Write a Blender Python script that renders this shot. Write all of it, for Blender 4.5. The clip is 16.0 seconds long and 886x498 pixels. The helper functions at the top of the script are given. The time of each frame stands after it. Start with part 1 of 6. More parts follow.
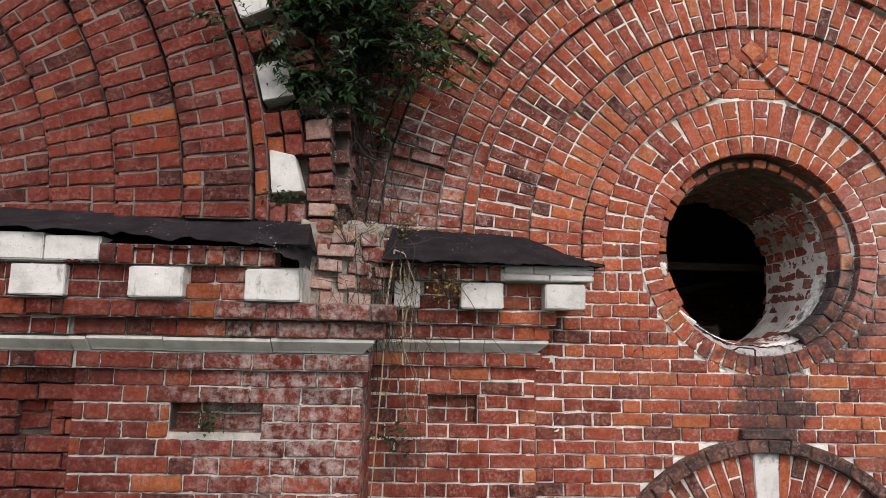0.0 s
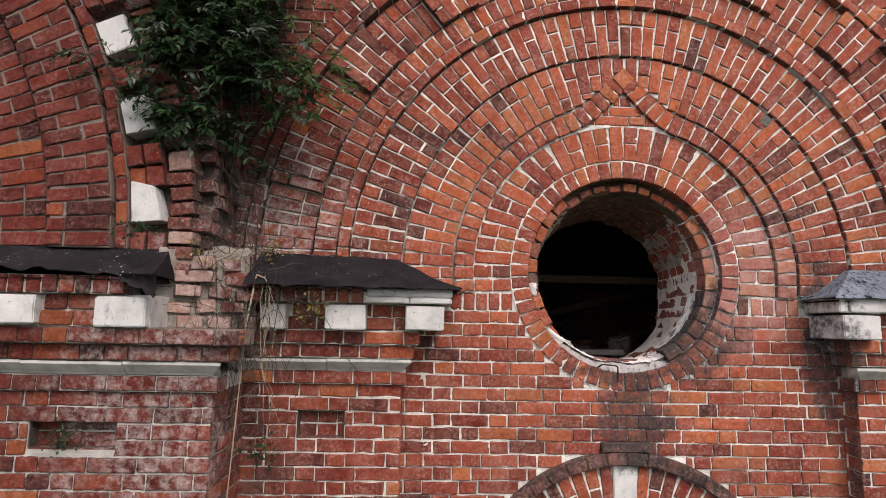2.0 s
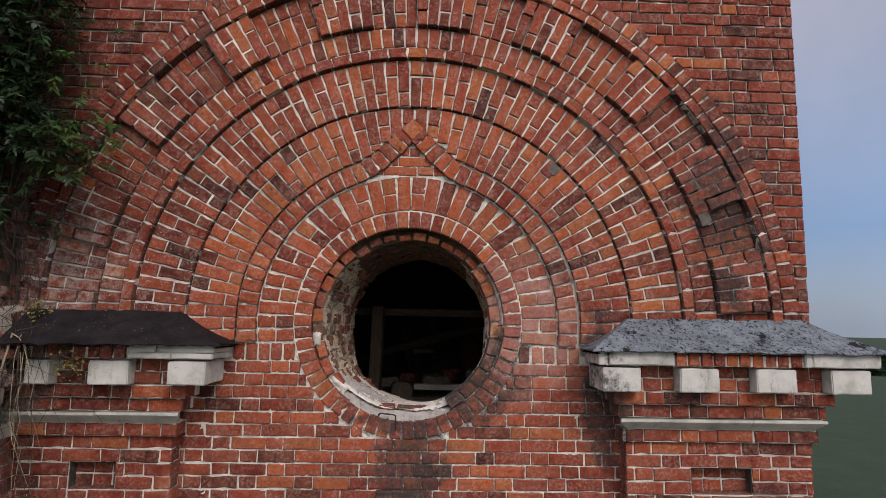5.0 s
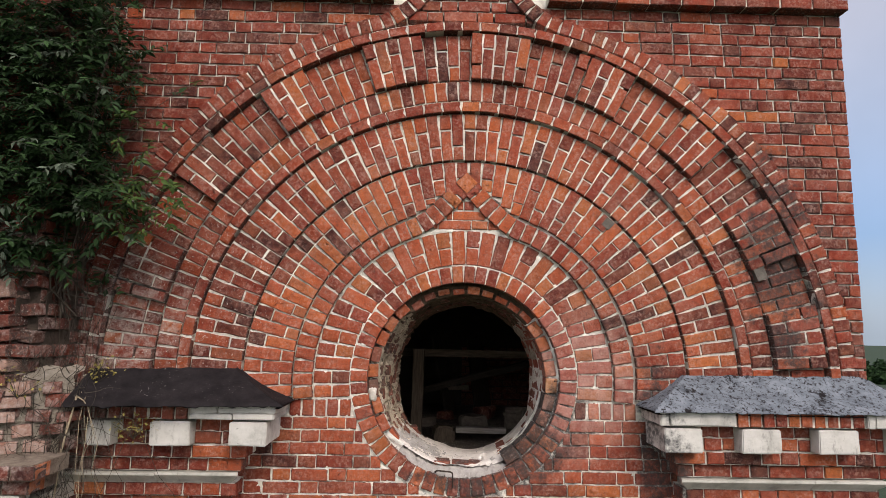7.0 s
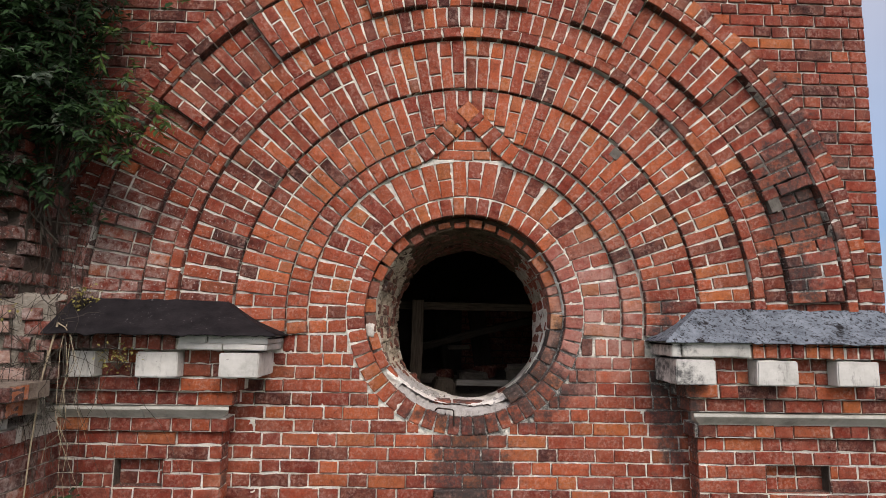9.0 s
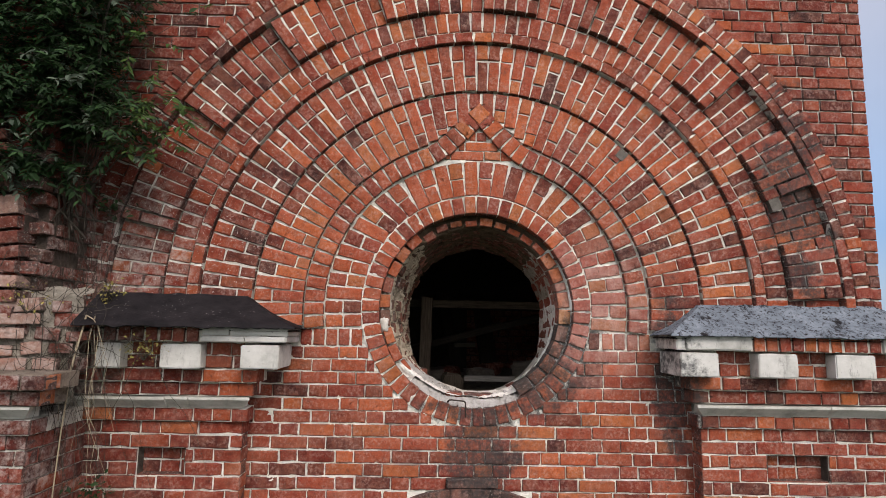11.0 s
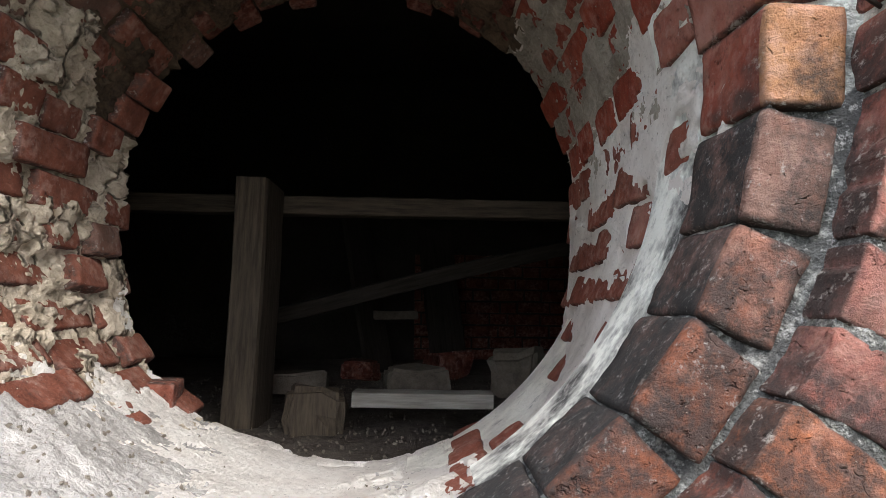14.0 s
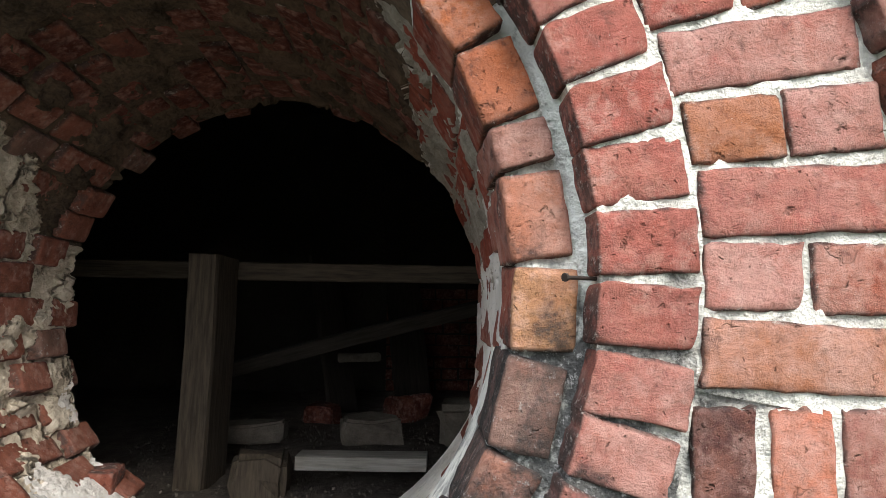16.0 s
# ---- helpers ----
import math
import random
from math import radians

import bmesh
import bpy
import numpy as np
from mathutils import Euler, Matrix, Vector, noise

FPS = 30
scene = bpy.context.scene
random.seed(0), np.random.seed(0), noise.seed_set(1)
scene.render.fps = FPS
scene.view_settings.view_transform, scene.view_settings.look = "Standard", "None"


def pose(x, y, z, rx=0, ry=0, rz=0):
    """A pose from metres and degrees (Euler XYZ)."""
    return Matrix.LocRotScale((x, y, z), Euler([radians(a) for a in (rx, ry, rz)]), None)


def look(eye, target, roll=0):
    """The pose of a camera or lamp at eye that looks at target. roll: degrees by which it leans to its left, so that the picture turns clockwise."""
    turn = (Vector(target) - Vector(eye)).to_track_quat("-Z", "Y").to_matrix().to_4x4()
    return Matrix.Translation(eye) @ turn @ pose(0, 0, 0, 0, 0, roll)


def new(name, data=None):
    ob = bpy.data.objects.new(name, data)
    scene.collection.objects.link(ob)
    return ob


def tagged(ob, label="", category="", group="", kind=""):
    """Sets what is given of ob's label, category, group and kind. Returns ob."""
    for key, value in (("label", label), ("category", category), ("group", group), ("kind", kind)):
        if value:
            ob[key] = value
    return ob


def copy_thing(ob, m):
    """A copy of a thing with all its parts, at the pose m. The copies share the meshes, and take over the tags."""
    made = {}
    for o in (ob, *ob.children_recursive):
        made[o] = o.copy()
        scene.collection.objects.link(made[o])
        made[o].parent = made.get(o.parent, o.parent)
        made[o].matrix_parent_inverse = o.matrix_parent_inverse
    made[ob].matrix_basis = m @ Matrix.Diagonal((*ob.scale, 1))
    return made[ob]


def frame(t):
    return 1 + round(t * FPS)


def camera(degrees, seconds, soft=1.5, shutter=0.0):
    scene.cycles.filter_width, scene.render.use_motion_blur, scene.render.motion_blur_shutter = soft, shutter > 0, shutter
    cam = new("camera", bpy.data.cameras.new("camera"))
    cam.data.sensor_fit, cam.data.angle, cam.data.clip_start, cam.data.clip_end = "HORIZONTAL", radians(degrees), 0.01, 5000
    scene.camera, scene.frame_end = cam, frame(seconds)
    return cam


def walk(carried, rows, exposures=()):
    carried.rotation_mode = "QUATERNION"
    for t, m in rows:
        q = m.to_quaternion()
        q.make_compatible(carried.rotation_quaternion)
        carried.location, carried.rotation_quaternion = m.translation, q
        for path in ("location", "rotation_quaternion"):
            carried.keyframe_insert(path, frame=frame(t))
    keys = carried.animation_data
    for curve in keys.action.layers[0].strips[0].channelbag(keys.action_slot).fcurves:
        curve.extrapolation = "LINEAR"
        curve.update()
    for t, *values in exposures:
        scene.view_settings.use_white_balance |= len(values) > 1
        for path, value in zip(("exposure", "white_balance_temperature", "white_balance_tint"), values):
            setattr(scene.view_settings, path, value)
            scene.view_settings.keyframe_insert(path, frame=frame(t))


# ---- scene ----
cam = camera(73.0, 16.0, soft=0.65)
PATH = [
    (0, (-1.958, -3.438, 4.141), (-1.891, -1.456, 4.399), 1.1),
    (0.5, (-1.865, -3.48, 4.187), (-1.799, -1.499, 4.456), 1.0),
    (1, (-1.734, -3.521, 4.238), (-1.668, -1.54, 4.507), 0.9),
    (1.5, (-1.739, -3.564, 4.272), (-1.67, -1.584, 4.544), 0.9),
    (2, (-1.23, -3.641, 4.272), (-1.16, -1.659, 4.525), 1.1),
    (2.5, (-0.496, -3.677, 4.332), (-0.417, -1.697, 4.599), 0.8),
    (3, (-0.066, -3.679, 4.387), (0.021, -1.698, 4.648), 0.8),
    (3.2, (0.248, -3.701, 4.42), (0.341, -1.721, 4.681), 0.8),
    (5.3, (0.093, -3.792, 4.618), (0.138, -1.807, 4.863), 0.9),
    (5.5, (-0.055, -3.782, 4.621), (-0.01, -1.799, 4.874), 0.9),
    (6, (-0.154, -3.786, 4.715), (-0.111, -1.803, 4.971), 1.0),
    (6.5, (-0.198, -3.811, 4.837), (-0.155, -1.829, 5.1), 1.0),
    (7, (-0.193, -3.823, 4.91), (-0.153, -1.842, 5.178), 1.0),
    (7.5, (-0.208, -3.844, 4.944), (-0.169, -1.863, 5.216), 1.0),
    (8, (-0.167, -3.827, 4.977), (-0.135, -1.847, 5.26), 1.0),
    (8.5, (-0.142, -3.735, 4.871), (-0.108, -1.756, 5.153), 1.1),
    (9, (-0.195, -3.607, 4.54), (-0.149, -1.624, 4.792), 0.9),
    (11.3, (-0.282, -3.731, 4.468), (-0.229, -1.75, 4.733), 1.1),
    (11.5, (-0.252, -3.531, 4.456), (-0.185, -1.549, 4.711), 0.9),
    (12, (-0.072, -2.685, 4.444), (-0.008, -0.7, 4.678), 0.7),
    (12.5, (0.097, -1.675, 4.414), (0.174, 0.314, 4.607), 0.6),
    (13, (0.122, -0.729, 4.398), (0.191, 1.259, 4.608), 0.8),
    (13.5, (0.178, -0.454, 4.323), (0.248, 1.534, 4.533), 0.9),
    (14, (0.253, -0.45, 4.34), (0.319, 1.538, 4.548), 0.7),
    (14.5, (0.319, -0.471, 4.426), (0.379, 1.518, 4.63), 0.6),
    (15, (0.352, -0.523, 4.493), (0.408, 1.466, 4.694), 0.6),
    (15.5, (0.399, -0.589, 4.539), (0.456, 1.4, 4.742), 0.6),
    (16, (0.455, -0.614, 4.568), (0.514, 1.375, 4.771), 0.6),
]
walk(cam, [(t, look(eye, target, roll)) for t, eye, target, roll in PATH],
     exposures=[(0,0.27,6750,15),(2.5,0.25,6800,17),(3.2,0.31,6750,16),(5.5,-0.38,7000,16),(6.0,0.05,7100,15),(7.5,0.18,7050,14),(9,0.10,6900,14),(11.5,0.17,6800,12),(12.5,0.05,7450,17),(13.0,0.44,6700,8),(13.5,1.10,6350,8),(14,1.20,6350,7),(14.5,1.12,6350,4),(15,1.36,6250,5),(16,1.08,6450,5)])

# ---- world, sun, exposure ----
world = bpy.data.worlds.new("world")
scene.world = world
world.use_nodes = True
wn = world.node_tree
wn.nodes.clear()
w_out = wn.nodes.new("ShaderNodeOutputWorld")
w_bg = wn.nodes.new("ShaderNodeBackground")
w_sky = wn.nodes.new("ShaderNodeTexSky")
w_sky.sky_type = "NISHITA"
w_sky.sun_disc = False
w_sky.sun_elevation = radians(44)
w_sky.sun_rotation = radians(159)
w_sky.dust_density = 2.0
w_mix = wn.nodes.new("ShaderNodeMix")
w_mix.data_type = "RGBA"
w_noise = wn.nodes.new("ShaderNodeTexNoise")
w_noise.inputs["Scale"].default_value = 2.2
w_noise.inputs["Detail"].default_value = 5
w_map = wn.nodes.new("ShaderNodeMapRange")
w_map.inputs["From Min"].default_value = 0.35
w_map.inputs["From Max"].default_value = 0.65
w_map.inputs["To Min"].default_value = 0.55
w_map.inputs["To Max"].default_value = 0.9
wn.links.new(w_noise.outputs["Fac"], w_map.inputs["Value"])
wn.links.new(w_map.outputs["Result"], w_mix.inputs["Factor"])
wn.links.new(w_sky.outputs["Color"], w_mix.inputs["A"])
w_haze = wn.nodes.new("ShaderNodeValToRGB")
w_haze.color_ramp.elements[0].position = 0.0
w_haze.color_ramp.elements[0].color = (0.60, 0.77, 1.0, 1)
w_haze.color_ramp.elements[1].position = 0.42
w_haze.color_ramp.elements[1].color = (0.72, 0.79, 1.0, 1)
w_mid = w_haze.color_ramp.elements.new(0.14)
w_mid.color = (0.37, 0.62, 1.05, 1)
w_lift = wn.nodes.new("ShaderNodeVectorMath")
w_lift.operation = "SCALE"
w_lift.inputs["Scale"].default_value = 8.6
w_turn = wn.nodes.new("ShaderNodeMapRange")
w_turn.inputs["From Min"].default_value = -0.2
w_turn.inputs["From Max"].default_value = 0.4
w_tint = wn.nodes.new("ShaderNodeMix")
w_tint.data_type = "RGBA"
w_tint.inputs["A"].default_value = (0.84, 0.86, 0.93, 1)
wn.links.new(w_turn.outputs["Result"], w_tint.inputs["Factor"])
wn.links.new(w_haze.outputs["Color"], w_tint.inputs["B"])
wn.links.new(w_tint.outputs["Result"], w_lift.inputs[0])
wn.links.new(w_lift.outputs[0], w_mix.inputs["B"])
w_geo = wn.nodes.new("ShaderNodeTexCoord")
w_sep = wn.nodes.new("ShaderNodeSeparateXYZ")
wn.links.new(w_geo.outputs["Generated"], w_sep.inputs[0])
w_grad = wn.nodes.new("ShaderNodeMapRange")
w_grad.inputs["From Min"].default_value = 0.0
w_grad.inputs["From Max"].default_value = 0.8
w_grad.inputs["To Min"].default_value = 0.55
w_grad.inputs["To Max"].default_value = 1.25
wn.links.new(w_sep.outputs["Z"], w_grad.inputs["Value"])
wn.links.new(w_sep.outputs["Z"], w_haze.inputs["Fac"])
w_mul = wn.nodes.new("ShaderNodeMix")
w_mul.data_type = "RGBA"
w_mul.blend_type = "MULTIPLY"
w_mul.inputs["Factor"].default_value = 1.0
wn.links.new(w_mix.outputs["Result"], w_mul.inputs["A"])
w_open = wn.nodes.new("ShaderNodeMix")
w_open.data_type = "RGBA"
w_open.inputs["B"].default_value = (1, 1, 1, 1)
wn.links.new(w_turn.outputs["Result"], w_open.inputs["Factor"])
wn.links.new(w_grad.outputs["Result"], w_open.inputs["A"])
wn.links.new(w_open.outputs["Result"], w_mul.inputs["B"])
# brighter on the sun's side
w_side = wn.nodes.new("ShaderNodeMapRange")
w_side.inputs["From Min"].default_value = -1.0
w_side.inputs["From Max"].default_value = 1.0
w_side.inputs["To Min"].default_value = 1.95
w_side.inputs["To Max"].default_value = 0.66
wn.links.new(w_sep.outputs["Y"], w_side.inputs["Value"])
wn.links.new(w_sep.outputs["Y"], w_turn.inputs["Value"])
w_glow = wn.nodes.new("ShaderNodeMix")
w_glow.data_type = "RGBA"
w_glow.blend_type = "MULTIPLY"
w_glow.inputs["Factor"].default_value = 1.0
wn.links.new(w_mul.outputs["Result"], w_glow.inputs["A"])
wn.links.new(w_side.outputs["Result"], w_glow.inputs["B"])
wn.links.new(w_glow.outputs["Result"], w_bg.inputs["Color"])
w_bg.inputs["Strength"].default_value = 0.117
wn.links.new(w_bg.outputs["Background"], w_out.inputs["Surface"])

sun = new("sun", bpy.data.lights.new("sun", "SUN"))
sun.data.energy = 1.75
sun.data.angle = radians(24)
sun.data.color = (1.0, 0.95, 0.88)
sun.matrix_world = look((2.4, -6.2, 11.0), (0.0, 0.0, 4.6))

# ---- materials ----
ZW = 4.61          # height of the round window's centre
XW = 0.03


class Nodes:
    """A node material under construction."""

    def __init__(self, name):
        self.mat = bpy.data.materials.new(name)
        self.mat.use_nodes = True
        self.t = self.mat.node_tree
        self.t.nodes.clear()
        self.out = self.n("ShaderNodeOutputMaterial")
        self.bsdf = self.n("ShaderNodeBsdfPrincipled")
        self.link(self.bsdf.outputs[0], self.out.inputs[0])

    def n(self, kind):
        return self.t.nodes.new(kind)

    def link(self, a, b):
        self.t.links.new(a, b)

    def put(self, sock, v):
        if isinstance(v, bpy.types.NodeSocket):
            self.link(v, sock)
        else:
            sock.default_value = v

    def noise(self, scale, detail=4, rough=0.6, coord=None, stretch=None):
        k = self.n("ShaderNodeTexNoise")
        k.inputs["Scale"].default_value = scale
        k.inputs["Detail"].default_value = detail
        k.inputs["Roughness"].default_value = rough
        src = coord or self.position()
        if stretch:
            m = self.n("ShaderNodeMapping")
            m.inputs["Scale"].default_value = stretch
            self.link(src, m.inputs["Vector"])
            src = m.outputs["Vector"]
        self.link(src, k.inputs["Vector"])
        return k.outputs["Fac"]

    def position(self):
        return self.n("ShaderNodeNewGeometry").outputs["Position"]

    def object_coord(self):
        return self.n("ShaderNodeTexCoord").outputs["Object"]

    def ramp(self, fac, stops, smooth="LINEAR"):
        k = self.n("ShaderNodeValToRGB")
        k.color_ramp.interpolation = smooth
        el = k.color_ramp.elements
        while len(el) < len(stops):
            el.new(0.5)
        for e, (p, c) in zip(el, stops):
            e.position = p
            e.color = (c[0], c[1], c[2], 1) if not isinstance(c, (int, float)) else (c, c, c, 1)
        self.put(k.inputs["Fac"], fac)
        return k.outputs["Color"]

    def mix(self, fac, a, b, mode="MIX"):
        k = self.n("ShaderNodeMix")
        k.data_type = "RGBA"
        k.blend_type = mode
        self.put(k.inputs["Factor"], fac)
        for s, v in (("A", a), ("B", b)):
            self.put(k.inputs[s], v if isinstance(v, bpy.types.NodeSocket) else (*v, 1))
        return k.outputs["Result"]

    def math(self, op, a, b=0.0, clamp=False):
        k = self.n("ShaderNodeMath")
        k.operation = op
        k.use_clamp = clamp
        self.put(k.inputs[0], a)
        self.put(k.inputs[1], b)
        return k.outputs[0]

    def span(self, v, a, b, c=0.0, d=1.0):
        k = self.n("ShaderNodeMapRange")
        self.put(k.inputs["Value"], v)
        for s, x in (("From Min", a), ("From Max", b), ("To Min", c), ("To Max", d)):
            k.inputs[s].default_value = x
        return k.outputs["Result"]

    def blob(self, centre, size, ragged=0.8, scale=7.0, edge=0.5):
        """A ragged stain round a place: 1 within, 0 outside."""
        s = self.n("ShaderNodeVectorMath")
        s.operation = "SUBTRACT"
        self.link(self.position(), s.inputs[0])
        s.inputs[1].default_value = centre
        d = self.n("ShaderNodeVectorMath")
        d.operation = "DIVIDE"
        self.link(s.outputs[0], d.inputs[0])
        d.inputs[1].default_value = size
        l = self.n("ShaderNodeVectorMath")
        l.operation = "LENGTH"
        self.link(d.outputs[0], l.inputs[0])
        wob = self.span(self.noise(scale, 5, 0.7), 0.25, 0.75, -ragged, ragged)
        return self.span(self.math("ADD", l.outputs["Value"], wob), 1.0 + edge / 2, 1.0 - edge / 2)

    def bump(self, height, strength, distance, before=None):
        k = self.n("ShaderNodeBump")
        k.inputs["Strength"].default_value = strength
        k.inputs["Distance"].default_value = distance
        self.put(k.inputs["Height"], height)
        if before:
            self.link(before, k.inputs["Normal"])
        return k.outputs["Normal"]

    def done(self, colour, rough=0.9, normal=None, metal=0.0, spec=0.3):
        self.put(self.bsdf.inputs["Base Color"], colour)
        self.put(self.bsdf.inputs["Roughness"], rough)
        self.bsdf.inputs["Metallic"].default_value = metal
        self.bsdf.inputs["Specular IOR Level"].default_value = spec
        if normal:
            self.link(normal, self.bsdf.inputs["Normal"])
        return self.mat


BRICK_TONES = [
    (0.0, (0.060, 0.025, 0.024)), (0.10, (0.105, 0.028, 0.023)), (0.24, (0.170, 0.033, 0.022)),
    (0.46, (0.235, 0.043, 0.025)), (0.64, (0.29, 0.058, 0.033)), (0.80, (0.26, 0.066, 0.048)),
    (0.90, (0.38, 0.090, 0.033)), (0.96, (0.46, 0.135, 0.042)), (1.0, (0.50, 0.19, 0.060))]


def soot(k, joints=False):
    """Where black crust and lichen sit on the masonry."""
    a = k.blob((0.05, 0.0, 3.74), (0.21, 0.6, 0.27), 0.8, 8)
    b = k.blob((1.24, 0.0, 4.20), (0.11, 0.4, 0.50), 0.8, 7)
    c = k.blob((0.42, 0.05, 4.18), (0.24, 0.2, 0.20), 0.7, 9)
    d = k.blob((0.60, 0.07, 4.42), (0.05, 0.06, 0.20), 0.9, 12)
    e = k.blob((0.05, 0.0, 4.0), (0.34, 0.3, 0.07), 0.8, 12)
    f = k.blob((2.05, -0.1, 5.4), (0.22, 0.3, 0.5), 1.2, 5)
    m = a
    for o in (b, c, d, e, f) + ((k.blob((0.60, 0.03, 4.28), (0.19, 0.3, 0.30), 0.7, 9),) if joints else ()):
        m = k.math("MAXIMUM", m, o)
    return m


def bloom(k):
    """White salt bloom and lime wash on the left corner."""
    a = k.math("MULTIPLY", k.blob((-2.08, -0.1, 4.84), (0.34, 0.5, 0.42), 0.8, 8), 0.95)
    b = k.blob((-2.50, -0.7, 3.85), (0.42, 0.5, 0.58), 0.9, 6)
    c = k.blob((-2.40, -0.5, 4.28), (0.34, 0.6, 0.46), 0.7, 6)
    return k.math("MAXIMUM", k.math("MAXIMUM", a, b), c)


def brick_material(name, by_island=False, tone=None, grime_dim=0.78, smeared=0.0, crusted=0.0):
    k = Nodes(name)
    if by_island:
        rnd = k.n("ShaderNodeNewGeometry").outputs["Random Per Island"]
    else:
        rnd = k.n("ShaderNodeObjectInfo").outputs["Random"]
    if tone is None:
        base = k.ramp(rnd, BRICK_TONES)
        # more orange bricks round the window, lightened to paint in the brighter light there
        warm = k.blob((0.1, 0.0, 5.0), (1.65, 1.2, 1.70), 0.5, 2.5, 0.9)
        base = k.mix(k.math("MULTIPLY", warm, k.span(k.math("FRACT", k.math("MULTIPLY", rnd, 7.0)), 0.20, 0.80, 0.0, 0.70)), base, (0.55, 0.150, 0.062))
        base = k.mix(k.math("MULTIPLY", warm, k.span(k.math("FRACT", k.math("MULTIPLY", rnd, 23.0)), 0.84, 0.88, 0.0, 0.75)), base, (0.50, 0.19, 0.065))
    else:
        base = k.mix(k.math("FRACT", k.math("MULTIPLY", rnd, 13.0)), tone, tuple(c * 0.8 for c in tone))
    base = k.mix(1.0, base, (0.95, 0.81, 0.79), "MULTIPLY")
    # patches a few bricks wide that weathered darker, and grain within each brick
    big = k.noise(1.1, 3, 0.6)
    base = k.mix(k.span(big, 0.38, 0.68, 0.0, 0.5), base, (0.62, 0.52, 0.52), "MULTIPLY")
    drag = k.noise(34, 8, 0.74)
    mid = k.noise(19, 5, 0.7)
    fine = k.noise(230, 4, 0.75)
    base = k.mix(0.65, base, k.ramp(drag, [(0.30, 0.40), (0.5, 1.0), (0.72, 1.5)]), "MULTIPLY")
    base = k.mix(k.span(mid, 0.44, 0.68, 0.0, 0.32), base, (0.44, 0.155, 0.095))
    base = k.mix(k.span(k.noise(4.5, 4, 0.65), 0.48, 0.68, 0.0, 0.26), base, (0.45, 0.205, 0.150))
    dusty = k.math("MULTIPLY", k.blob((0.80, 0.0, 4.60), (0.30, 0.5, 0.42), 0.4, 4, 0.7), k.span(k.noise(11, 5, 0.7), 0.34, 0.60, 0.10, 0.62))
    dusty = k.math("MULTIPLY", dusty, k.span(k.math("FRACT", k.math("MULTIPLY", rnd, 5.0)), 0.05, 0.55, 0.15, 1.0))
    base = k.mix(dusty, base, (0.55, 0.335, 0.285))
    base = k.mix(k.span(fine, 0.60, 0.72, 0.0, 0.30), base, (0.58, 0.40, 0.31))
    base = k.mix(k.span(fine, 0.42, 0.30, 0.0, 0.42), base, (0.055, 0.028, 0.024))
    # greyish pink bloom in patches a thumb wide
    veil = k.math("MULTIPLY", k.span(k.noise(52, 5, 0.62), 0.46, 0.62), k.span(k.noise(12, 3, 0.6), 0.40, 0.58))
    base = k.mix(k.math("MULTIPLY", veil, 0.34), base, (0.60, 0.39, 0.33))
    ash = k.math("MULTIPLY", k.span(k.noise(75, 6, 0.7), 0.50, 0.64), k.span(k.noise(21, 4, 0.65), 0.48, 0.62))
    base = k.mix(k.math("MULTIPLY", ash, 0.62), base, (0.110, 0.055, 0.045))
    # dirt that has settled along cracks and pores
    pores = k.noise(64, 6, 0.8)
    base = k.mix(k.span(pores, 0.36, 0.26, 0.0, 0.7), base, (0.06, 0.035, 0.03))
    smear = k.noise(48, 7, 0.8)
    base = k.mix(k.span(smear, 0.655 - smeared, 0.72 - smeared, 0.0, 0.48 + smeared), base, (0.56, 0.49, 0.43))
    # dirt on the left walls, deepened to paint in corner and shrub shade
    grime_shade = k.blob((-4.05, -0.4, 4.8), (2.35, 1.8, 2.6), 0.5, 3, 0.6)
    base = k.mix(k.math("MULTIPLY", grime_shade, grime_dim), base, (0.46, 0.34, 0.35), "MULTIPLY")
    lime = k.math("MULTIPLY", bloom(k), k.span(k.noise(20, 8, 0.75), 0.44, 0.66))
    base = k.mix(k.math("MULTIPLY", lime, 0.72), base, (0.60, 0.50, 0.46))
    # white lime flecks where the wash has flaked off
    fleck = k.math("MULTIPLY", k.blob((-2.0, -0.1, 5.1), (0.75, 0.6, 0.75), 0.7, 5), k.span(k.noise(70, 5, 0.8), 0.60, 0.64))
    base = k.mix(k.math("MULTIPLY", fleck, 0.9), base, (0.66, 0.61, 0.57))
    dirt = k.math("MULTIPLY", soot(k), k.span(k.noise(30, 6, 0.75), 0.30, 0.56))
    base = k.mix(k.math("MULTIPLY", dirt, 0.85), base, (0.045, 0.042, 0.042))
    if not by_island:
        # dark arrises: crust of old mortar and grime, plus painted shade of the gaps
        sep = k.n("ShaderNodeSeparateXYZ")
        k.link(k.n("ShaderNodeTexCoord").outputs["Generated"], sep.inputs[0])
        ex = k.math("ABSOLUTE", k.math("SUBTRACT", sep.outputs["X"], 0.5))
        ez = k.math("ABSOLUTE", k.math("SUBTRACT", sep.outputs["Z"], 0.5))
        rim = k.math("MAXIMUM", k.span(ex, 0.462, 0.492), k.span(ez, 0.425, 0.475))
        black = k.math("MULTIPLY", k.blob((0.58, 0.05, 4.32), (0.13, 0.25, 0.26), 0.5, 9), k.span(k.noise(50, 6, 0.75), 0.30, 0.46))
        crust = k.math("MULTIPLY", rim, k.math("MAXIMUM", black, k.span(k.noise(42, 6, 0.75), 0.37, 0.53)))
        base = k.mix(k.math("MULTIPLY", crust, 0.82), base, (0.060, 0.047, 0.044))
        film = k.math("MULTIPLY", rim, k.span(k.noise(60, 6, 0.8, None, (1, 1, 1.3)), 0.56, 0.64))
        base = k.mix(k.math("MULTIPLY", film, 0.7), base, (0.62, 0.56, 0.50))
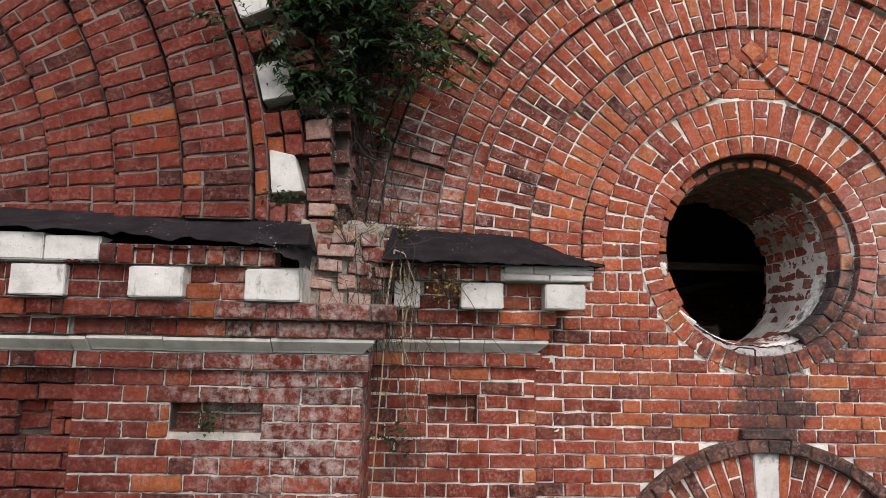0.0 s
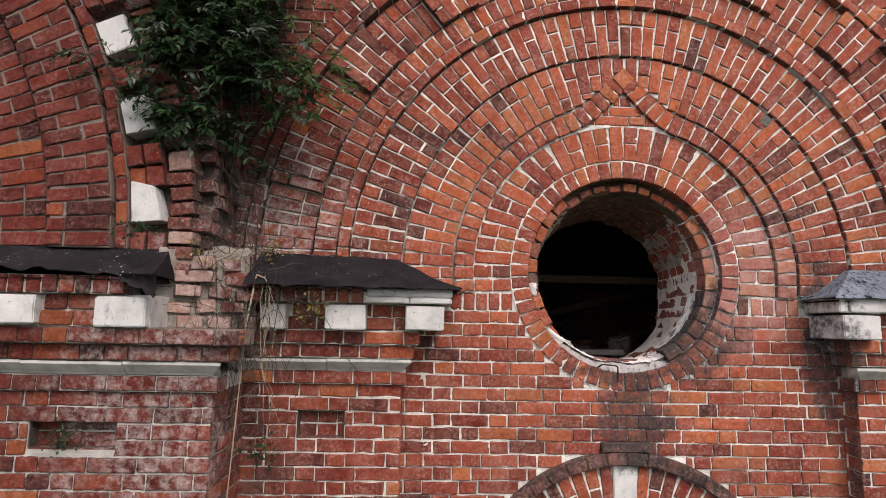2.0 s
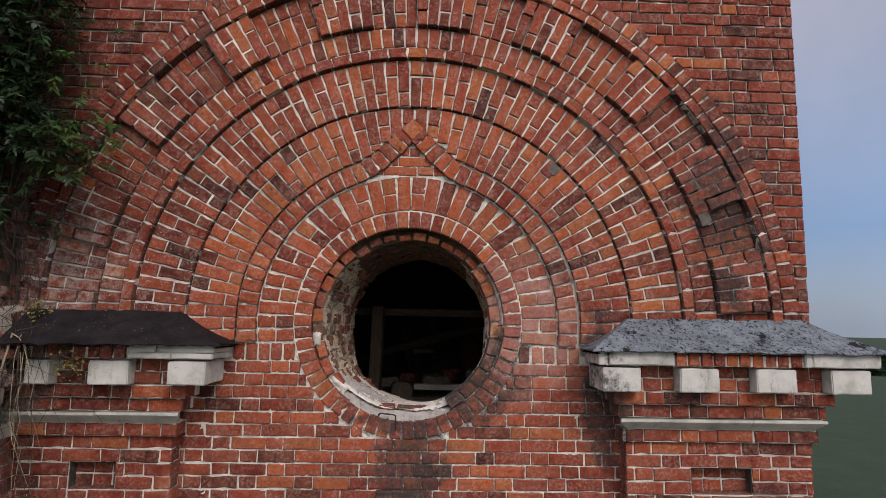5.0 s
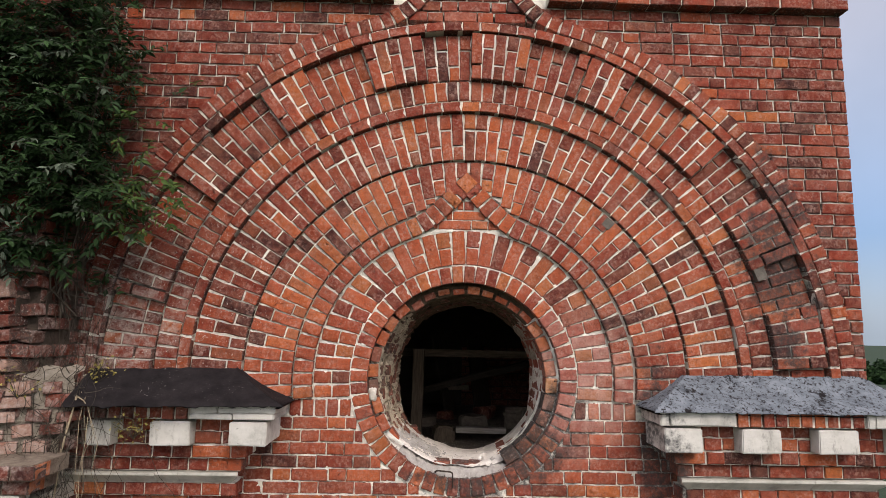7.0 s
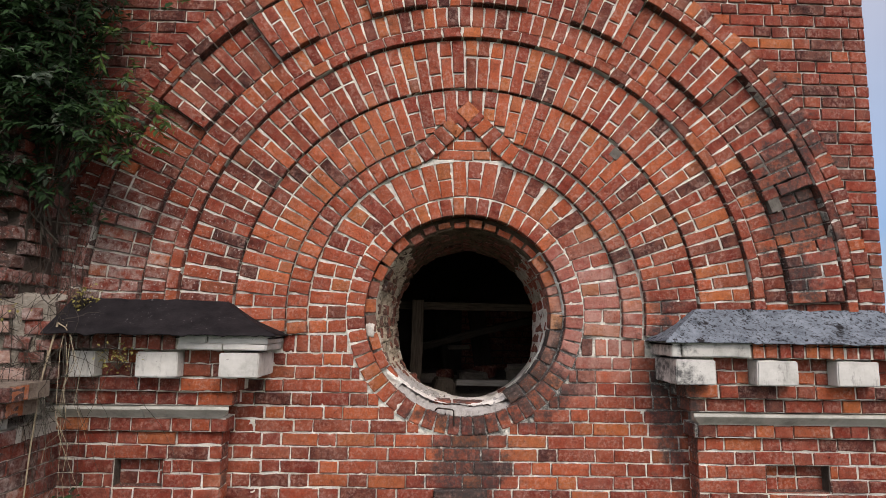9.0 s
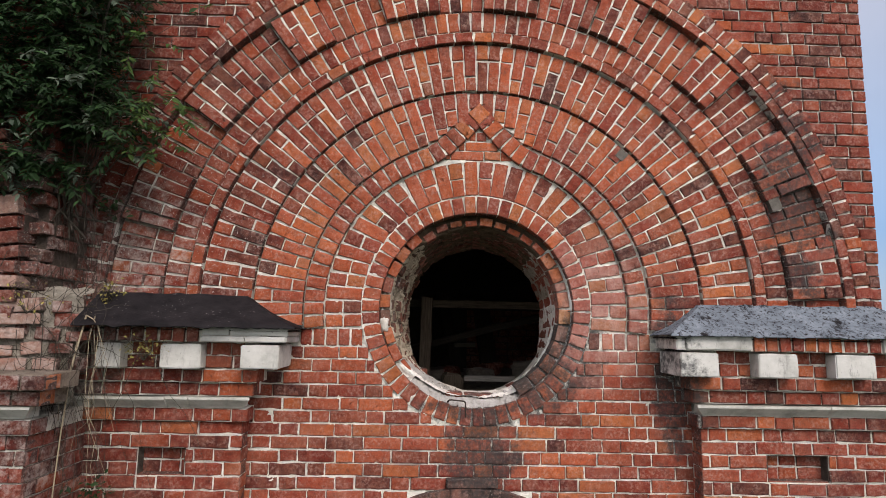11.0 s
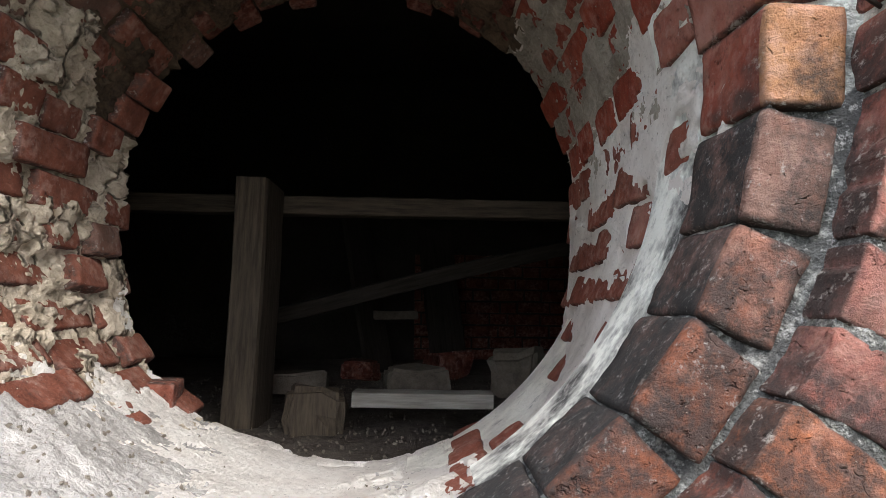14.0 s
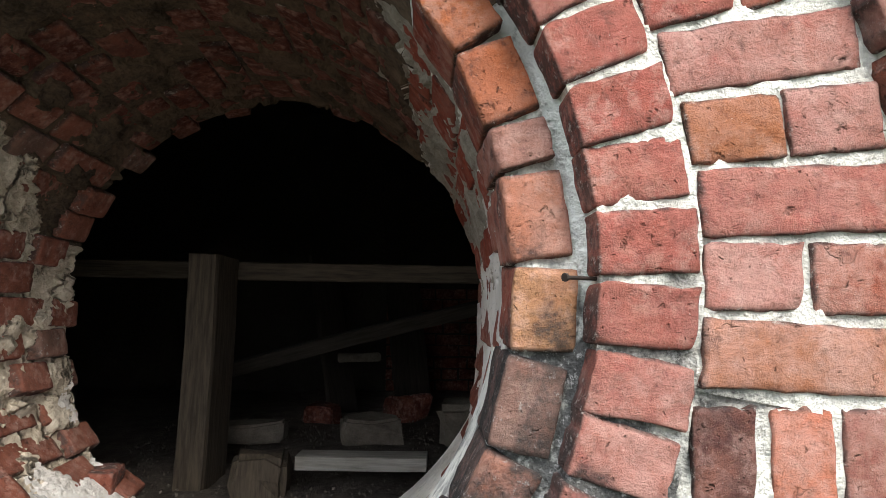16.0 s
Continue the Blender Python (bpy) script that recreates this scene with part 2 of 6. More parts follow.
    if crusted:
        base = k.mix(k.math("MULTIPLY", k.span(k.noise(17, 7, 0.75), 0.36, 0.54), crusted), base, (0.038, 0.037, 0.037))
        base = k.mix(k.math("MULTIPLY", k.span(k.noise(80, 6, 0.8), 0.58, 0.66), 0.55), base, (0.44, 0.42, 0.40))
    h = k.math("ADD", k.math("MULTIPLY", drag, 0.9), k.math("MULTIPLY", fine, 0.16))
    h = k.math("ADD", h, k.span(pores, 0.38, 0.24, 0.0, -0.55))
    cracks = k.n("ShaderNodeTexVoronoi")
    cracks.feature = "DISTANCE_TO_EDGE"
    cracks.inputs["Scale"].default_value = 24
    warp = k.n("ShaderNodeVectorMath")
    warp.operation = "ADD"
    k.link(k.position(), warp.inputs[0])
    wn_ = k.n("ShaderNodeTexNoise")
    wn_.inputs["Scale"].default_value = 30
    wn_.inputs["Detail"].default_value = 4
    k.link(k.position(), wn_.inputs["Vector"])
    sc_ = k.n("ShaderNodeVectorMath")
    sc_.operation = "SCALE"
    sc_.inputs["Scale"].default_value = 0.06
    k.link(wn_.outputs["Color"], sc_.inputs[0])
    k.link(sc_.outputs[0], warp.inputs[1])
    k.link(warp.outputs[0], cracks.inputs["Vector"])
    gate = k.span(k.noise(15, 3, 0.6), 0.60, 0.70)
    line = k.math("MULTIPLY", k.span(cracks.outputs["Distance"], 0.028, 0.0), gate)
    h = k.math("ADD", h, k.math("MULTIPLY", line, -0.5))
    base = k.mix(k.math("MULTIPLY", line, 0.30), base, (0.05, 0.025, 0.02))
    holes = k.n("ShaderNodeTexVoronoi")
    holes.inputs["Scale"].default_value = 105
    k.link(warp.outputs[0], holes.inputs["Vector"])
    hole = k.math("MULTIPLY", k.span(holes.outputs["Distance"], 0.26, 0.12), k.span(k.noise(33, 4, 0.7), 0.54, 0.62))
    base = k.mix(k.math("MULTIPLY", hole, 0.55), base, (0.06, 0.030, 0.024))
    h = k.math("ADD", h, k.math("MULTIPLY", hole, -0.8))
    sand = k.noise(420, 3, 0.7)
    base = k.mix(k.span(sand, 0.665, 0.71, 0.0, 0.42), base, (0.66, 0.54, 0.46))
    base = k.mix(k.span(sand, 0.36, 0.29, 0.0, 0.32), base, (0.06, 0.032, 0.026))
    h = k.math("ADD", h, k.math("MULTIPLY", sand, 0.12))
    pit = k.noise(27, 5, 0.7)
    base = k.mix(k.span(pit, 0.345, 0.29, 0.0, 0.55), base, (0.07, 0.035, 0.028))
    h = k.math("ADD", h, k.span(pit, 0.36, 0.27, 0.0, -1.1))
    h = k.math("ADD", h, k.math("MULTIPLY", k.noise(9, 3, 0.6), 0.8))
    nrm = k.bump(h, 1.0, 0.0135)
    return k.done(base, k.span(mid, 0.3, 0.7, 0.95, 0.80), nrm, 0.0, 0.2)


def mortar_material(name, tone=(0.92, 0.86, 0.78)):
    k = Nodes(name)
    g = k.noise(120, 5, 0.7)
    m = k.noise(9, 4, 0.6)
    base = k.mix(k.span(m, 0.30, 0.58), tuple(c * 0.70 for c in tone), tuple(min(1.0, c * 1.12) for c in tone))
    base = k.mix(k.span(g, 0.36, 0.24, 0.0, 0.8), base, (0.18, 0.15, 0.125))
    big = k.noise(1.3, 3, 0.6)
    base = k.mix(k.span(big, 0.54, 0.72, 0.0, 0.32), base, (0.26, 0.21, 0.17))
    spot = k.noise(26, 7, 0.78)
    base = k.mix(k.span(spot, 0.59, 0.68, 0.0, 0.52), base, (0.12, 0.098, 0.082))
    # the joints there darken too, part dirt, part painted shade
    grime_shade = k.blob((-4.05, -0.4, 4.8), (2.35, 1.8, 2.6), 0.5, 3, 0.6)
    base = k.mix(k.math("MULTIPLY", grime_shade, 0.42), base, (0.17, 0.14, 0.12))
    far = k.blob((2.4, -0.1, 4.6), (0.9, 1.0, 1.3), 0.7, 4, 0.7)
    base = k.mix(k.math("MULTIPLY", far, 0.22), base, (0.16, 0.14, 0.125))
    dirt = k.math("MULTIPLY", soot(k, True), k.span(k.noise(34, 5, 0.7), 0.28, 0.48))
    base = k.mix(k.math("MULTIPLY", dirt, 0.9), base, (0.040, 0.040, 0.043))
    speck = k.math("MULTIPLY", dirt, k.span(k.noise(85, 6, 0.8), 0.55, 0.62))
    base = k.mix(k.math("MULTIPLY", speck, 0.8), base, (0.50, 0.48, 0.47))
    nrm = k.bump(k.math("ADD", k.math("ADD", g, k.noise(30, 4, 0.6)), k.noise(70, 5, 0.75)), 1.0, 0.011)
    return k.done(base, 0.95, nrm, 0.0, 0.2)


def plaster_material(name):
    k = Nodes(name)
    g = k.noise(90, 6, 0.75)
    m = k.noise(6, 5, 0.65)
    base = k.ramp(m, [(0.28, (0.56, 0.50, 0.455)), (0.46, (0.76, 0.70, 0.65)), (0.62, (0.85, 0.80, 0.755))])
    base = k.mix(k.span(k.noise(17, 7, 0.8), 0.55, 0.68, 0.0, 0.36), base, (0.28, 0.24, 0.21))
    base = k.mix(k.span(g, 0.42, 0.25), base, (0.13, 0.105, 0.08))
    warm = k.blob((-0.45, 0.4, 4.8), (0.25, 0.6, 0.5), 0.8, 5)
    base = k.mix(k.math("MULTIPLY", warm, 0.5), base, (0.46, 0.38, 0.25))
    nrm = k.bump(k.math("ADD", g, k.noise(40, 6, 0.75)), 1.0, 0.010)
    return k.done(base, 0.95, nrm, 0.0, 0.2)


def stone_material(name):
    k = Nodes(name)
    m = k.noise(7, 5, 0.65)
    g = k.noise(60, 5, 0.7)
    base = k.ramp(m, [(0.28, (0.34, 0.33, 0.305)), (0.5, (0.55, 0.535, 0.505)), (0.75, (0.66, 0.64, 0.61))])
    base = k.mix(k.span(g, 0.63, 0.70, 0, 0.7), base, (0.13, 0.13, 0.12))
    st = k.noise(13, 6, 0.75, None, (1, 1, 0.35))
    base = k.mix(k.span(st, 0.57, 0.68, 0, 0.7), base, (0.17, 0.16, 0.15))
    dirt = k.math("MULTIPLY", soot(k), k.span(k.noise(34, 5, 0.7), 0.36, 0.56))
    base = k.mix(k.math("MULTIPLY", dirt, 0.85), base, (0.05, 0.05, 0.055))
    return k.done(base, 0.85, k.bump(k.math("ADD", g, m), 0.5, 0.006), 0.0, 0.25)


def sill_stone_material(name):
    k = Nodes(name)
    m = k.noise(9, 5, 0.65)
    g = k.noise(80, 4, 0.7)
    base = k.ramp(m, [(0.30, (0.32, 0.31, 0.28)), (0.5, (0.50, 0.485, 0.445)), (0.72, (0.62, 0.60, 0.56))])
    base = k.mix(k.span(g, 0.62, 0.74, 0, 0.6), base, (0.14, 0.13, 0.11))
    return k.done(base, 0.85, k.bump(g, 0.5, 0.004), 0.0, 0.25)


def roof_material(name, flaked):
    k = Nodes(name)
    m = k.noise(10, 6, 0.7)
    g = k.noise(75, 5, 0.7)
    dark = k.ramp(m, [(0.3, (0.009, 0.008, 0.009)), (0.7, (0.026, 0.022, 0.024))])
    if flaked:
        flake = k.math("MULTIPLY", k.span(k.noise(44, 8, 0.82), 0.43, 0.47), k.span(k.noise(4.5, 7, 0.78), 0.405, 0.44))
        base = k.mix(flake, dark, k.ramp(m, [(0.3, (0.085, 0.098, 0.118)), (0.7, (0.21, 0.235, 0.272))]))
    else:
        spots = k.math("MULTIPLY", k.span(k.noise(60, 4, 0.75), 0.635, 0.67), k.span(k.noise(5, 4, 0.6), 0.50, 0.60))
        base = k.mix(spots, dark, (0.50, 0.47, 0.45))
    return k.done(base, 0.78, k.bump(k.math("ADD", k.noise(14, 4, 0.6), g), 0.5, 0.008), 0.0, 0.06)


def wood_material(name, a, b):
    k = Nodes(name)
    gr = k.noise(14, 6, 0.65, k.object_coord(), (6, 6, 0.5))
    base = k.ramp(gr, [(0.3, a), (0.7, b)])
    return k.done(base, 0.85, k.bump(gr, 0.6, 0.006), 0.0, 0.2)


def leaf_material(name, a, b):
    k = Nodes(name)
    rnd = k.n("ShaderNodeNewGeometry").outputs["Random Per Island"]
    base = k.ramp(rnd, [(0.0, a), (0.75, b), (1.0, tuple(min(1, c * 1.7) for c in b))])
    mat = k.done(base, 0.72, None, 0.0, 0.15)
    tr = k.n("ShaderNodeBsdfTranslucent")
    k.link(base, tr.inputs["Color"])
    mx = k.n("ShaderNodeMixShader")
    mx.inputs[0].default_value = 0.25
    k.link(k.bsdf.outputs[0], mx.inputs[1])
    k.link(tr.outputs[0], mx.inputs[2])
    k.link(mx.outputs[0], k.out.inputs[0])
    return mat


def plain_noise(name, a, b, scale=8, rough=0.9, bump=0.6, dist=0.02):
    k = Nodes(name)
    m = k.noise(scale, 6, 0.7)
    g = k.noise(scale * 9, 4, 0.7)
    base = k.ramp(k.math("ADD", k.math("MULTIPLY", m, 0.65), k.math("MULTIPLY", g, 0.35)), [(0.32, a), (0.66, b)])
    return k.done(base, rough, k.bump(k.math("ADD", m, g), bump, dist), 0.0, 0.25)


def crumble_material(name):
    """Old lime mortar that has broken into blocks, with dark gaps between them."""
    k = Nodes(name)
    m = k.noise(18, 6, 0.72)
    base = k.ramp(m, [(0.30, (0.30, 0.240, 0.175)), (0.50, (0.56, 0.465, 0.36)), (0.70, (0.78, 0.68, 0.55))])
    warp = k.n("ShaderNodeVectorMath")
    warp.operation = "MULTIPLY_ADD"
    wob = k.n("ShaderNodeTexNoise")
    wob.inputs["Scale"].default_value = 13
    wob.inputs["Detail"].default_value = 5
    k.link(k.position(), wob.inputs["Vector"])
    k.link(wob.outputs["Color"], warp.inputs[0])
    warp.inputs[1].default_value = (0.09, 0.09, 0.09)
    k.link(k.position(), warp.inputs[2])
    cell = k.n("ShaderNodeTexVoronoi")
    cell.feature = "DISTANCE_TO_EDGE"
    cell.inputs["Scale"].default_value = 11
    k.link(warp.outputs[0], cell.inputs["Vector"])
    gap = k.math("MULTIPLY", k.span(cell.outputs["Distance"], 0.075, 0.012), k.span(k.noise(9, 3, 0.6), 0.40, 0.55))
    base = k.mix(k.math("MULTIPLY", gap, 0.8), base, (0.075, 0.055, 0.042))
    base = k.mix(k.span(k.noise(55, 6, 0.8), 0.42, 0.30, 0.0, 0.7), base, (0.13, 0.10, 0.08))
    h = k.math("ADD", k.math("MULTIPLY", m, 1.1), k.math("MULTIPLY", gap, -0.8))
    h = k.math("ADD", h, k.math("MULTIPLY", k.noise(70, 5, 0.75), 0.35))
    return k.done(base, 0.95, k.bump(h, 1.0, 0.024), 0.0, 0.2)


def metal_material(name, a, rough):
    k = Nodes(name)
    m = k.noise(60, 5, 0.7)
    return k.done(k.ramp(m, [(0.3, a), (0.7, tuple(c * 2 for c in a))]), rough, k.bump(m, 0.4, 0.003), 0.6, 0.4)


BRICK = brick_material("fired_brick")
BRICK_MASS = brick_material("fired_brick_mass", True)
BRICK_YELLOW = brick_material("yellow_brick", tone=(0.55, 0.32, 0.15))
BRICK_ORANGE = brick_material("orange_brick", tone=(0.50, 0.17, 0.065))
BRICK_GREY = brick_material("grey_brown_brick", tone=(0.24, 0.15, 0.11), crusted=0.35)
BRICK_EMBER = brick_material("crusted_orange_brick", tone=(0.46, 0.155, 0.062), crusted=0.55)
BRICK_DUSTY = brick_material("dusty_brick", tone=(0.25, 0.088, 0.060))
BRICK_LIME = brick_material("limewashed_brick", tone=(0.47, 0.345, 0.285), grime_dim=0.1, smeared=0.10)
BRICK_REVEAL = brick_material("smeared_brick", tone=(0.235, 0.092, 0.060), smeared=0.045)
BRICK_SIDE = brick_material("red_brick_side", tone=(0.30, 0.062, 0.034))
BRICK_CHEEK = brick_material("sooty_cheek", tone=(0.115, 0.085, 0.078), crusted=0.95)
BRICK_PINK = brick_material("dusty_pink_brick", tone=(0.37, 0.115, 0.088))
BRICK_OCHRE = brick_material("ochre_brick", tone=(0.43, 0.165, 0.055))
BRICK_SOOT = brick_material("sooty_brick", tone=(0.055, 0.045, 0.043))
# brick toned down in colour for the shade of attic and soffit
BRICK_ATTIC = brick_material("shaded_attic_brick", tone=(0.115, 0.032, 0.021))
MORTAR = mortar_material("lime_mortar")
MORTAR_SEAT = mortar_material("seat_mortar", (0.94, 0.89, 0.83))
MORTAR_DIRTY = mortar_material("dirty_mortar", (0.34, 0.25, 0.205))
RIDGE = plain_noise("lime_ridges", (0.20, 0.165, 0.13), (0.62, 0.56, 0.48), 16, 0.95, 1.0, 0.02)
CRUMBLE = crumble_material("crumbling_mortar")
SILL_LIME = plain_noise("sill_lime", (0.25, 0.233, 0.218), (0.53, 0.495, 0.47), 13, 0.95, 0.9, 0.010)
# soffit lime, its colour darkened to stand in for shade
SOFFIT = plain_noise("shaded_soffit_lime", (0.013, 0.007, 0.005), (0.165, 0.115, 0.076), 11, 0.95, 0.9, 0.012)
# wall core, coloured dark so that grooves and recesses look shaded
CORE = plain_noise("shaded_core", (0.035, 0.027, 0.022), (0.14, 0.108, 0.088), 16, 0.95, 0.9, 0.02)
LIME = plain_noise("fresh_lime", (0.38, 0.34, 0.30), (0.78, 0.74, 0.69), 30, 0.95, 0.8, 0.006)
CRUST = plain_noise("crumbling_core", (0.13, 0.088, 0.066), (0.40, 0.33, 0.27), 18, 0.95, 0.9, 0.02)
PLASTER = plaster_material("lime_plaster")
STONE = stone_material("white_stone")
SILL = sill_stone_material("weathered_string_stone")
ROOF_BLACK = roof_material("black_sheet", False)
ROOF_GREY = roof_material("flaked_grey_sheet", True)
WOOD_OLD = wood_material("old_timber", (0.036, 0.027, 0.020), (0.115, 0.090, 0.066))
WOOD_DARK = wood_material("dark_timber", (0.018, 0.014, 0.011), (0.048, 0.039, 0.031))
WOOD_PALE = wood_material("pale_timber", (0.20, 0.18, 0.155), (0.38, 0.35, 0.31))
LEAF = leaf_material("leaf", (0.012, 0.027, 0.012), (0.027, 0.058, 0.020))
LEAF_LIGHT = leaf_material("young_leaf", (0.035, 0.07, 0.02), (0.075, 0.125, 0.032))
LEAF_PALE = leaf_material("leaf_underside", (0.060, 0.085, 0.060), (0.12, 0.15, 0.11))
LEAF_DRY = leaf_material("dry_leaf", (0.20, 0.16, 0.05), (0.30, 0.26, 0.08))
BARK = plain_noise("bark", (0.030, 0.025, 0.020), (0.085, 0.070, 0.056), 30, 0.95, 0.7, 0.01)
STRAW = plain_noise("straw", (0.22, 0.17, 0.11), (0.46, 0.38, 0.27), 40, 0.8, 0.2, 0.002)
EARTH = plain_noise("attic_litter", (0.05, 0.039, 0.032), (0.20, 0.165, 0.14), 14, 0.97, 0.9, 0.03)
CHIP = plain_noise("lime_chip", (0.11, 0.090, 0.070), (0.27, 0.230, 0.19), 20, 0.95, 0.8, 0.01)
CEMENT = plain_noise("grey_cement", (0.055, 0.048, 0.043), (0.19, 0.17, 0.15), 22, 0.95, 0.7, 0.008)
GRASS = plain_noise("field_grass", (0.016, 0.030, 0.016), (0.034, 0.055, 0.026), 0.6, 0.95, 0.5, 0.1)
IRON = metal_material("rusty_iron", (0.035, 0.026, 0.022), 0.7)
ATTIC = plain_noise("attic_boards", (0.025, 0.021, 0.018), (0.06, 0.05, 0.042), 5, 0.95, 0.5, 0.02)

# ---- mesh helpers ----


def mesh_of(name, verts, faces, material, smooth=False):
    me = bpy.data.meshes.new(name)
    me.from_pydata([tuple(v) for v in verts], [], faces)
    me.materials.append(material)
    if smooth:
        for p in me.polygons:
            p.use_smooth = True
    me.update()
    return me


def fix(me):
    bm = bmesh.new()
    bm.from_mesh(me)
    bmesh.ops.recalc_face_normals(bm, faces=bm.faces)
    bm.to_mesh(me)
    bm.free()
    return me


def child(name, me, parent, label="", m=None):
    ob = new(name, me)
    ob.parent = parent
    if m is not None:
        ob.matrix_basis = m
    if label:
        ob["label"] = label
    return ob


def part(name, bm, material, parent, label="", smooth=False):
    me = bpy.data.meshes.new(name)
    bm.to_mesh(me)
    bm.free()
    me.materials.append(material)
    if smooth:
        for p in me.polygons:
            p.use_smooth = True
    return child(name, me, parent, label)


def empty(name, x=0.0, y=0.0, z=0.0):
    ob = new(name)
    ob.location = (x, y, z)
    ob.empty_display_size = 0.1
    return ob


def rough_box(x0, x1, y0, y1, z0, z1, bev=0.008, jit=0.0, cuts=0, seed=0):
    """A worn block between those limits."""
    r = random.Random(seed)
    bm = bmesh.new()
    bmesh.ops.create_cube(bm, size=1.0)
    for v in bm.verts:
        v.co = Vector(((x0 + x1) / 2 + v.co.x * (x1 - x0), (y0 + y1) / 2 + v.co.y * (y1 - y0), (z0 + z1) / 2 + v.co.z * (z1 - z0)))
    if bev:
        bmesh.ops.bevel(bm, geom=list(bm.edges), offset=bev, segments=2, affect="EDGES")
    if cuts:
        bmesh.ops.subdivide_edges(bm, edges=[e for e in bm.edges if e.calc_length() > 0.06], cuts=cuts, use_grid_fill=True)
    if jit:
        for v in bm.verts:
            v.co += Vector((r.uniform(-jit, jit), r.uniform(-jit, jit), r.uniform(-jit, jit)))
    return bm


def brick_mesh(name, w, d, h, seed, fine):
    """One brick: a worn front with rounded arrises and chips, and straight sides behind it."""
    r = random.Random(seed)

    def steps(size, inner):
        if not fine:
            mid_ = [-size / 6, size / 6] if size > 0.15 else ([0.0] if size > 0.09 else [])
            return [-size / 2, -size / 2 + 0.005] + mid_ + [size / 2 - 0.005, size / 2]
        rim_ = [-size / 2, -size / 2 + 0.0024, -size / 2 + 0.0080]
        lo, hi = -size / 2 + 0.018, size / 2 - 0.018
        return rim_ + [lo + (hi - lo) * i / (inner - 1) for i in range(inner)] + [-q for q in reversed(rim_)]

    xs, zs = steps(w, 9 if w > 0.15 else 6), steps(h, 4)
    chips = [(r.choice((-1, 1)) * w / 2 * (1.0 if c_ == 0 and seed % 2 else r.random()), r.choice((-1, 1)) * h / 2, r.uniform(0.005, 0.014)) for c_ in range(4 if fine else 2)]
    verts, nx, nz = [], len(xs), len(zs)
    off = Vector((seed * 3.7, seed * 1.3, seed * 0.7))
    for j, z in enumerate(zs):
        for i, x in enumerate(xs):
            ex, ez = min(i, nx - 1 - i), min(j, nz - 1 - j)
            k = min(ex, ez)
            px, pz = x, z
            if fine:
                y = (0.0026, 0.0004, 0.0, 0.0)[min(k, 3)]
                p = Vector((x, 0, z)) * 38 + off
                y += 0.0030 * noise.fractal(p, 0.8, 2.0, 4)
                if k < 3:
                    pull = (0.0042, 0.0034, 0.0018)[k] * noise.noise(p * 1.6 + Vector((5, 5, 5)))
                    px += pull * (-1 if x > 0 else 1)
                    pz += 0.8 * pull * (-1 if z > 0 else 1)
                if ex + ez < 1:
                    px -= 0.0008 * (1 if x > 0 else -1)
                    pz -= 0.0008 * (1 if z > 0 else -1)
            else:
                y = (0.0045, 0.0, 0.0)[min(k, 2)] + r.uniform(-0.0012, 0.0016)
                if k == 0:
                    y += r.uniform(-0.002, 0.004)
                px += r.uniform(-0.0030, 0.0030)
                pz += r.uniform(-0.0040, 0.0030)
            for cx, cz, cr in chips:
                q = math.hypot(x - cx, z - cz) / cr
                if q < 1.4:
                    y += 0.0042 * (1.4 - q)
            verts.append((px, y, pz))
    faces = []
    for j in range(nz - 1):
        for i in range(nx - 1):
            a = j * nx + i
            faces.append((a, a + 1, a + nx + 1, a + nx))
    rim = [i for i in range(nx)] + [j * nx + nx - 1 for j in range(1, nz)] + [(nz - 1) * nx + i for i in range(nx - 2, -1, -1)] + [j * nx for j in range(nz - 2, 0, -1)]
    base = len(verts)
    for v in rim:
        x, y, z = verts[v]
        verts.append((x, d, z))
    m = len(rim)
    for i in range(m):
        j = (i + 1) % m
        faces.append((rim[j], rim[i], base + i, base + j))
    faces.append(tuple(base + i for i in range(m - 1, -1, -1)))
    me = mesh_of(name, verts, faces, BRICK, fine)
    for p in me.polygons[(nx - 1) * (nz - 1):]:
        p.use_smooth = False
    return me


def worn_block(name, w, d, h, seed, soft=0.0075, amp=0.0042):
    """A brick worn round on every side, its front at y = 0."""
    bm = bmesh.new()
    bmesh.ops.create_cube(bm, size=2.0)
    bmesh.ops.subdivide_edges(bm, edges=list(bm.edges), cuts=11, use_grid_fill=True)
    half = Vector((w / 2, d / 2, h / 2))
    for v in bm.verts:
        q = Vector((v.co.x * half.x, v.co.y * half.y, v.co.z * half.z))
        c = Vector([max(-(a - soft), min(a - soft, b)) for a, b in zip(half, q)])
        e = q - c
        if e.length > 0:
            q = c + e.normalized() * soft
        o = Vector((seed, seed * 2.0, seed * 0.5))
        q += noise.noise_vector(q * 16 + o) * amp + noise.noise_vector(q * 48 + o) * amp * 0.6
        v.co = q + Vector((0, d / 2, 0))
    me = bpy.data.meshes.new(name)
    bm.to_mesh(me)
    bm.free()
    for p in me.polygons:
        p.use_smooth = True
    me.materials.append(BRICK)
    return me


LONG, SHORT, TALL = 0.2155, 0.1035, 0.0685
MESH = {}
for fine in (False, True):
    for kind, ww in (("s", LONG), ("h", SHORT)):
        MESH[kind, fine] = [brick_mesh("brick", ww, 0.10, TALL, 31 * i + (7 if fine else 0) + (3 if kind == "s" else 0), fine) for i in range(8)]


def pool_of(material):
    """The same bricks in another material."""
    out = {}
    for kind_, group_ in MESH.items():
        out[kind_] = []
        for me_ in group_:
            c_ = me_.copy()
            c_.materials.clear()
            c_.materials.append(material)
            out[kind_].append(c_)
    return out


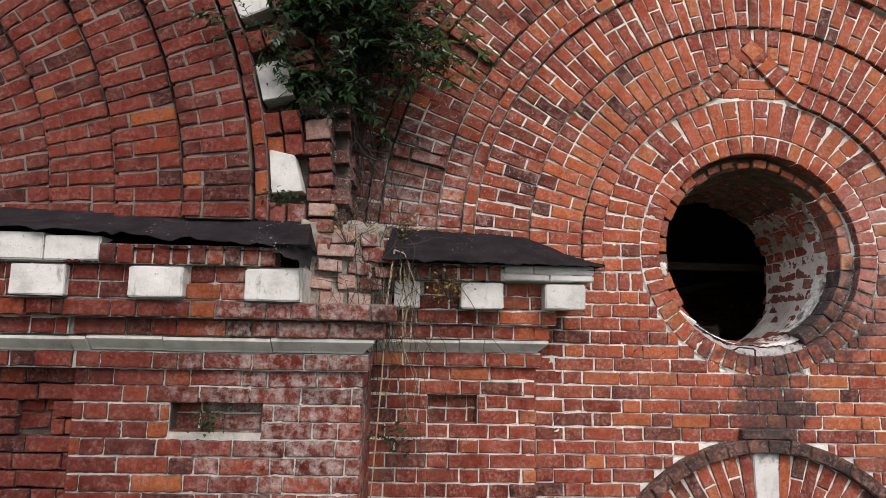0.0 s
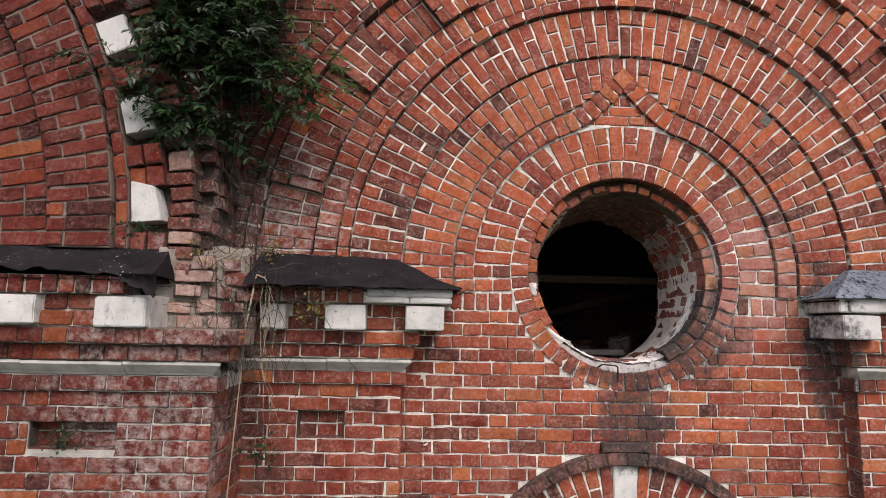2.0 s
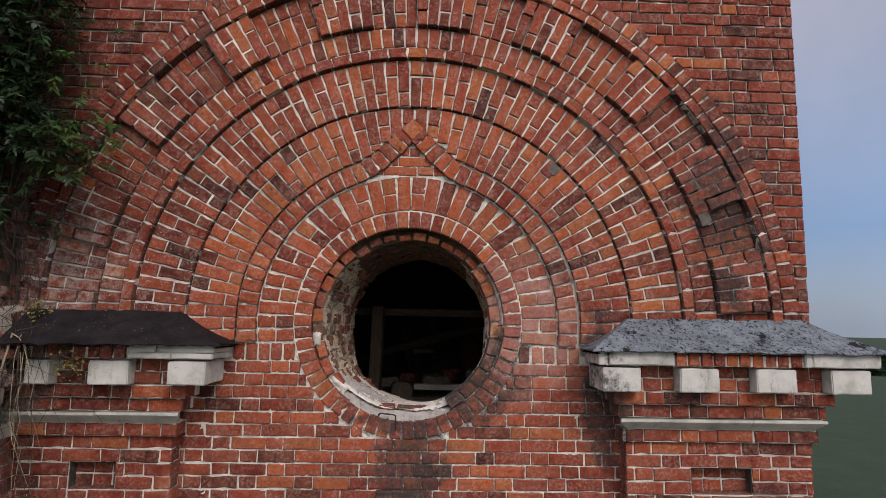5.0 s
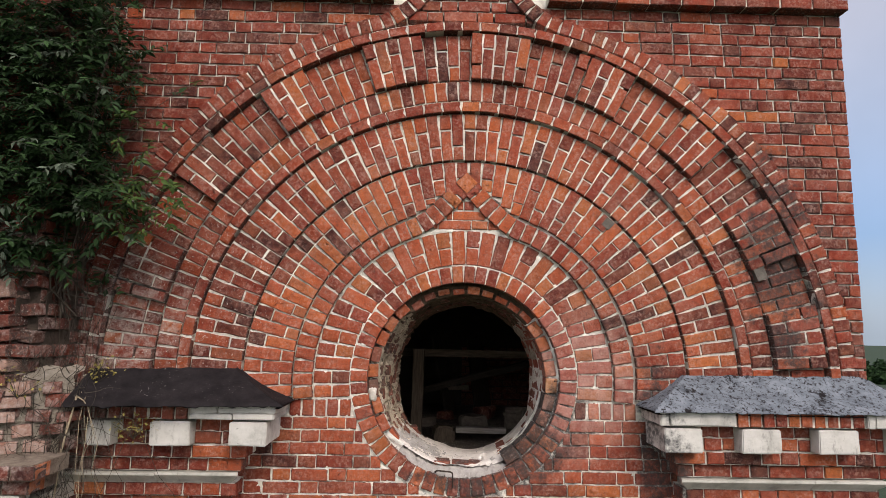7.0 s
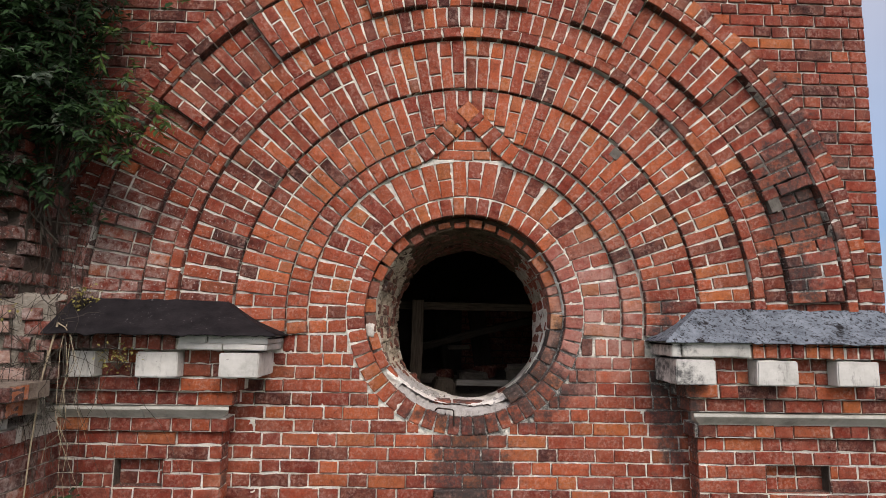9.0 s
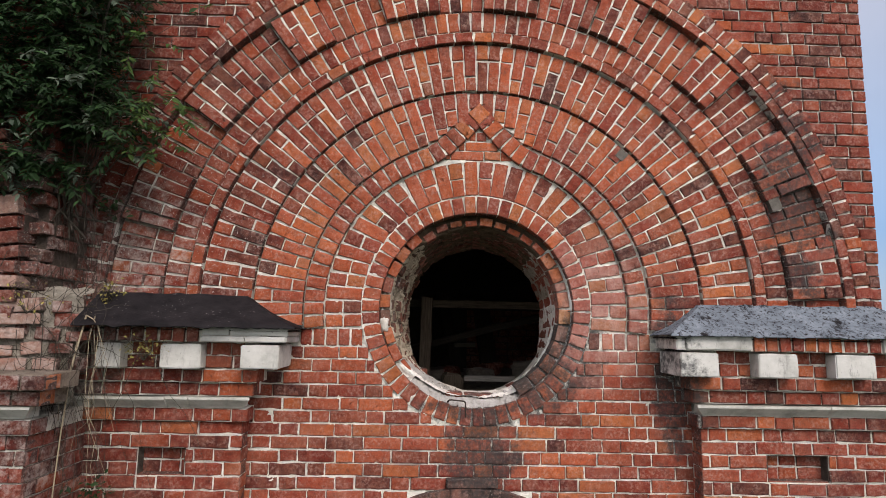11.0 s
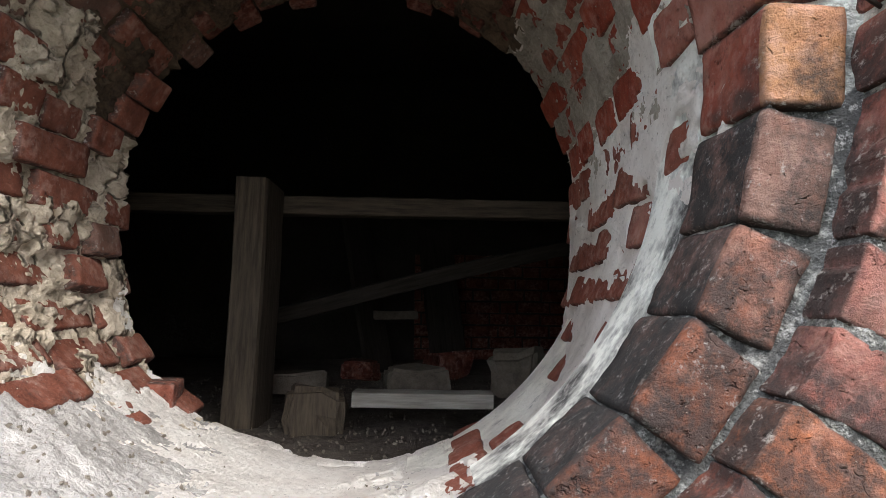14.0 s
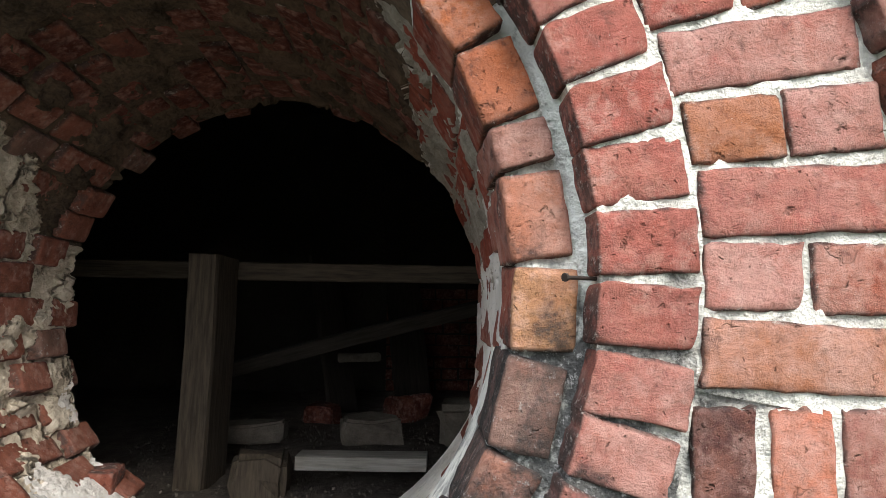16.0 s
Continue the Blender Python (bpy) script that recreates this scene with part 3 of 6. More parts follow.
MESH_PINK = pool_of(BRICK_PINK)
MESH_ORANGE = pool_of(BRICK_OCHRE)
MESH_SOOT = pool_of(BRICK_SOOT)
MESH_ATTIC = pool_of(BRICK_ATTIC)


class Bricks:
    """The bricks of one piece of masonry: the nearest are objects of their own, the rest one mass."""

    def __init__(self, parent, near=(XW, ZW), keep=300, fine=0.0, pool=None, seed=1):
        self.parent, self.near, self.keep, self.fine = parent, near, keep, fine
        self.rows, self.r, self.pool = [], random.Random(seed), pool or MESH
        self.uneven = 1.0

    def add(self, u, v, w, h, ang=0.0, y=0.0, jit=1.0, pool=None):
        r = self.r
        jit *= self.uneven
        if w < 0.018 or h < 0.018:
            return
        m = Matrix.Translation((u + r.gauss(0, 0.0012) * jit, y + max(-0.003, min(0.0022, r.gauss(0, 0.0016))) * jit, v + r.gauss(0, 0.0012) * jit)) @ Euler(
            (r.gauss(0, 0.008) * jit, -ang + r.gauss(0, 0.008) * jit, r.gauss(0, 0.007) * jit)).to_matrix().to_4x4()
        self.rows.append((math.hypot(u - self.near[0], v - self.near[1]), m, w, h, r.randrange(8), pool or self.pool))

    def flush(self):
        self.rows.sort(key=lambda q: q[0])
        verts, faces = [], []
        for i, (dist, m, w, h, k, pool) in enumerate(self.rows):
            kind = "s" if w > 0.15 else "h"
            fine = dist < self.fine
            me = pool[kind, fine][k]
            less = 0.0 if fine else 0.0016
            full = m @ Matrix.Diagonal(((w - less) / (LONG if kind == "s" else SHORT), 1.0, (h - less) / TALL, 1.0))
            if i < self.keep:
                ob = bpy.data.objects.new("brick", me)
                scene.collection.objects.link(ob)
                ob.parent = self.parent
                ob.matrix_basis = full
            else:
                b = len(verts)
                verts += [full @ v.co for v in me.vertices]
                faces += [tuple(b + j for j in p.vertices) for p in me.polygons]
        if verts:
            ob = child("brick_mass", mesh_of("brick_mass", verts, faces, BRICK_MASS), self.parent)
            ob["kind"] = "stuff"


COURSE = 0.0765
GAP = 0.0070


def row(b, x0, x1, z, y, shift=0.0, pattern="sh", h=TALL, gap=GAP):
    """One course from x0 to x1, its middle at z."""
    if x1 - x0 < 0.03:
        return
    r = b.r
    x = x0 - (shift % 1.0) * (LONG + SHORT + 2 * gap)
    i = 0
    while x < x1:
        kind = pattern[i % len(pattern)]
        if r.random() < 0.10:
            kind = r.choice("sh")
        w = (LONG if kind == "s" else SHORT) * r.uniform(0.96, 1.04)
        a, c = max(x, x0), min(x + w, x1)
        if x1 - c < 0.04:
            c = x1 - gap * 0.3
        if c - a > 0.022:
            b.add((a + c) / 2, z, c - a, h * r.uniform(0.97, 1.03), 0.0, y)
        x += w + gap
        if c > x1 - gap:
            break
        i += 1


def courses(b, x0, x1, z0, z1, y, holes=None, pattern="sh"):
    """Courses between two heights; holes(z) gives stretches of x that stay open."""
    n = 0
    z = z0 + COURSE / 2
    while z < z1 - 0.02:
        spans = [(x0, x1)]
        for a, c in (holes(z) if holes else ()):
            cut = []
            for p, q in spans:
                if c <= p or a >= q:
                    cut.append((p, q))
                else:
                    if a - p > 0.02:
                        cut.append((p, a))
                    if q - c > 0.02:
                        cut.append((c, q))
            spans = cut
        for p, q in spans:
            row(b, p, q, z, y, 0.0 if n % 2 else 0.5, pattern)
        z += COURSE
        n += 1


def ring(b, cx, cz, r0, r1, a0, a1, y, mode, joint=0.0086, inner=None, ysteps=None, count=None, tones=None, fan=False):
    """Voussoirs between two radii. mode: h one header, b a brick or two headers, d a brick and a half, r a roll."""
    rr = b.r
    pitch = 0.122 if mode == "r" else COURSE
    base = (r0 + r1) / 2
    n = count or max(1, int(round((a1 - a0) * base / pitch)))
    turn = (a1 - a0) / n
    for i in range(n):
        a = a0 + (i + 0.5) * (a1 - a0) / n
        lo = r0 if inner is None else max(r0, inner(a))
        wid = r1 - lo
        if wid < 0.03:
            continue
        yy = y if ysteps is None else ysteps(a)
        if mode in "hr":
            parts = [(lo, r1)]
        elif mode == "b":
            parts = [(lo, r1)] if (i % 2 == 0) != (i > 6 and rr.random() < 0.15) else [(lo, (lo + r1) / 2 - 0.003), ((lo + r1) / 2 + 0.003, r1)]
        else:
            if (i % 2 == 0) != (rr.random() < 0.08):
                cut = r1 - LONG - 0.006
            else:
                cut = r1 - SHORT - 0.006
            parts = [(cut + 0.003, r1)]
            rest = cut - 0.003
            while rest - lo > LONG * 1.15:
                parts.append((rest - LONG, rest))
                rest -= LONG + 0.007
            parts.append((lo, rest))
        for j, (p, q) in enumerate(parts):
            if q - p < 0.025:
                continue
            m = (p + q) / 2
            tone = (tones or {}).get((i, j))
            tall = turn * m - joint
            if mode != "r":
                tall = min(tall, 0.0755)
            x, z, lean = cx + m * math.cos(a), cz + m * math.sin(a), a
            if fan:
                # near the springing the joints lie flatter than the radius
                side = 1 if math.cos(a) > 0 else -1
                rise = math.asin(math.sin(a))
                flat = rise * (0.45 + 0.55 * min(1.0, max(0.0, rise / math.radians(62))) ** 1.5)
                x = cx + r0 * math.cos(a) + side * (m - r0) * math.cos(flat)
                z = cz + r0 * math.sin(a) + (m - r0) * math.sin(flat)
                lean = flat if side > 0 else math.pi - flat
                tall = min(turn * (r0 + 0.30 * (m - r0)) - joint, 0.0745) if rise < 0.5 else min(turn * m - joint, 0.0920)
            b.add(x, z, q - p - 0.003, tall * rr.uniform(0.97, 1.02), lean, yy, 1.0, tone)


def sector(cx, cz, r0, r1, a0, a1, y0, y1, material, name, steps=64, inner=None, lip=0.0):
    """A solid band of an arch."""
    verts, faces = [], []
    for i in range(steps + 1):
        a = a0 + (a1 - a0) * i / steps
        lo = (r0 if inner is None else max(r0, inner(a))) + lip
        for r, y in ((lo, y0), (r1, y0), (r1, y1), (lo, y1)):
            verts.append((cx + r * math.cos(a), y, cz + r * math.sin(a)))
    for i in range(steps):
        for k in range(4):
            a, c = i * 4 + k, i * 4 + (k + 1) % 4
            faces.append((a, c, c + 4, a + 4))
    faces += [(3, 2, 1, 0), tuple(steps * 4 + k for k in range(4))]
    return fix(mesh_of(name, verts, faces, material))


def rough_bed(name, lo, hi, y, place, amp, step=0.0075, seed=0.0, material=None):
    """A lumpy sheet of mortar between bricks. lo, hi: limits of its two coordinates; place turns them into x and z, or None for open places."""
    nu = max(2, int((hi[0] - lo[0]) / step[0])) if isinstance(step, tuple) else max(2, int((hi[0] - lo[0]) / step))
    nv = max(2, int((hi[1] - lo[1]) / step[1])) if isinstance(step, tuple) else max(2, int((hi[1] - lo[1]) / step))
    verts, faces, index = [], [], {}
    for j in range(nv + 1):
        for i in range(nu + 1):
            q = place(lo[0] + (hi[0] - lo[0]) * i / nu, lo[1] + (hi[1] - lo[1]) * j / nv)
            if q is None:
                continue
            p = Vector((q[0] * 34, seed, q[1] * 34))
            index[i, j] = len(verts)
            lost = max(0.0, noise.noise(p * 0.16 + Vector((3, 1, 2))) - 0.18)
            verts.append((q[0], y + amp * noise.fractal(p, 0.75, 2.0, 4) + 0.030 * lost, q[1]))
    for j in range(nv):
        for i in range(nu):
            q = [(i, j), (i + 1, j), (i + 1, j + 1), (i, j + 1)]
            if all(c in index for c in q):
                faces.append(tuple(index[c] for c in q))
    return mesh_of(name, verts, faces, material or MORTAR, True)


def box_mesh(name, x0, x1, y0, y1, z0, z1, material):
    v = [(x, y, z) for z in (z0, z1) for y in (y0, y1) for x in (x0, x1)]
    f = [(0, 2, 3, 1), (4, 5, 7, 6), (0, 1, 5, 4), (2, 6, 7, 3), (0, 4, 6, 2), (1, 3, 7, 5)]
    return mesh_of(name, v, f, material)


def structure(name, me, label, category):
    return tagged(new(name, me), label, category, "", "structure")

# ---- the facade with the round window ----
RA0, RA1 = 0.597, 0.710     # header ring round the window
RB1 = 0.938                 # brick-wide ring above it
RC0, RC1 = 0.943, 1.065     # keel-shaped header ring
RD1 = 1.386
RE0, RE1 = 1.394, 1.710
RF1 = 1.786                 # thin roll
RG1 = 1.928
RH0, RH1 = 1.936, 2.258     # ring with raised panels
RI1 = 2.330                 # outer roll
RJ1 = 2.448
XA, ZA = 0.045, 4.615       # centre of the arches
SPRING = 4.475
RIGHT = 2.562
LEFT_END = -2.62


def plate_with_hole(name, x0, x1, z0, z1, y0, y1, cx, cz, r, material):
    """A thick wall with a round opening."""
    angles = sorted({2 * math.pi * i / 96 for i in range(96)} | {math.atan2(z - cz, x - cx) % (2 * math.pi) for x in (x0, x1) for z in (z0, z1)})
    verts, faces, n = [], [], len(angles)
    for a in angles:
        c, s = math.cos(a), math.sin(a)
        t = min((x1 - cx) / c if c > 1e-9 else 1e9, (x0 - cx) / c if c < -1e-9 else 1e9, (z1 - cz) / s if s > 1e-9 else 1e9, (z0 - cz) / s if s < -1e-9 else 1e9)
        for d, y in ((r, y0), (t, y0), (t, y1), (r, y1)):
            verts.append((cx + d * c, y, cz + d * s))
    for i in range(n):
        j = (i + 1) % n
        for k in range(4):
            a, b = i * 4 + k, i * 4 + (k + 1) % 4
            faces.append((a, b, j * 4 + (k + 1) % 4, j * 4 + k))
    return fix(mesh_of(name, verts, faces, material))


wall_main = structure("wall_main", plate_with_hole("wall_main", LEFT_END, RIGHT - 0.012, 0.0, 7.9, 0.012, 0.86, XW, ZW, RA0 + 0.014, MORTAR),
                      "thick red brick gable wall with pale lime joints", "wall")

LOW_R0, LOW_R1, LOW_R2 = 0.66, 0.905, 0.985   # arch over the lower opening
LOW_X, LOW_Z = 0.0, 2.565


def chord(cx, cz, r, z):
    d = r * r - (z - cz) ** 2
    return [(cx - math.sqrt(d), cx + math.sqrt(d))] if d > 0 else []


def lower_holes(z):
    out = chord(XW, ZW, RA1 + 0.008, z)
    if z > LOW_Z:
        out += chord(LOW_X, LOW_Z, LOW_R2 + 0.008, z)
    else:
        out += [(LOW_X - LOW_R2, LOW_X + LOW_R2)]
    return out


lower = Bricks(wall_main, (XW, ZW), 300, 1.15, seed=11)
courses(lower, -1.36, 1.36, 4.365 - 22 * COURSE, 4.365, 0.0, lower_holes)
courses(lower, LEFT_END, RIGHT, 0.0, 4.365 - 22 * COURSE - 0.004, 0.0, lambda z: [(-0.66, 0.66)] if z < 2.6 else lower_holes(z))
# bricks on edge beside the window, under the springing
for sgn in (-1, 1):
    for i in range(5):
        x = XW + sgn * (0.735 + i * 0.078)
        lower.add(x, 4.420, 0.065, 0.100, 0.0, 0.0)
lower.flush()


def near_wall(x, z):
    if math.hypot(x - XW, z - ZW) < RA1 - 0.004 or math.hypot(x - LOW_X, z - LOW_Z) < LOW_R2 - 0.02:
        return None
    return x, z


child("mortar_bed", rough_bed("mortar_bed", (-1.30, 3.45), (1.33, 4.470), 0.0068, near_wall, 0.0036, 0.0075, 3.0), wall_main)

ring_a = structure("window_ring", sector(XW, ZW, RA0, RA1, 0, 2 * math.pi, 0.007, 0.10, MORTAR, "window_ring", 96, None, 0.012),
                   "ring of brick headers round the open window", "window surround")
ba = Bricks(ring_a, fine=9, seed=12)
ring(ba, XW, ZW, RA0 + 0.005, RA1, math.radians(-85.63), math.radians(274.37), -0.004, "h", 0.0085, count=55, tones={(i, 0): MESH_PINK for i in range(9, 19)})
ba.flush()
child("mortar_bed", rough_bed("mortar_bed", (0.0, RA0 + 0.010), (2 * math.pi, RA1 + 0.006), 0.0024, lambda a, r: (XW + r * math.cos(a), ZW + r * math.sin(a)), 0.0046, (0.009, 0.006), 5.0), ring_a)


def springing(r):
    return math.asin(max(-1, min(1, (SPRING - ZA) / r)))


def arch(name, label, r0, r1, y, mode, seed, near_fine=0.0, inner=None, ysteps=None, a_lo=None, a_hi=None, c=(XA, ZA), bed=0.009, keep=300, count=None, tones=None, fan=False):
    lo = springing((r0 + r1) / 2) if a_lo is None else a_lo
    hi = math.pi - lo if a_hi is None else a_hi
    ob = structure(name, sector(c[0], c[1], r0, r1, lo, hi, y + bed, 0.05, MORTAR, name, 72, inner, 0.004), label, "brick arch")
    b = Bricks(ob, (XW, ZW), keep, near_fine, seed=seed)
    ring(b, c[0], c[1], r0, r1, lo, hi, y, mode, inner=inner, ysteps=ysteps, count=count, tones=tones, fan=fan)
    return ob, b


arch_w, bb = arch("arch_window", "brick-wide relieving arch over the round window", RA1 + 0.006, RB1, 0.0, "b", 13, 9, c=(XW, ZW), count=32, fan=True,
                 tones={(0, 0): MESH_ORANGE, (1, 0): MESH_PINK, (2, 0): MESH_PINK, (3, 0): MESH_ORANGE, (3, 1): MESH_PINK, (4, 0): MESH_PINK, (5, 0): MESH_PINK})
bb.flush()
child("mortar_bed", rough_bed("mortar_bed", (springing(0.82), RA1 + 0.004), (math.pi - springing(0.82), RB1), 0.0074, lambda a, r: (XW + r * math.cos(a), ZW + r * math.sin(a)), 0.0038, (0.008, 0.006), 7.0), arch_w)


def bezier(p, t):
    a, b, c, d = (Vector(q) for q in p)
    return a * (1 - t) ** 3 + b * 3 * t * (1 - t) ** 2 + c * 3 * t * t * (1 - t) + d * t ** 3


def keel(cx, cz, r_mid, turn, apex, pull, low):
    """A line up both sides of an arch that leaves the circle and runs up to a point. Points with their tangents, from right to left."""
    p0 = Vector((cx + r_mid * math.cos(turn), cz + r_mid * math.sin(turn)))
    tang = Vector((-math.sin(turn), math.cos(turn)))
    top = Vector(apex)
    p1 = p0 + tang * pull
    p2 = top + Vector((0.70, -0.71)).normalized() * pull * 1.1
    side = [Vector((cx + r_mid * math.cos(low + (turn - low) * i / 60), cz + r_mid * math.sin(low + (turn - low) * i / 60))) for i in range(60)]
    side += [bezier((p0, p1, p2, top), i / 24) for i in range(25)]
    return side


def along(points, step):
    """Places at even steps along a line, with the direction there."""
    out, want, done = [], step / 2, 0.0
    for a, b in zip(points, points[1:]):
        d = (b - a).length
        while d > 0 and done + d >= want:
            out.append((a + (b - a) * ((want - done) / d), (b - a).normalized()))
            want += step
        done += d
    return out


def keel_ring(name, label, side, width, y, cx, seed, back=0.05, step=TALL + 0.010):
    """The bricks of a keel arch, and the mortar they lie in."""
    ob = None
    verts, faces = [], []
    both = side + [Vector((2 * cx - p.x, p.y)) for p in reversed(side[:-1])]
    n = len(both)
    for i, p in enumerate(both):
        t = (both[min(i + 1, n - 1)] - both[max(i - 1, 0)]).normalized()
        nrm = Vector((t.y, -t.x))
        if i == len(side) - 1:
            nrm = Vector((0, 1))
        w = (width / 2 - 0.014) * (1.25 if i == len(side) - 1 else 1.0)
        for s, yy in ((-w, y + 0.010), (w, y + 0.010), (w, back), (-w, back)):
            q = p + nrm * s
            verts.append((q.x, yy, q.y))
    for i in range(n - 1):
        for k in range(4):
            a, b = i * 4 + k, i * 4 + (k + 1) % 4
            faces.append((a, b, b + 4, a + 4))
    faces += [(3, 2, 1, 0), tuple((n - 1) * 4 + k for k in range(4))]
    ob = structure(name, fix(mesh_of(name, verts, faces, MORTAR)), label, "brick arch")
    b = Bricks(ob, seed=seed, fine=1.2)
    for sgn in (1, -1):
        for p, t in along(side, step):
            x = p.x if sgn > 0 else 2 * cx - p.x
            tx = t.x if sgn > 0 else -t.x
            if sgn * (x - cx) < 0.035:
                continue
            b.add(x, p.y, width - 0.006, TALL, math.atan2(t.y, tx) - math.pi / 2, y)
    return ob, b


side_c = keel(XW, ZW, (RC0 + RC1) / 2, math.radians(69), (XW, 5.855), 0.15, math.asin((SPRING - ZW) / 1.0))
keel_c, bc = keel_ring("arch_keel", "pointed keel arch of brick headers over the window", side_c, RC1 - RC0, -0.024, XW, 14)
bc.add(XW, 5.862, 0.105, 0.105, math.radians(45), -0.027)
bc.flush()


def keel_outer(a):
    """Distance from the arches' centre to the keel ring's outer edge in the direction a."""
    best, far = 9.0, RC1 + 0.006
    for p in side_c:
        for x in (p.x, 2 * XW - p.x):
            d = abs(math.atan2(p.y - ZA, x - XA) - a)
            if d < best:
                best = d
                far = math.hypot(x - XA, p.y - ZA)
    lean = max(0.0, 1 - abs(a - math.pi / 2) / math.radians(30))
    return far + 0.068 + 0.020 * lean


KEEL = [keel_outer(math.radians(i * 0.5)) for i in range(-60, 481)]


def keel_inner(a):
    return KEEL[max(0, min(540, int(round(math.degrees(a) * 2)) + 60))]


_, bd = arch("arch_second", "red brick voussoir band a brick and a half deep", RC1 + 0.006, RD1, -0.020, "d", 15, 1.3, keel_inner)
bd.flush()
_, be = arch("arch_third", "red brick voussoir band with pale joints", RE0, RE1, -0.034, "d", 16)
be.flush()
_, bf = arch("arch_roll", "thin rounded brick moulding along the arch", RE1 + 0.006, RF1, -0.060, "r", 17)
bf.flush()
_, bg = arch("arch_header_band", "band of brick headers along the arch", RF1 + 0.006, RG1, -0.046, "h", 18)
bg.flush()


def panels(a):
    """Raised and sunk panels along the outer band."""
    k = int(math.floor((math.degrees(a) - 3.0) / 9.6))
    return -0.080 if k % 2 == 0 else -0.038


band, bh = arch("arch_panel_band", "broad brick band with raised panels, some bricks blackened", RH0, RH1, -0.036, "d", 19, ysteps=panels)
bh.flush()
for k in range(0, 20, 2):
    a0, a1 = math.radians(3.0 + 9.6 * k), math.radians(3.0 + 9.6 * (k + 1))
    child("mortar_bed", sector(XA, ZA, RH0 + 0.006, RH1 - 0.006, a0 + 0.022, a1 - 0.022, -0.0722, 0.0, MORTAR, "mortar_bed", 10), band)
_, bi = arch("arch_outer_roll", "outer rounded brick moulding of the gable arch", RH1 + 0.006, RI1, -0.088, "r", 20)
bi.flush()

side_j = keel(XA, ZA, (RI1 + RJ1) / 2 + 0.004, math.radians(74), (XA, 7.60), 0.42, springing(2.38))
keel_j, bj = keel_ring("arch_crown", "outermost header ring rising to a point", side_j, RJ1 - RI1 - 0.008, -0.072, XA, 21)
bj.flush()

structure("lime_fillet", sector(XW, ZW, RB1 - 0.004, RC0 + 0.010, math.radians(95), math.radians(146), 0.000, 0.03, MORTAR, "lime_fillet", 40), "smeared white lime joint along the arch", "mortar")

# keel infill over the window
infill = structure("wall_keel_infill", sector(XW, ZW, RB1, 1.215, math.radians(52), math.radians(128), 0.006, 0.04, MORTAR, "wall_keel_infill", 24),
                   "small brick infill with smeared lime under the keel arch", "wall")
bk = Bricks(infill, seed=22, fine=9)


def keel_room(z):
    """Half width free under the keel ring at a height."""
    best = min(side_c, key=lambda p: abs(p.y - z))
    return best.x - XW - 0.075


z = 5.585
while z < 5.78:
    half = min(0.36, keel_room(z))
    lo = math.sqrt(max(0.0, (RB1 + 0.006) ** 2 - (z - 0.03 - ZW) ** 2)) if z - 0.03 - ZW < RB1 else 0.0
    if half > 0.03:
        if lo > 0.02:
            row(bk, XW - half, XW - lo, z, -0.002, 0, "h", 0.056)
            row(bk, XW + lo, XW + half, z, -0.002, 0, "h", 0.056)
        else:
            row(bk, XW - half, XW + half, z, -0.002, 0.2, "hs", 0.056)
    z += 0.064
bk.flush()

# spandrels and top of the gable
spandrel = structure("wall_spandrel", sector(XA, ZA, RJ1 - 0.05, 2.46, springing(2.4), math.pi - springing(2.4), -0.041, 0.05, MORTAR, "wall_spandrel", 64),
                     "flush red brickwork beside the gable arch", "wall")


def spandrel_bed():
    """Flat mortar face of the corners outside the arch."""
    verts, faces = [], []
    n = 60
    for i in range(n + 1):
        x = LEFT_END + (RIGHT - 0.012 - LEFT_END) * i / n
        d = 2.43 ** 2 - (x - XA) ** 2
        zl = ZA + math.sqrt(d) if d > 0 else SPRING
        for zz, y in ((zl, -0.041), (7.9, -0.041), (7.9, 0.03), (zl, 0.03)):
            verts.append((x, y, zz))
    for i in range(n):
        for k in range(4):
            a, b = i * 4 + k, i * 4 + (k + 1) % 4
            faces.append((a, b, b + 4, a + 4))
    faces += [(3, 2, 1, 0), tuple(n * 4 + k for k in range(4))]
    return fix(mesh_of("mortar_bed", verts, faces, MORTAR))


child("mortar_bed", spandrel_bed(), spandrel)


def keel_half(z):
    """Half width of the crown's outer edge at a height."""
    best = 0.0
    for p in side_j:
        if abs(p.y - z) < 0.03 and p.x > XA:
            best = max(best, p.x - XA)
    return best


def spandrel_holes(z):
    d = (RJ1 - 0.045) ** 2 - (z - ZA) ** 2
    half = math.sqrt(d) if d > 0 else 0.0
    if z > ZA + 2.2:
        half = max(half if z < ZA + 2.38 else 0.0, keel_half(z) - 0.01)
    return [(XA - half, XA + half)] if half > 0 else []


bs = Bricks(spandrel, (1.6, 6.2), 700, seed=23)
courses(bs, LEFT_END, RIGHT, SPRING, 7.075, -0.054, spandrel_holes)
courses(bs, LEFT_END, RIGHT, 7.155, 7.80, -0.054, spandrel_holes)
# courses inside the crown's point
z = ZA + RI1 + 0.05
while z < 7.45:
    half = keel_half(z) - 0.075
    if half > 0.05:
        row(bs, XA - half, XA + half, z, -0.054, 0.3)
    z += COURSE
bs.flush()

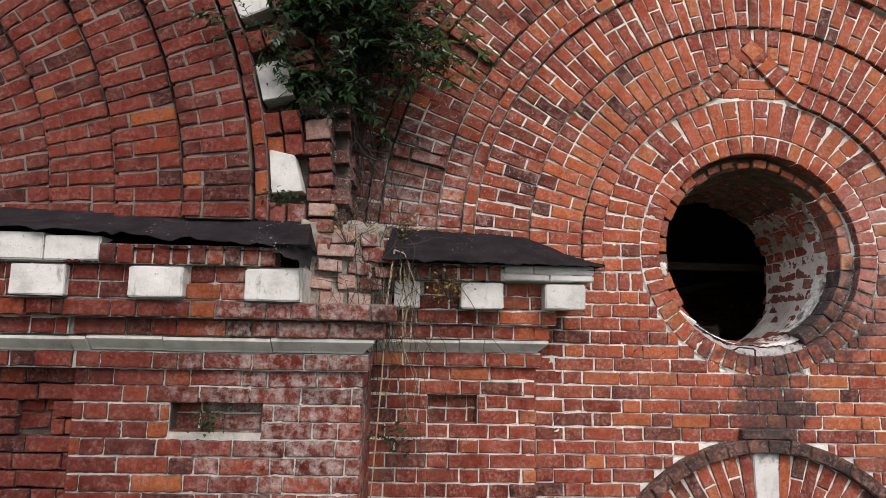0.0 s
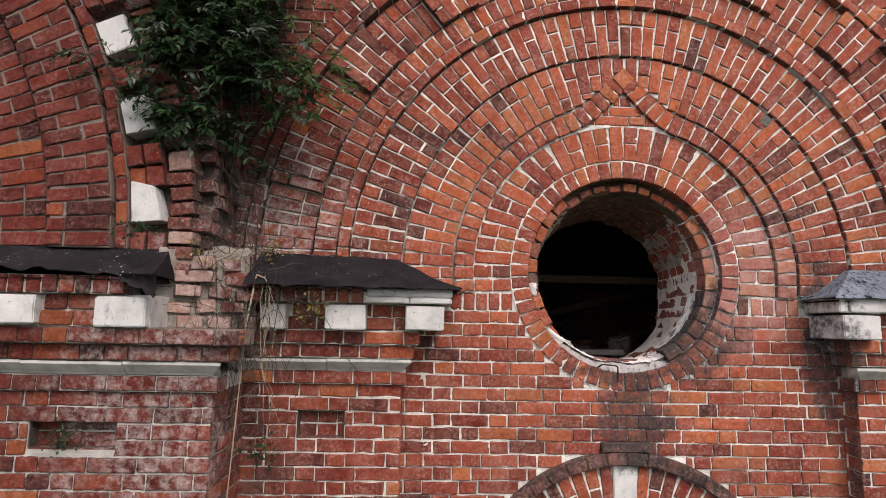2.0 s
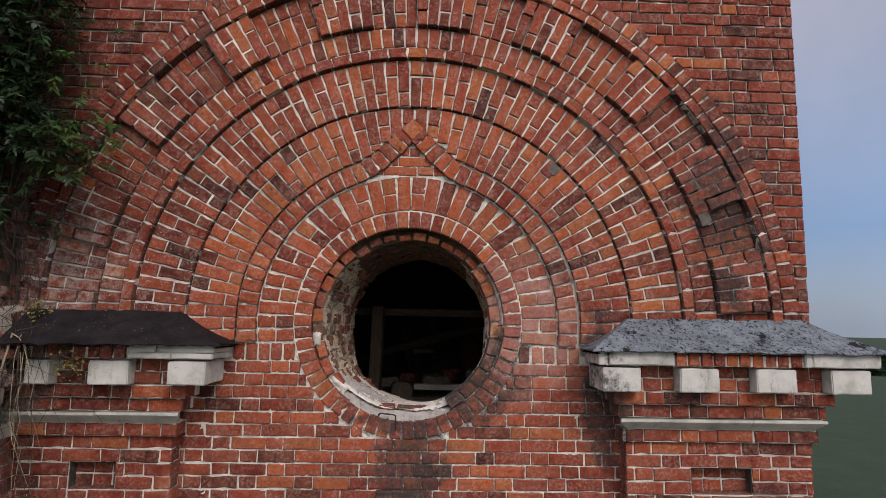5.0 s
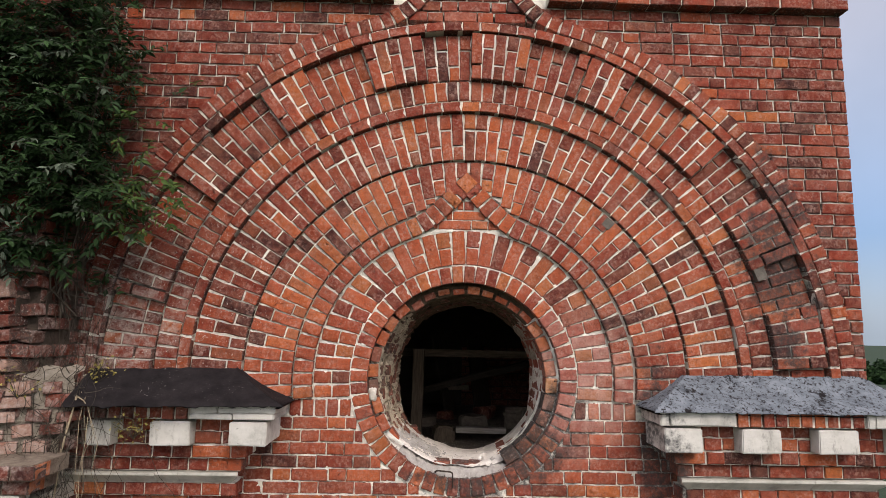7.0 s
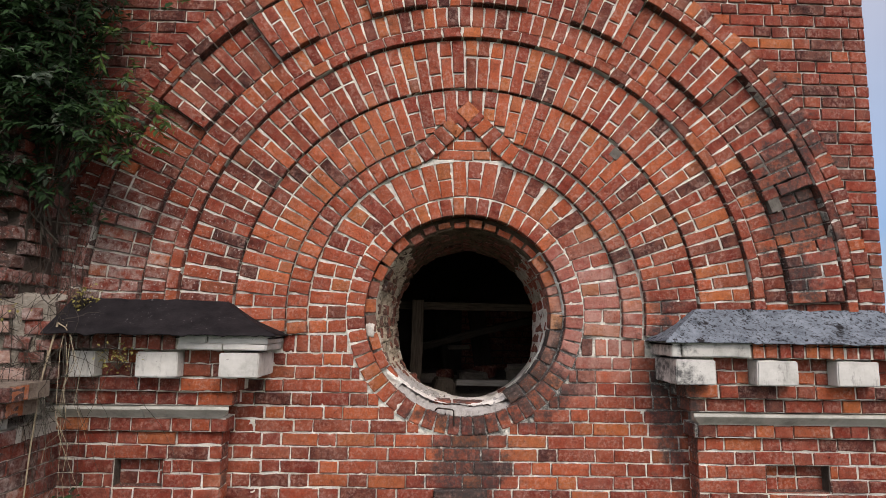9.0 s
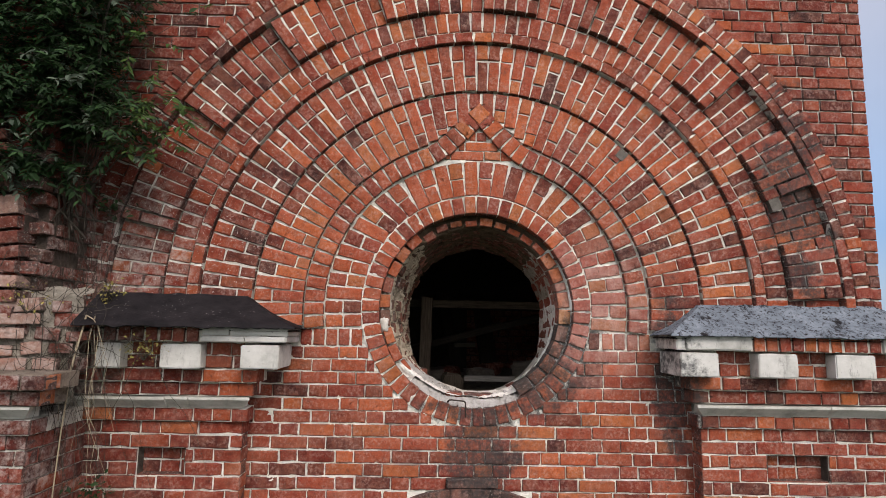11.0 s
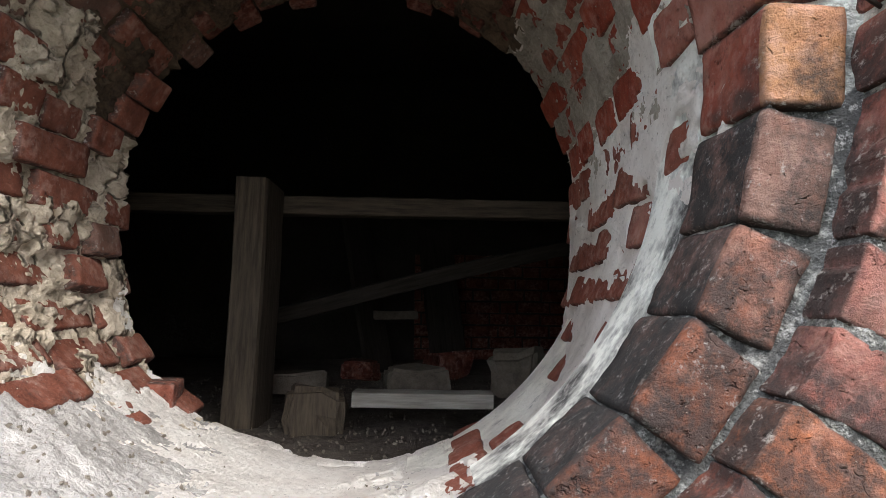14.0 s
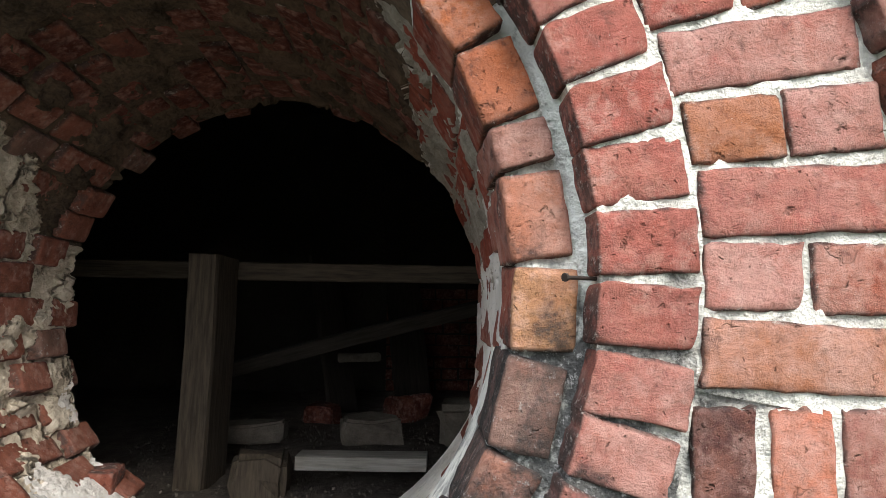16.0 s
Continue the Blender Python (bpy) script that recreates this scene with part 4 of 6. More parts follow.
cornice = structure("cornice", box_mesh("cornice", 0.555, RIGHT, -0.125, 0.0, 7.083, 7.143, MORTAR), "projecting brick course under white dentil blocks", "cornice")
child("mortar_bed", box_mesh("mortar_bed", LEFT_END, -0.475, -0.125, 0.0, 7.083, 7.143, MORTAR), cornice)
bn = Bricks(cornice, (2, 7), 300, seed=24)
row(bn, 0.555, RIGHT + 0.008, 7.113, -0.135, 0.0, "s")
row(bn, LEFT_END, -0.475, 7.113, -0.135, 0.0, "s")
bn.flush()
first = None
for i, x in enumerate((0.886, 1.272, 1.665, 2.050, 2.440, -0.93, -1.32, -1.71, -2.10)):
    m = pose(x, -0.145, 7.245)
    if first is None:
        first = part("dentil_block", rough_box(-0.075, 0.075, 0, 0.12, -0.085, 0.085, 0.006, 0.001), STONE, None)
        first.matrix_basis = m
        tagged(first, "small white stone dentil block under the eaves", "dentil", "dentils under the eaves")
    else:
        copy_thing(first, m)

# ---- arch over the lower opening ----
hood = structure("arch_hood", sector(LOW_X, LOW_Z, LOW_R1 + 0.004, LOW_R2, math.radians(2), math.radians(178), -0.034, 0.05, BRICK_SOOT, "arch_hood", 48),
                 "blackened projecting hood of brick headers", "brick arch")
bo = Bricks(hood, seed=25, fine=0, pool=MESH_SOOT)
ring(bo, LOW_X, LOW_Z, LOW_R1 + 0.004, LOW_R2, math.radians(2), math.radians(178), -0.046, "r")
bo.add(LOW_X + 0.01, LOW_Z + LOW_R2 + 0.028, 0.30, 0.052, 0.0, -0.045)
bo.flush()
_, bq = arch("arch_lower", "red brick voussoirs beside a white keystone", LOW_R0, LOW_R1, -0.004, "b", 26, a_lo=math.radians(2), a_hi=math.radians(85.2), c=(LOW_X, LOW_Z))
bq.flush()
_, bq = arch("arch_lower_west", "red brick voussoirs beside a white keystone", LOW_R0, LOW_R1, -0.004, "b", 27, a_lo=math.radians(94.8), a_hi=math.radians(178), c=(LOW_X, LOW_Z))
bq.flush()
bm = rough_box(-0.074, 0.074, -0.012, 0.12, 3.02, 3.50, 0.006, 0.001)
for v in bm.verts:
    v.co.x *= 0.86 + 0.14 * (v.co.z - 3.02) / 0.48
key = part("keystone", bm, STONE, None)
tagged(key, "white stone keystone with a few dark stains", "keystone")

# ---- the open window: rebated inner ring, deep reveal ----
def splay(deg, y):
    """The west cheek opens outwards near the front."""
    return 0.048 * max(0.0, 1 - (y - 0.085) / 0.40) * max(0.0, min(1.0, (deg - 128) / 20, (236 - deg) / 24))


def ring_seat():
    """Rough core round the opening behind the header ring, open at the foot."""
    verts, faces = [], []
    na, nr = 220, 8
    for i in range(na + 1):
        a = math.radians(-58 + 286 * i / na)
        for j in range(nr + 1):
            f = j / nr
            inner_r = 0.530 + splay(math.degrees(a), 0.085)
            r = inner_r + (RA0 + 0.016 - inner_r) * f
            p = Vector((math.cos(a) * 9, f * 2, math.sin(a) * 9))
            verts.append((XW + r * math.cos(a), 0.060 - 0.020 * max(0.0, min(1.0, (f - 0.72) / 0.2)) * max(0.0, math.cos(a)) + 0.052 * max(0.0, math.sin(a) - 0.30) + 0.013 * noise.fractal(p, 0.8, 2.0, 5) * (1 - 0.3 * f), ZW - 0.005 + r * math.sin(a)))
        back_r = 0.538 + 1.25 * splay(math.degrees(a), 0.085)
        verts.append((XW + back_r * math.cos(a), 0.32, ZW - 0.005 + back_r * math.sin(a)))
    m = nr + 2
    for i in range(na):
        for j in range(nr):
            q = i * m + j
            faces.append((q, q + 1, q + m + 1, q + m))
        faces.append((i * m, i * m + m, i * m + m + nr + 1, i * m + nr + 1))
    me = mesh_of("window_inner_ring", verts, faces, MORTAR_SEAT, True)
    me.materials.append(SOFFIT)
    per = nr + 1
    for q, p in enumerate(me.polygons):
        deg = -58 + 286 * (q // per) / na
        # under the crown the seat is coloured darker, for the shade there
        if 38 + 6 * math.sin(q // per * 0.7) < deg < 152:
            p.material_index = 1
    return me


ring_in = structure("window_inner_ring", ring_seat(), "set-back inner ring of worn orange and grey bricks", "window surround")


def inner_bricks():
    """Worn bricks of the set-back ring, their faces in several tones; the crown is broken back to stumps."""
    rr = random.Random(5)
    east = [(-63, -52, BRICK_GREY), (-52, -41.5, BRICK_EMBER), (-41.5, -30.5, BRICK_EMBER), (-30.5, -20.4, BRICK_EMBER), (-20.4, -8.9, BRICK_GREY), (-8.9, 1.6, BRICK_YELLOW),
            (1.6, 12.9, BRICK_ORANGE), (12.9, 19.0, BRICK_DUSTY), (19.0, 29.5, BRICK_ORANGE), (29.5, 40, BRICK)]
    crown = [(a, a + 9.6, BRICK_ORANGE if a in (69.4, 79.2, 98.8) else BRICK_DUSTY if a > 100 else BRICK) for a in (40, 49.8, 59.6, 69.4, 79.2, 89, 98.8, 108.6, 118.4)]
    west = [(128.5, 139, BRICK), (139, 149.5, BRICK_ORANGE), (149.5, 160, BRICK), (160, 171, BRICK_DUSTY), (171, 180.5, BRICK_ORANGE), (180.5, 192, BRICK_GREY), (192, 203, BRICK_ORANGE), (203, 214.5, BRICK), (214.5, 224, BRICK)]
    made = {}
    for k, (d0, d1, tone) in enumerate(east + crown + west):
        a = math.radians((d0 + d1) / 2)
        broken, wide = 40 <= d0 < 128, 128 < d0 < 205
        key = (tone.name, k % 3, d0 > -9)
        if key not in made:
            me = worn_block("inner_brick", 0.070, 0.13, 0.110, 400 + k, 0.0045, 0.0030)
            me.materials.clear()
            me.materials.append(tone)
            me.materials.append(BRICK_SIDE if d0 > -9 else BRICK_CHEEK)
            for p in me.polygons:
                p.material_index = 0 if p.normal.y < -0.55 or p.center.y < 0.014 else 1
            made[key] = me
        r = 0.557 + rr.uniform(-0.003, 0.003) + (rr.uniform(-0.008, 0.006) if broken else 0) + (rr.uniform(0.010, 0.020) if wide else 0.024 if d0 > 200 else 0)
        y = 0.046 + rr.uniform(-0.004, 0.004) + (rr.uniform(0.012, 0.030) if broken else 0) + (0.022 if d0 > 205 else 0) + (rr.uniform(-0.024, -0.006) if wide else 0)
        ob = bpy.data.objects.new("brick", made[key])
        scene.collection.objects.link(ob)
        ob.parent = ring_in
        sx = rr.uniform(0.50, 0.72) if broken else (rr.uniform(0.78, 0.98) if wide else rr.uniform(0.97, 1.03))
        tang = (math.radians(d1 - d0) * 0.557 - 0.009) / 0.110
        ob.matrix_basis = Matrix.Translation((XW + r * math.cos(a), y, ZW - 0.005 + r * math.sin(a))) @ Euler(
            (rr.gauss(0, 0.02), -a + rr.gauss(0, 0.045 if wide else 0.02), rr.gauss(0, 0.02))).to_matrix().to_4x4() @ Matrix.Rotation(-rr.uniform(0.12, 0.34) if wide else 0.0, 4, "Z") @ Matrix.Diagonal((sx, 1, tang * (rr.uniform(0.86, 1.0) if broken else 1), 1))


inner_bricks()

DEPTH = 0.90
XB, ZB = 0.085, 4.575       # centre of the reveal's inner end


def reveal_centre(y):
    f = max(0.0, min(1.0, (y - 0.07) / (DEPTH - 0.07)))
    return XW + (XB - XW) * f, ZW - 0.005 + (ZB + 0.02 - ZW) * f, 0.528 - 0.018 * f


def dip(x, y):
    """The middle of the sill is worn down towards the attic."""
    return 0.060 * max(0.0, min(1.0, (y - 0.40) / 0.45)) * math.exp(-((x - 0.12) / 0.20) ** 2)


def sill_height(x, y):
    """Loose lime on the sill: flat, with a heap against the west side."""
    heap = max(0.0, (-x - 0.03) / 0.28) ** 1.5 * (0.180 - 0.095 * y / DEPTH) * (0.25 + 0.75 * max(0.0, min(1.0, (y - 0.12) / 0.30)))
    rise = 0.10 * max(0.0, x - 0.24) * (1.5 - y)
    lump_ = 0.016 * noise.noise(Vector((x * 7, y * 7, 1))) + 0.012 * noise.noise(Vector((x * 19, y * 19, 5))) + 0.007 * noise.fractal(Vector((x * 45, y * 45, 9)), 0.8, 2.0, 3)
    return 4.050 - dip(x, y) + 0.020 * (1 - y / DEPTH) + min(0.30, heap) + rise + lump_


def reveal_mesh():
    """The lining of the reveal: plaster patches, crumbling mortar, a soffit coloured dark for its shade and a sill of
    loose lime.
    """
    verts, faces, kinds = [], [], []
    na, ny = 600, 150
    for j in range(ny + 1):
        y = 0.085 + (DEPTH - 0.085) * j / ny
        cx, cz, r = reveal_centre(y)
        f = (y - 0.135) / (DEPTH - 0.135)
        for i in range(na):
            a = 2 * math.pi * i / na
            deg = math.degrees(a)
            p = Vector((math.cos(a) * 3.0, y * 5.0, math.sin(a) * 3.0))
            t = noise.fractal(p * 1.5 + (Vector((3, 7, 1)) if 128 < deg < 236 else Vector((0, 0, 0))), 0.7, 2.1, 6)
            lump_ = noise.fractal(p * (9.0 if 128 < deg < 236 else 5.0) + Vector((9, 4, 2)), 0.75, 2.0, 5)
            coarse = 1.0
            if 120 < deg < 236 or deg < 40:
                lump_ += 1.3 * abs(noise.noise(p * 14.0)) + 0.6 * noise.noise(p * 26.0) - 0.4
            if 286 < deg < 311:
                want = -0.13
            elif 311 <= deg < 345:
                want = 0.13 - 0.12 * f
            elif deg >= 345:
                want, coarse = 0.05 - 0.20 * f, 1.5
            elif deg < 46:
                want, coarse = -0.17, 3.0
            elif deg > 228:
                want = 0.5
            elif deg > 132:
                want, coarse = (-0.15 if 150 < deg < 206 else 0.0), 2.6
            else:
                want, coarse = -0.23, 1.8
            patch = max(0.0, min(1.0, (t + want + 0.06) / 0.13))
            if deg > 300 or deg < 35:
                rad = r + 0.0020 - 0.0085 * patch - 0.0015 * lump_ * coarse ** 0.5
            else:
                rad = r + 0.0030 - (0.0175 if 128 < deg < 232 else 0.0125) * patch - 0.0024 * lump_ * coarse
            rad += 0.014 * max(0.0, 1 - (y - 0.085) / 0.035) + 0.036 * max(0.0, math.sin(a) - 0.2) * max(0.0, 1 - (y - 0.085) / 0.11)
            rad += splay(deg, y)
            c, s = math.cos(a), math.sin(a)
            if s < 0:
                n_, deep = 2.15 + 1.05 * f, (rad + 0.016) / rad
                k = (abs(c) ** n_ + abs(s / deep) ** n_) ** (-1 / n_)
                x, z = cx + rad * c * k, cz + rad * s * k
            else:
                x, z = cx + rad * c, cz + rad * s
            kind = 0
            if 10 < deg + 12 * t <= 46:
                kind = 3
            # soffit and deep west cheek get the dark tone, as painted shade
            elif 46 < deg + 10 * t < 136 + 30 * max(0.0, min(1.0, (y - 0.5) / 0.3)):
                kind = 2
            elif 132 <= deg + 8 * t < 236 and (y > 0.17 + 0.12 * t or deg < 165) and deg + 30 * t < 226:
                kind = 1
            if s < -0.3:
                z -= dip(x, y)
            low = sill_height(x, y)
            if s < -0.3 and z < low:
                z, kind = low, 4
            verts.append((x, y, z))
            if j < ny:
                kinds.append(kind)
    for j in range(ny):
        for i in range(na):
            a, b = j * na + i, j * na + (i + 1) % na
            faces.append((a, a + na, b + na, b))
    me = mesh_of("reveal", verts, faces, PLASTER, True)
    me.materials.append(CRUMBLE)
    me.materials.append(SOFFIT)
    me.materials.append(RIDGE)
    me.materials.append(SILL_LIME)
    for p, kind in zip(me.polygons, kinds):
        p.material_index = kind
    return me


def apron_mesh():
    """Broken lime that slopes from the header ring over the foot of the opening to the sill."""
    verts, faces = [], []
    na, ny = 190, 40
    for j in range(ny + 1):
        f = j / ny
        for i in range(na + 1):
            deg = 206 + 98 * i / na
            a = math.radians(deg)
            y = 0.010 + 0.19 * f + 0.060 * max(0.0, min(1.0, (238 - deg) / 14)) * (1 - f)
            edge = min(i, na - i) / na
            cx, cz, r = reveal_centre(0.2)
            p = Vector((math.cos(a) * 5.0, y * 9.0, math.sin(a) * 5.0))
            n1 = noise.fractal(p * 2.2, 0.8, 2.0, 6) + 0.9 * abs(noise.noise(p * 5.0)) + 0.5 * noise.fractal(p * 9.0, 0.8, 2.0, 4) - 0.3
            rad = 0.603 - 0.062 * min(1.0, (f * 1.1) ** 0.8) - 0.020 * n1 + 0.30 * max(0.0, 0.15 - edge)
            x, z = XW + rad * math.cos(a) + (cx - XW) * f, ZW - 0.005 + rad * math.sin(a)
            low = sill_height(x, y) - 0.030 * (1 - f) ** 2
            if z < low and f > 0.10:
                z = z + (low - z) * min(1.0, (f - 0.10) * 4)
            verts.append((x, y, z))
    for j in range(ny):
        for i in range(na):
            q = j * (na + 1) + i
            faces.append((q, q + na + 1, q + na + 2, q + 1))
    return mesh_of("plaster_apron", verts, faces, SILL_LIME, True)


reveal = structure("window_reveal", reveal_mesh(), "crumbling lime-plastered brick reveal with a dusty sill", "window reveal")


def reveal_bricks():
    """Courses of the reveal, seen where the lining has gone."""
    rr = random.Random(9)
    kinds = {}
    for mat in (BRICK_DUSTY, BRICK_ATTIC, BRICK_GREY, BRICK_REVEAL, BRICK_SIDE):
        for k in (0.205, 0.110):
            kinds[mat.name, k] = [worn_block("reveal_brick", k, 0.09, 0.068, 500 + i + int(k * 1000), 0.007, 0.0025) for i in range(3)]
            for me in kinds[mat.name, k]:
                me.materials.clear()
                me.materials.append(mat)
    n = 38
    for i in range(n):
        a = math.radians(-66 + 302 * (i + 0.5) / n)
        deg = math.degrees(a)
        left, top = deg > 132, 46 < deg <= 132
        y = (0.165 if left else 0.185) + (0.0 if i % 2 else 0.055)
        while y < DEPTH + 0.02:
            k = 0.205 if rr.random() < 0.45 else 0.110
            if y + k > DEPTH + 0.06:
                k = 0.110
            if y + k > DEPTH + 0.09:
                break
            ym = y + k / 2
            y += k + 0.012
            if left and rr.random() < 0.12:
                continue
            cx, cz, r = reveal_centre(ym)
            c, s = math.cos(a), math.sin(a)
            stretch = 1.0
            if s < 0:
                f = (ym - 0.135) / (DEPTH - 0.135)
                n_ = 2.15 + 1.05 * f
                stretch = (abs(c) ** n_ + abs(s / ((r + 0.016) / r)) ** n_) ** (-1 / n_)
            rad = r * stretch - 0.001 + rr.gauss(0, 0.0026)
            if left:
                rad += splay(deg, ym) - rr.uniform(-0.004, 0.018)
            cols = Matrix.Identity(4)
            ax = Vector((0, 1, 0))
            ay = Vector((c, 0, s))
            az = ax.cross(ay)
            for q_, v in enumerate((ax, ay, az)):
                for q in range(3):
                    cols[q][q_] = v[q]
            # bricks overhead take the darkened brick, standing in for soffit shade
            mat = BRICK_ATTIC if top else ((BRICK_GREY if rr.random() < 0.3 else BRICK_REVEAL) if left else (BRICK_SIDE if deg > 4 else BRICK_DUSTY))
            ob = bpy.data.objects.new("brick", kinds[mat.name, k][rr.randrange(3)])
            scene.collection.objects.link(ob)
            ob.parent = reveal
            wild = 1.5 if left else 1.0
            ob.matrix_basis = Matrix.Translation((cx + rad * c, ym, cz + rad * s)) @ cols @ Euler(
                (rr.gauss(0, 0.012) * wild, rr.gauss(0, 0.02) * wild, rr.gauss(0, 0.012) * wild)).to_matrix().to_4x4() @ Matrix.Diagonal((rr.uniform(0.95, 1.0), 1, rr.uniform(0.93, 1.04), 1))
    # worn bricks bedded in the lime at the foot of the opening, and loose ones at the back
    for x, y, z, w, rz, me in ((-0.100, 0.105, 4.056, 0.11, 0.04, 0), (0.022, 0.110, 4.046, 0.11, -0.03, 1), (0.128, 0.115, 4.044, 0.11, -0.06, 2),
                               (-0.320, 0.84, 4.150, 0.11, 0.15, 1)):
        ob = bpy.data.objects.new("brick", kinds[BRICK_DUSTY.name, w][me])
        scene.collection.objects.link(ob)
        ob.parent = reveal
        ob.matrix_basis = Matrix.Translation((x, y, z)) @ Euler((0.05, 0.04, rz)).to_matrix().to_4x4()


reveal_bricks()
child("plaster_apron", apron_mesh(), reveal, "cracked white lime over the foot of the opening")
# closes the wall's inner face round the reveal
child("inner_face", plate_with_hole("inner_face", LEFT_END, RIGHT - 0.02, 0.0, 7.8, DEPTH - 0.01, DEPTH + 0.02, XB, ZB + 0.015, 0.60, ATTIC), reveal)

# lime dab and cement patches on the bricks


def dab(name, x, y, z, sx, sy, sz, material, label, seed):
    bm = bmesh.new()
    bmesh.ops.create_icosphere(bm, subdivisions=3, radius=1.0)
    for v in bm.verts:
        k = 1 + 0.5 * noise.fractal(v.co * 1.7 + Vector((seed, 0, 0)), 0.7, 2.0, 4)
        v.co = Vector((v.co.x * sx * k, v.co.y * sy * k, v.co.z * sz * k))
    ob = part(name, bm, material, None, "", True)
    ob.location = (x, y, z)
    return tagged(ob, label, "mortar")


dab("lime_dab", -0.548, 0.034, 4.500, 0.034, 0.014, 0.042, LIME, "dab of white lime stuck on the brick ring", 3)
for nm, r0, r1, a0, a1, y in (("cement_patch", 1.96, 2.21, 25.3, 28.2, -0.0745), ("cement_patch", 1.95, 2.02, 19.0, 25.6, -0.0745), ("cement_patch", 1.315, 1.378, 46.4, 49.0, -0.0245)):
    tagged(new(nm, sector(XA, ZA, r0, r1, math.radians(a0), math.radians(a1), y, 0.0, CEMENT, nm, 12)), "grey cement patch smeared into the brick arch", "mortar", "cement patches")

# ---- piers with their cornices ----


def sheet_roof(parent, x0, x1, xt0, xt1, y_front, z_front, y_back, z_back, material, label, seed, ragged=0.0, ends=(1, 1), slew=(0.0, 0.0, 0.0)):
    """A hipped strip of sheet metal over a cornice, with a wavy, torn front edge and a fall at each free end."""
    verts, faces = [], []

    def slope(a, b, c, d, nx, ny, torn):
        """A thin sheet whose eave runs from a to b and whose top runs from c to d."""
        for side in (0, 1):
            base = len(verts)
            for j in range(ny + 1):
                f = j / ny
                for i in range(nx + 1):
                    g = i / nx
                    p = (a + (b - a) * g) * (1 - f) + (c + (d - c) * g) * f
                    edge = min(1.0, 6 * f) * min(1.0, 8 * g * torn + 1 - torn)
                    p.z += (-0.016 * math.sin(math.pi * f) + 0.012 * noise.noise(Vector((p.x * 5, p.y * 6, seed))) + 0.006 * noise.noise(Vector((p.x * 17, p.y * 14, seed + 3)))) * (0.3 + 0.7 * edge)
                    if j == 0 and torn:
                        p.z += ragged * (min(0, noise.noise(Vector((p.x * 9, seed, 2)))) + 0.35 * noise.noise(Vector((p.x * 31, seed, 4)))) - 0.006
                        p.y += 0.012 * noise.noise(Vector((p.x * 12, seed, 5)))
                    p.z -= 0.005 * side
                    verts.append(p)
            for j in range(ny):
                for i in range(nx):
                    q = base + j * (nx + 1) + i
                    ring_ = (q, q + 1, q + nx + 2, q + nx + 1)
                    faces.append(ring_ if side == 0 else ring_[::-1])
            if side:
                n = (nx + 1) * (ny + 1)
                for i in range(nx):
                    faces.append((base + i, base + i + 1, base + i + 1 - n, base + i - n))

    fl, fr = Vector((x0, y_front, z_front)), Vector((x1, y_front, z_front))
    tl, tr = Vector((xt0, y_back, z_back)), Vector((xt1, y_back, z_back))
    fl += Vector((0, slew[0], slew[2]))
    tl.y += slew[1]
    slope(fl, fr, tl, tr, 60, 10, 1)
    if ends[0]:
        slope(Vector((x0 + 0.015, 0.0, z_front - 0.012)), fl, Vector((xt0, 0.0, z_back)), tl, 8, 8, 0)
    if ends[1]:
        slope(fr, Vector((x1 - 0.015, 0.0, z_front - 0.012)), tr, Vector((xt1, 0.0, z_back)), 8, 8, 0)
    me = mesh_of("roof_sheet", verts, faces, material, True)
    return child("roof_sheet", me, parent, label)


def wedge_under(parent, x0, x1, xt0, xt1, y0, z0, y1, z1):
    """Mortar fill under the sheet."""
    v = [(x0, y0, z0 - 0.02), (x1, y0, z0 - 0.02), (x1, y1, z0 - 0.02), (x0, y1, z0 - 0.02), (xt0, y1, z1 - 0.02), (xt1, y1, z1 - 0.02)]
    f = [(0, 1, 5, 4), (0, 4, 3), (1, 2, 5), (0, 3, 2, 1), (3, 4, 5, 2)]
    child("fill", fix(mesh_of("fill", v, f, ROOF_BLACK)), parent)


def string_course(parent, x0, x1, face, cuts, seed, ends=(True, True)):
    """Moulded stone string in lengths: a flat face over a hollow, mitred at free ends."""
    xs = [x0] + list(cuts) + [x1]
    for i, (a, b) in enumerate(zip(xs, xs[1:])):
        prof = [(face - 0.030, 4.010), (face - 0.036, 4.018), (face - 0.050, 4.030), (face - 0.072, 4.050), (face - 0.082, 4.060), (face - 0.082, 4.074), (face + 0.08, 4.076), (face + 0.08, 4.010)]
        verts, faces = [], []
        for k, (y, z) in enumerate(prof):
            out = max(0.0, face - 0.030 - y)
            verts.append((a + 0.002 - (out if i == 0 and ends[0] else 0), y, z))
            verts.append((b - 0.002 + (out if i == len(xs) - 2 and ends[1] else 0), y, z))
        n = len(prof)
        for k in range(n):
            j = (k + 1) % n
            faces.append((2 * k, 2 * k + 1, 2 * j + 1, 2 * j))
        faces += [tuple(2 * k for k in range(n)), tuple(2 * k + 1 for k in range(n - 1, -1, -1))]
        dz = random.Random(seed + i).uniform(-0.004, 0.004)
        me = fix(mesh_of("string_stone", [(x, y + dz * 0.5, z + dz) for x, y, z in verts], faces, SILL))
        child("string_stone", me, parent, "grey-white moulded string stone")


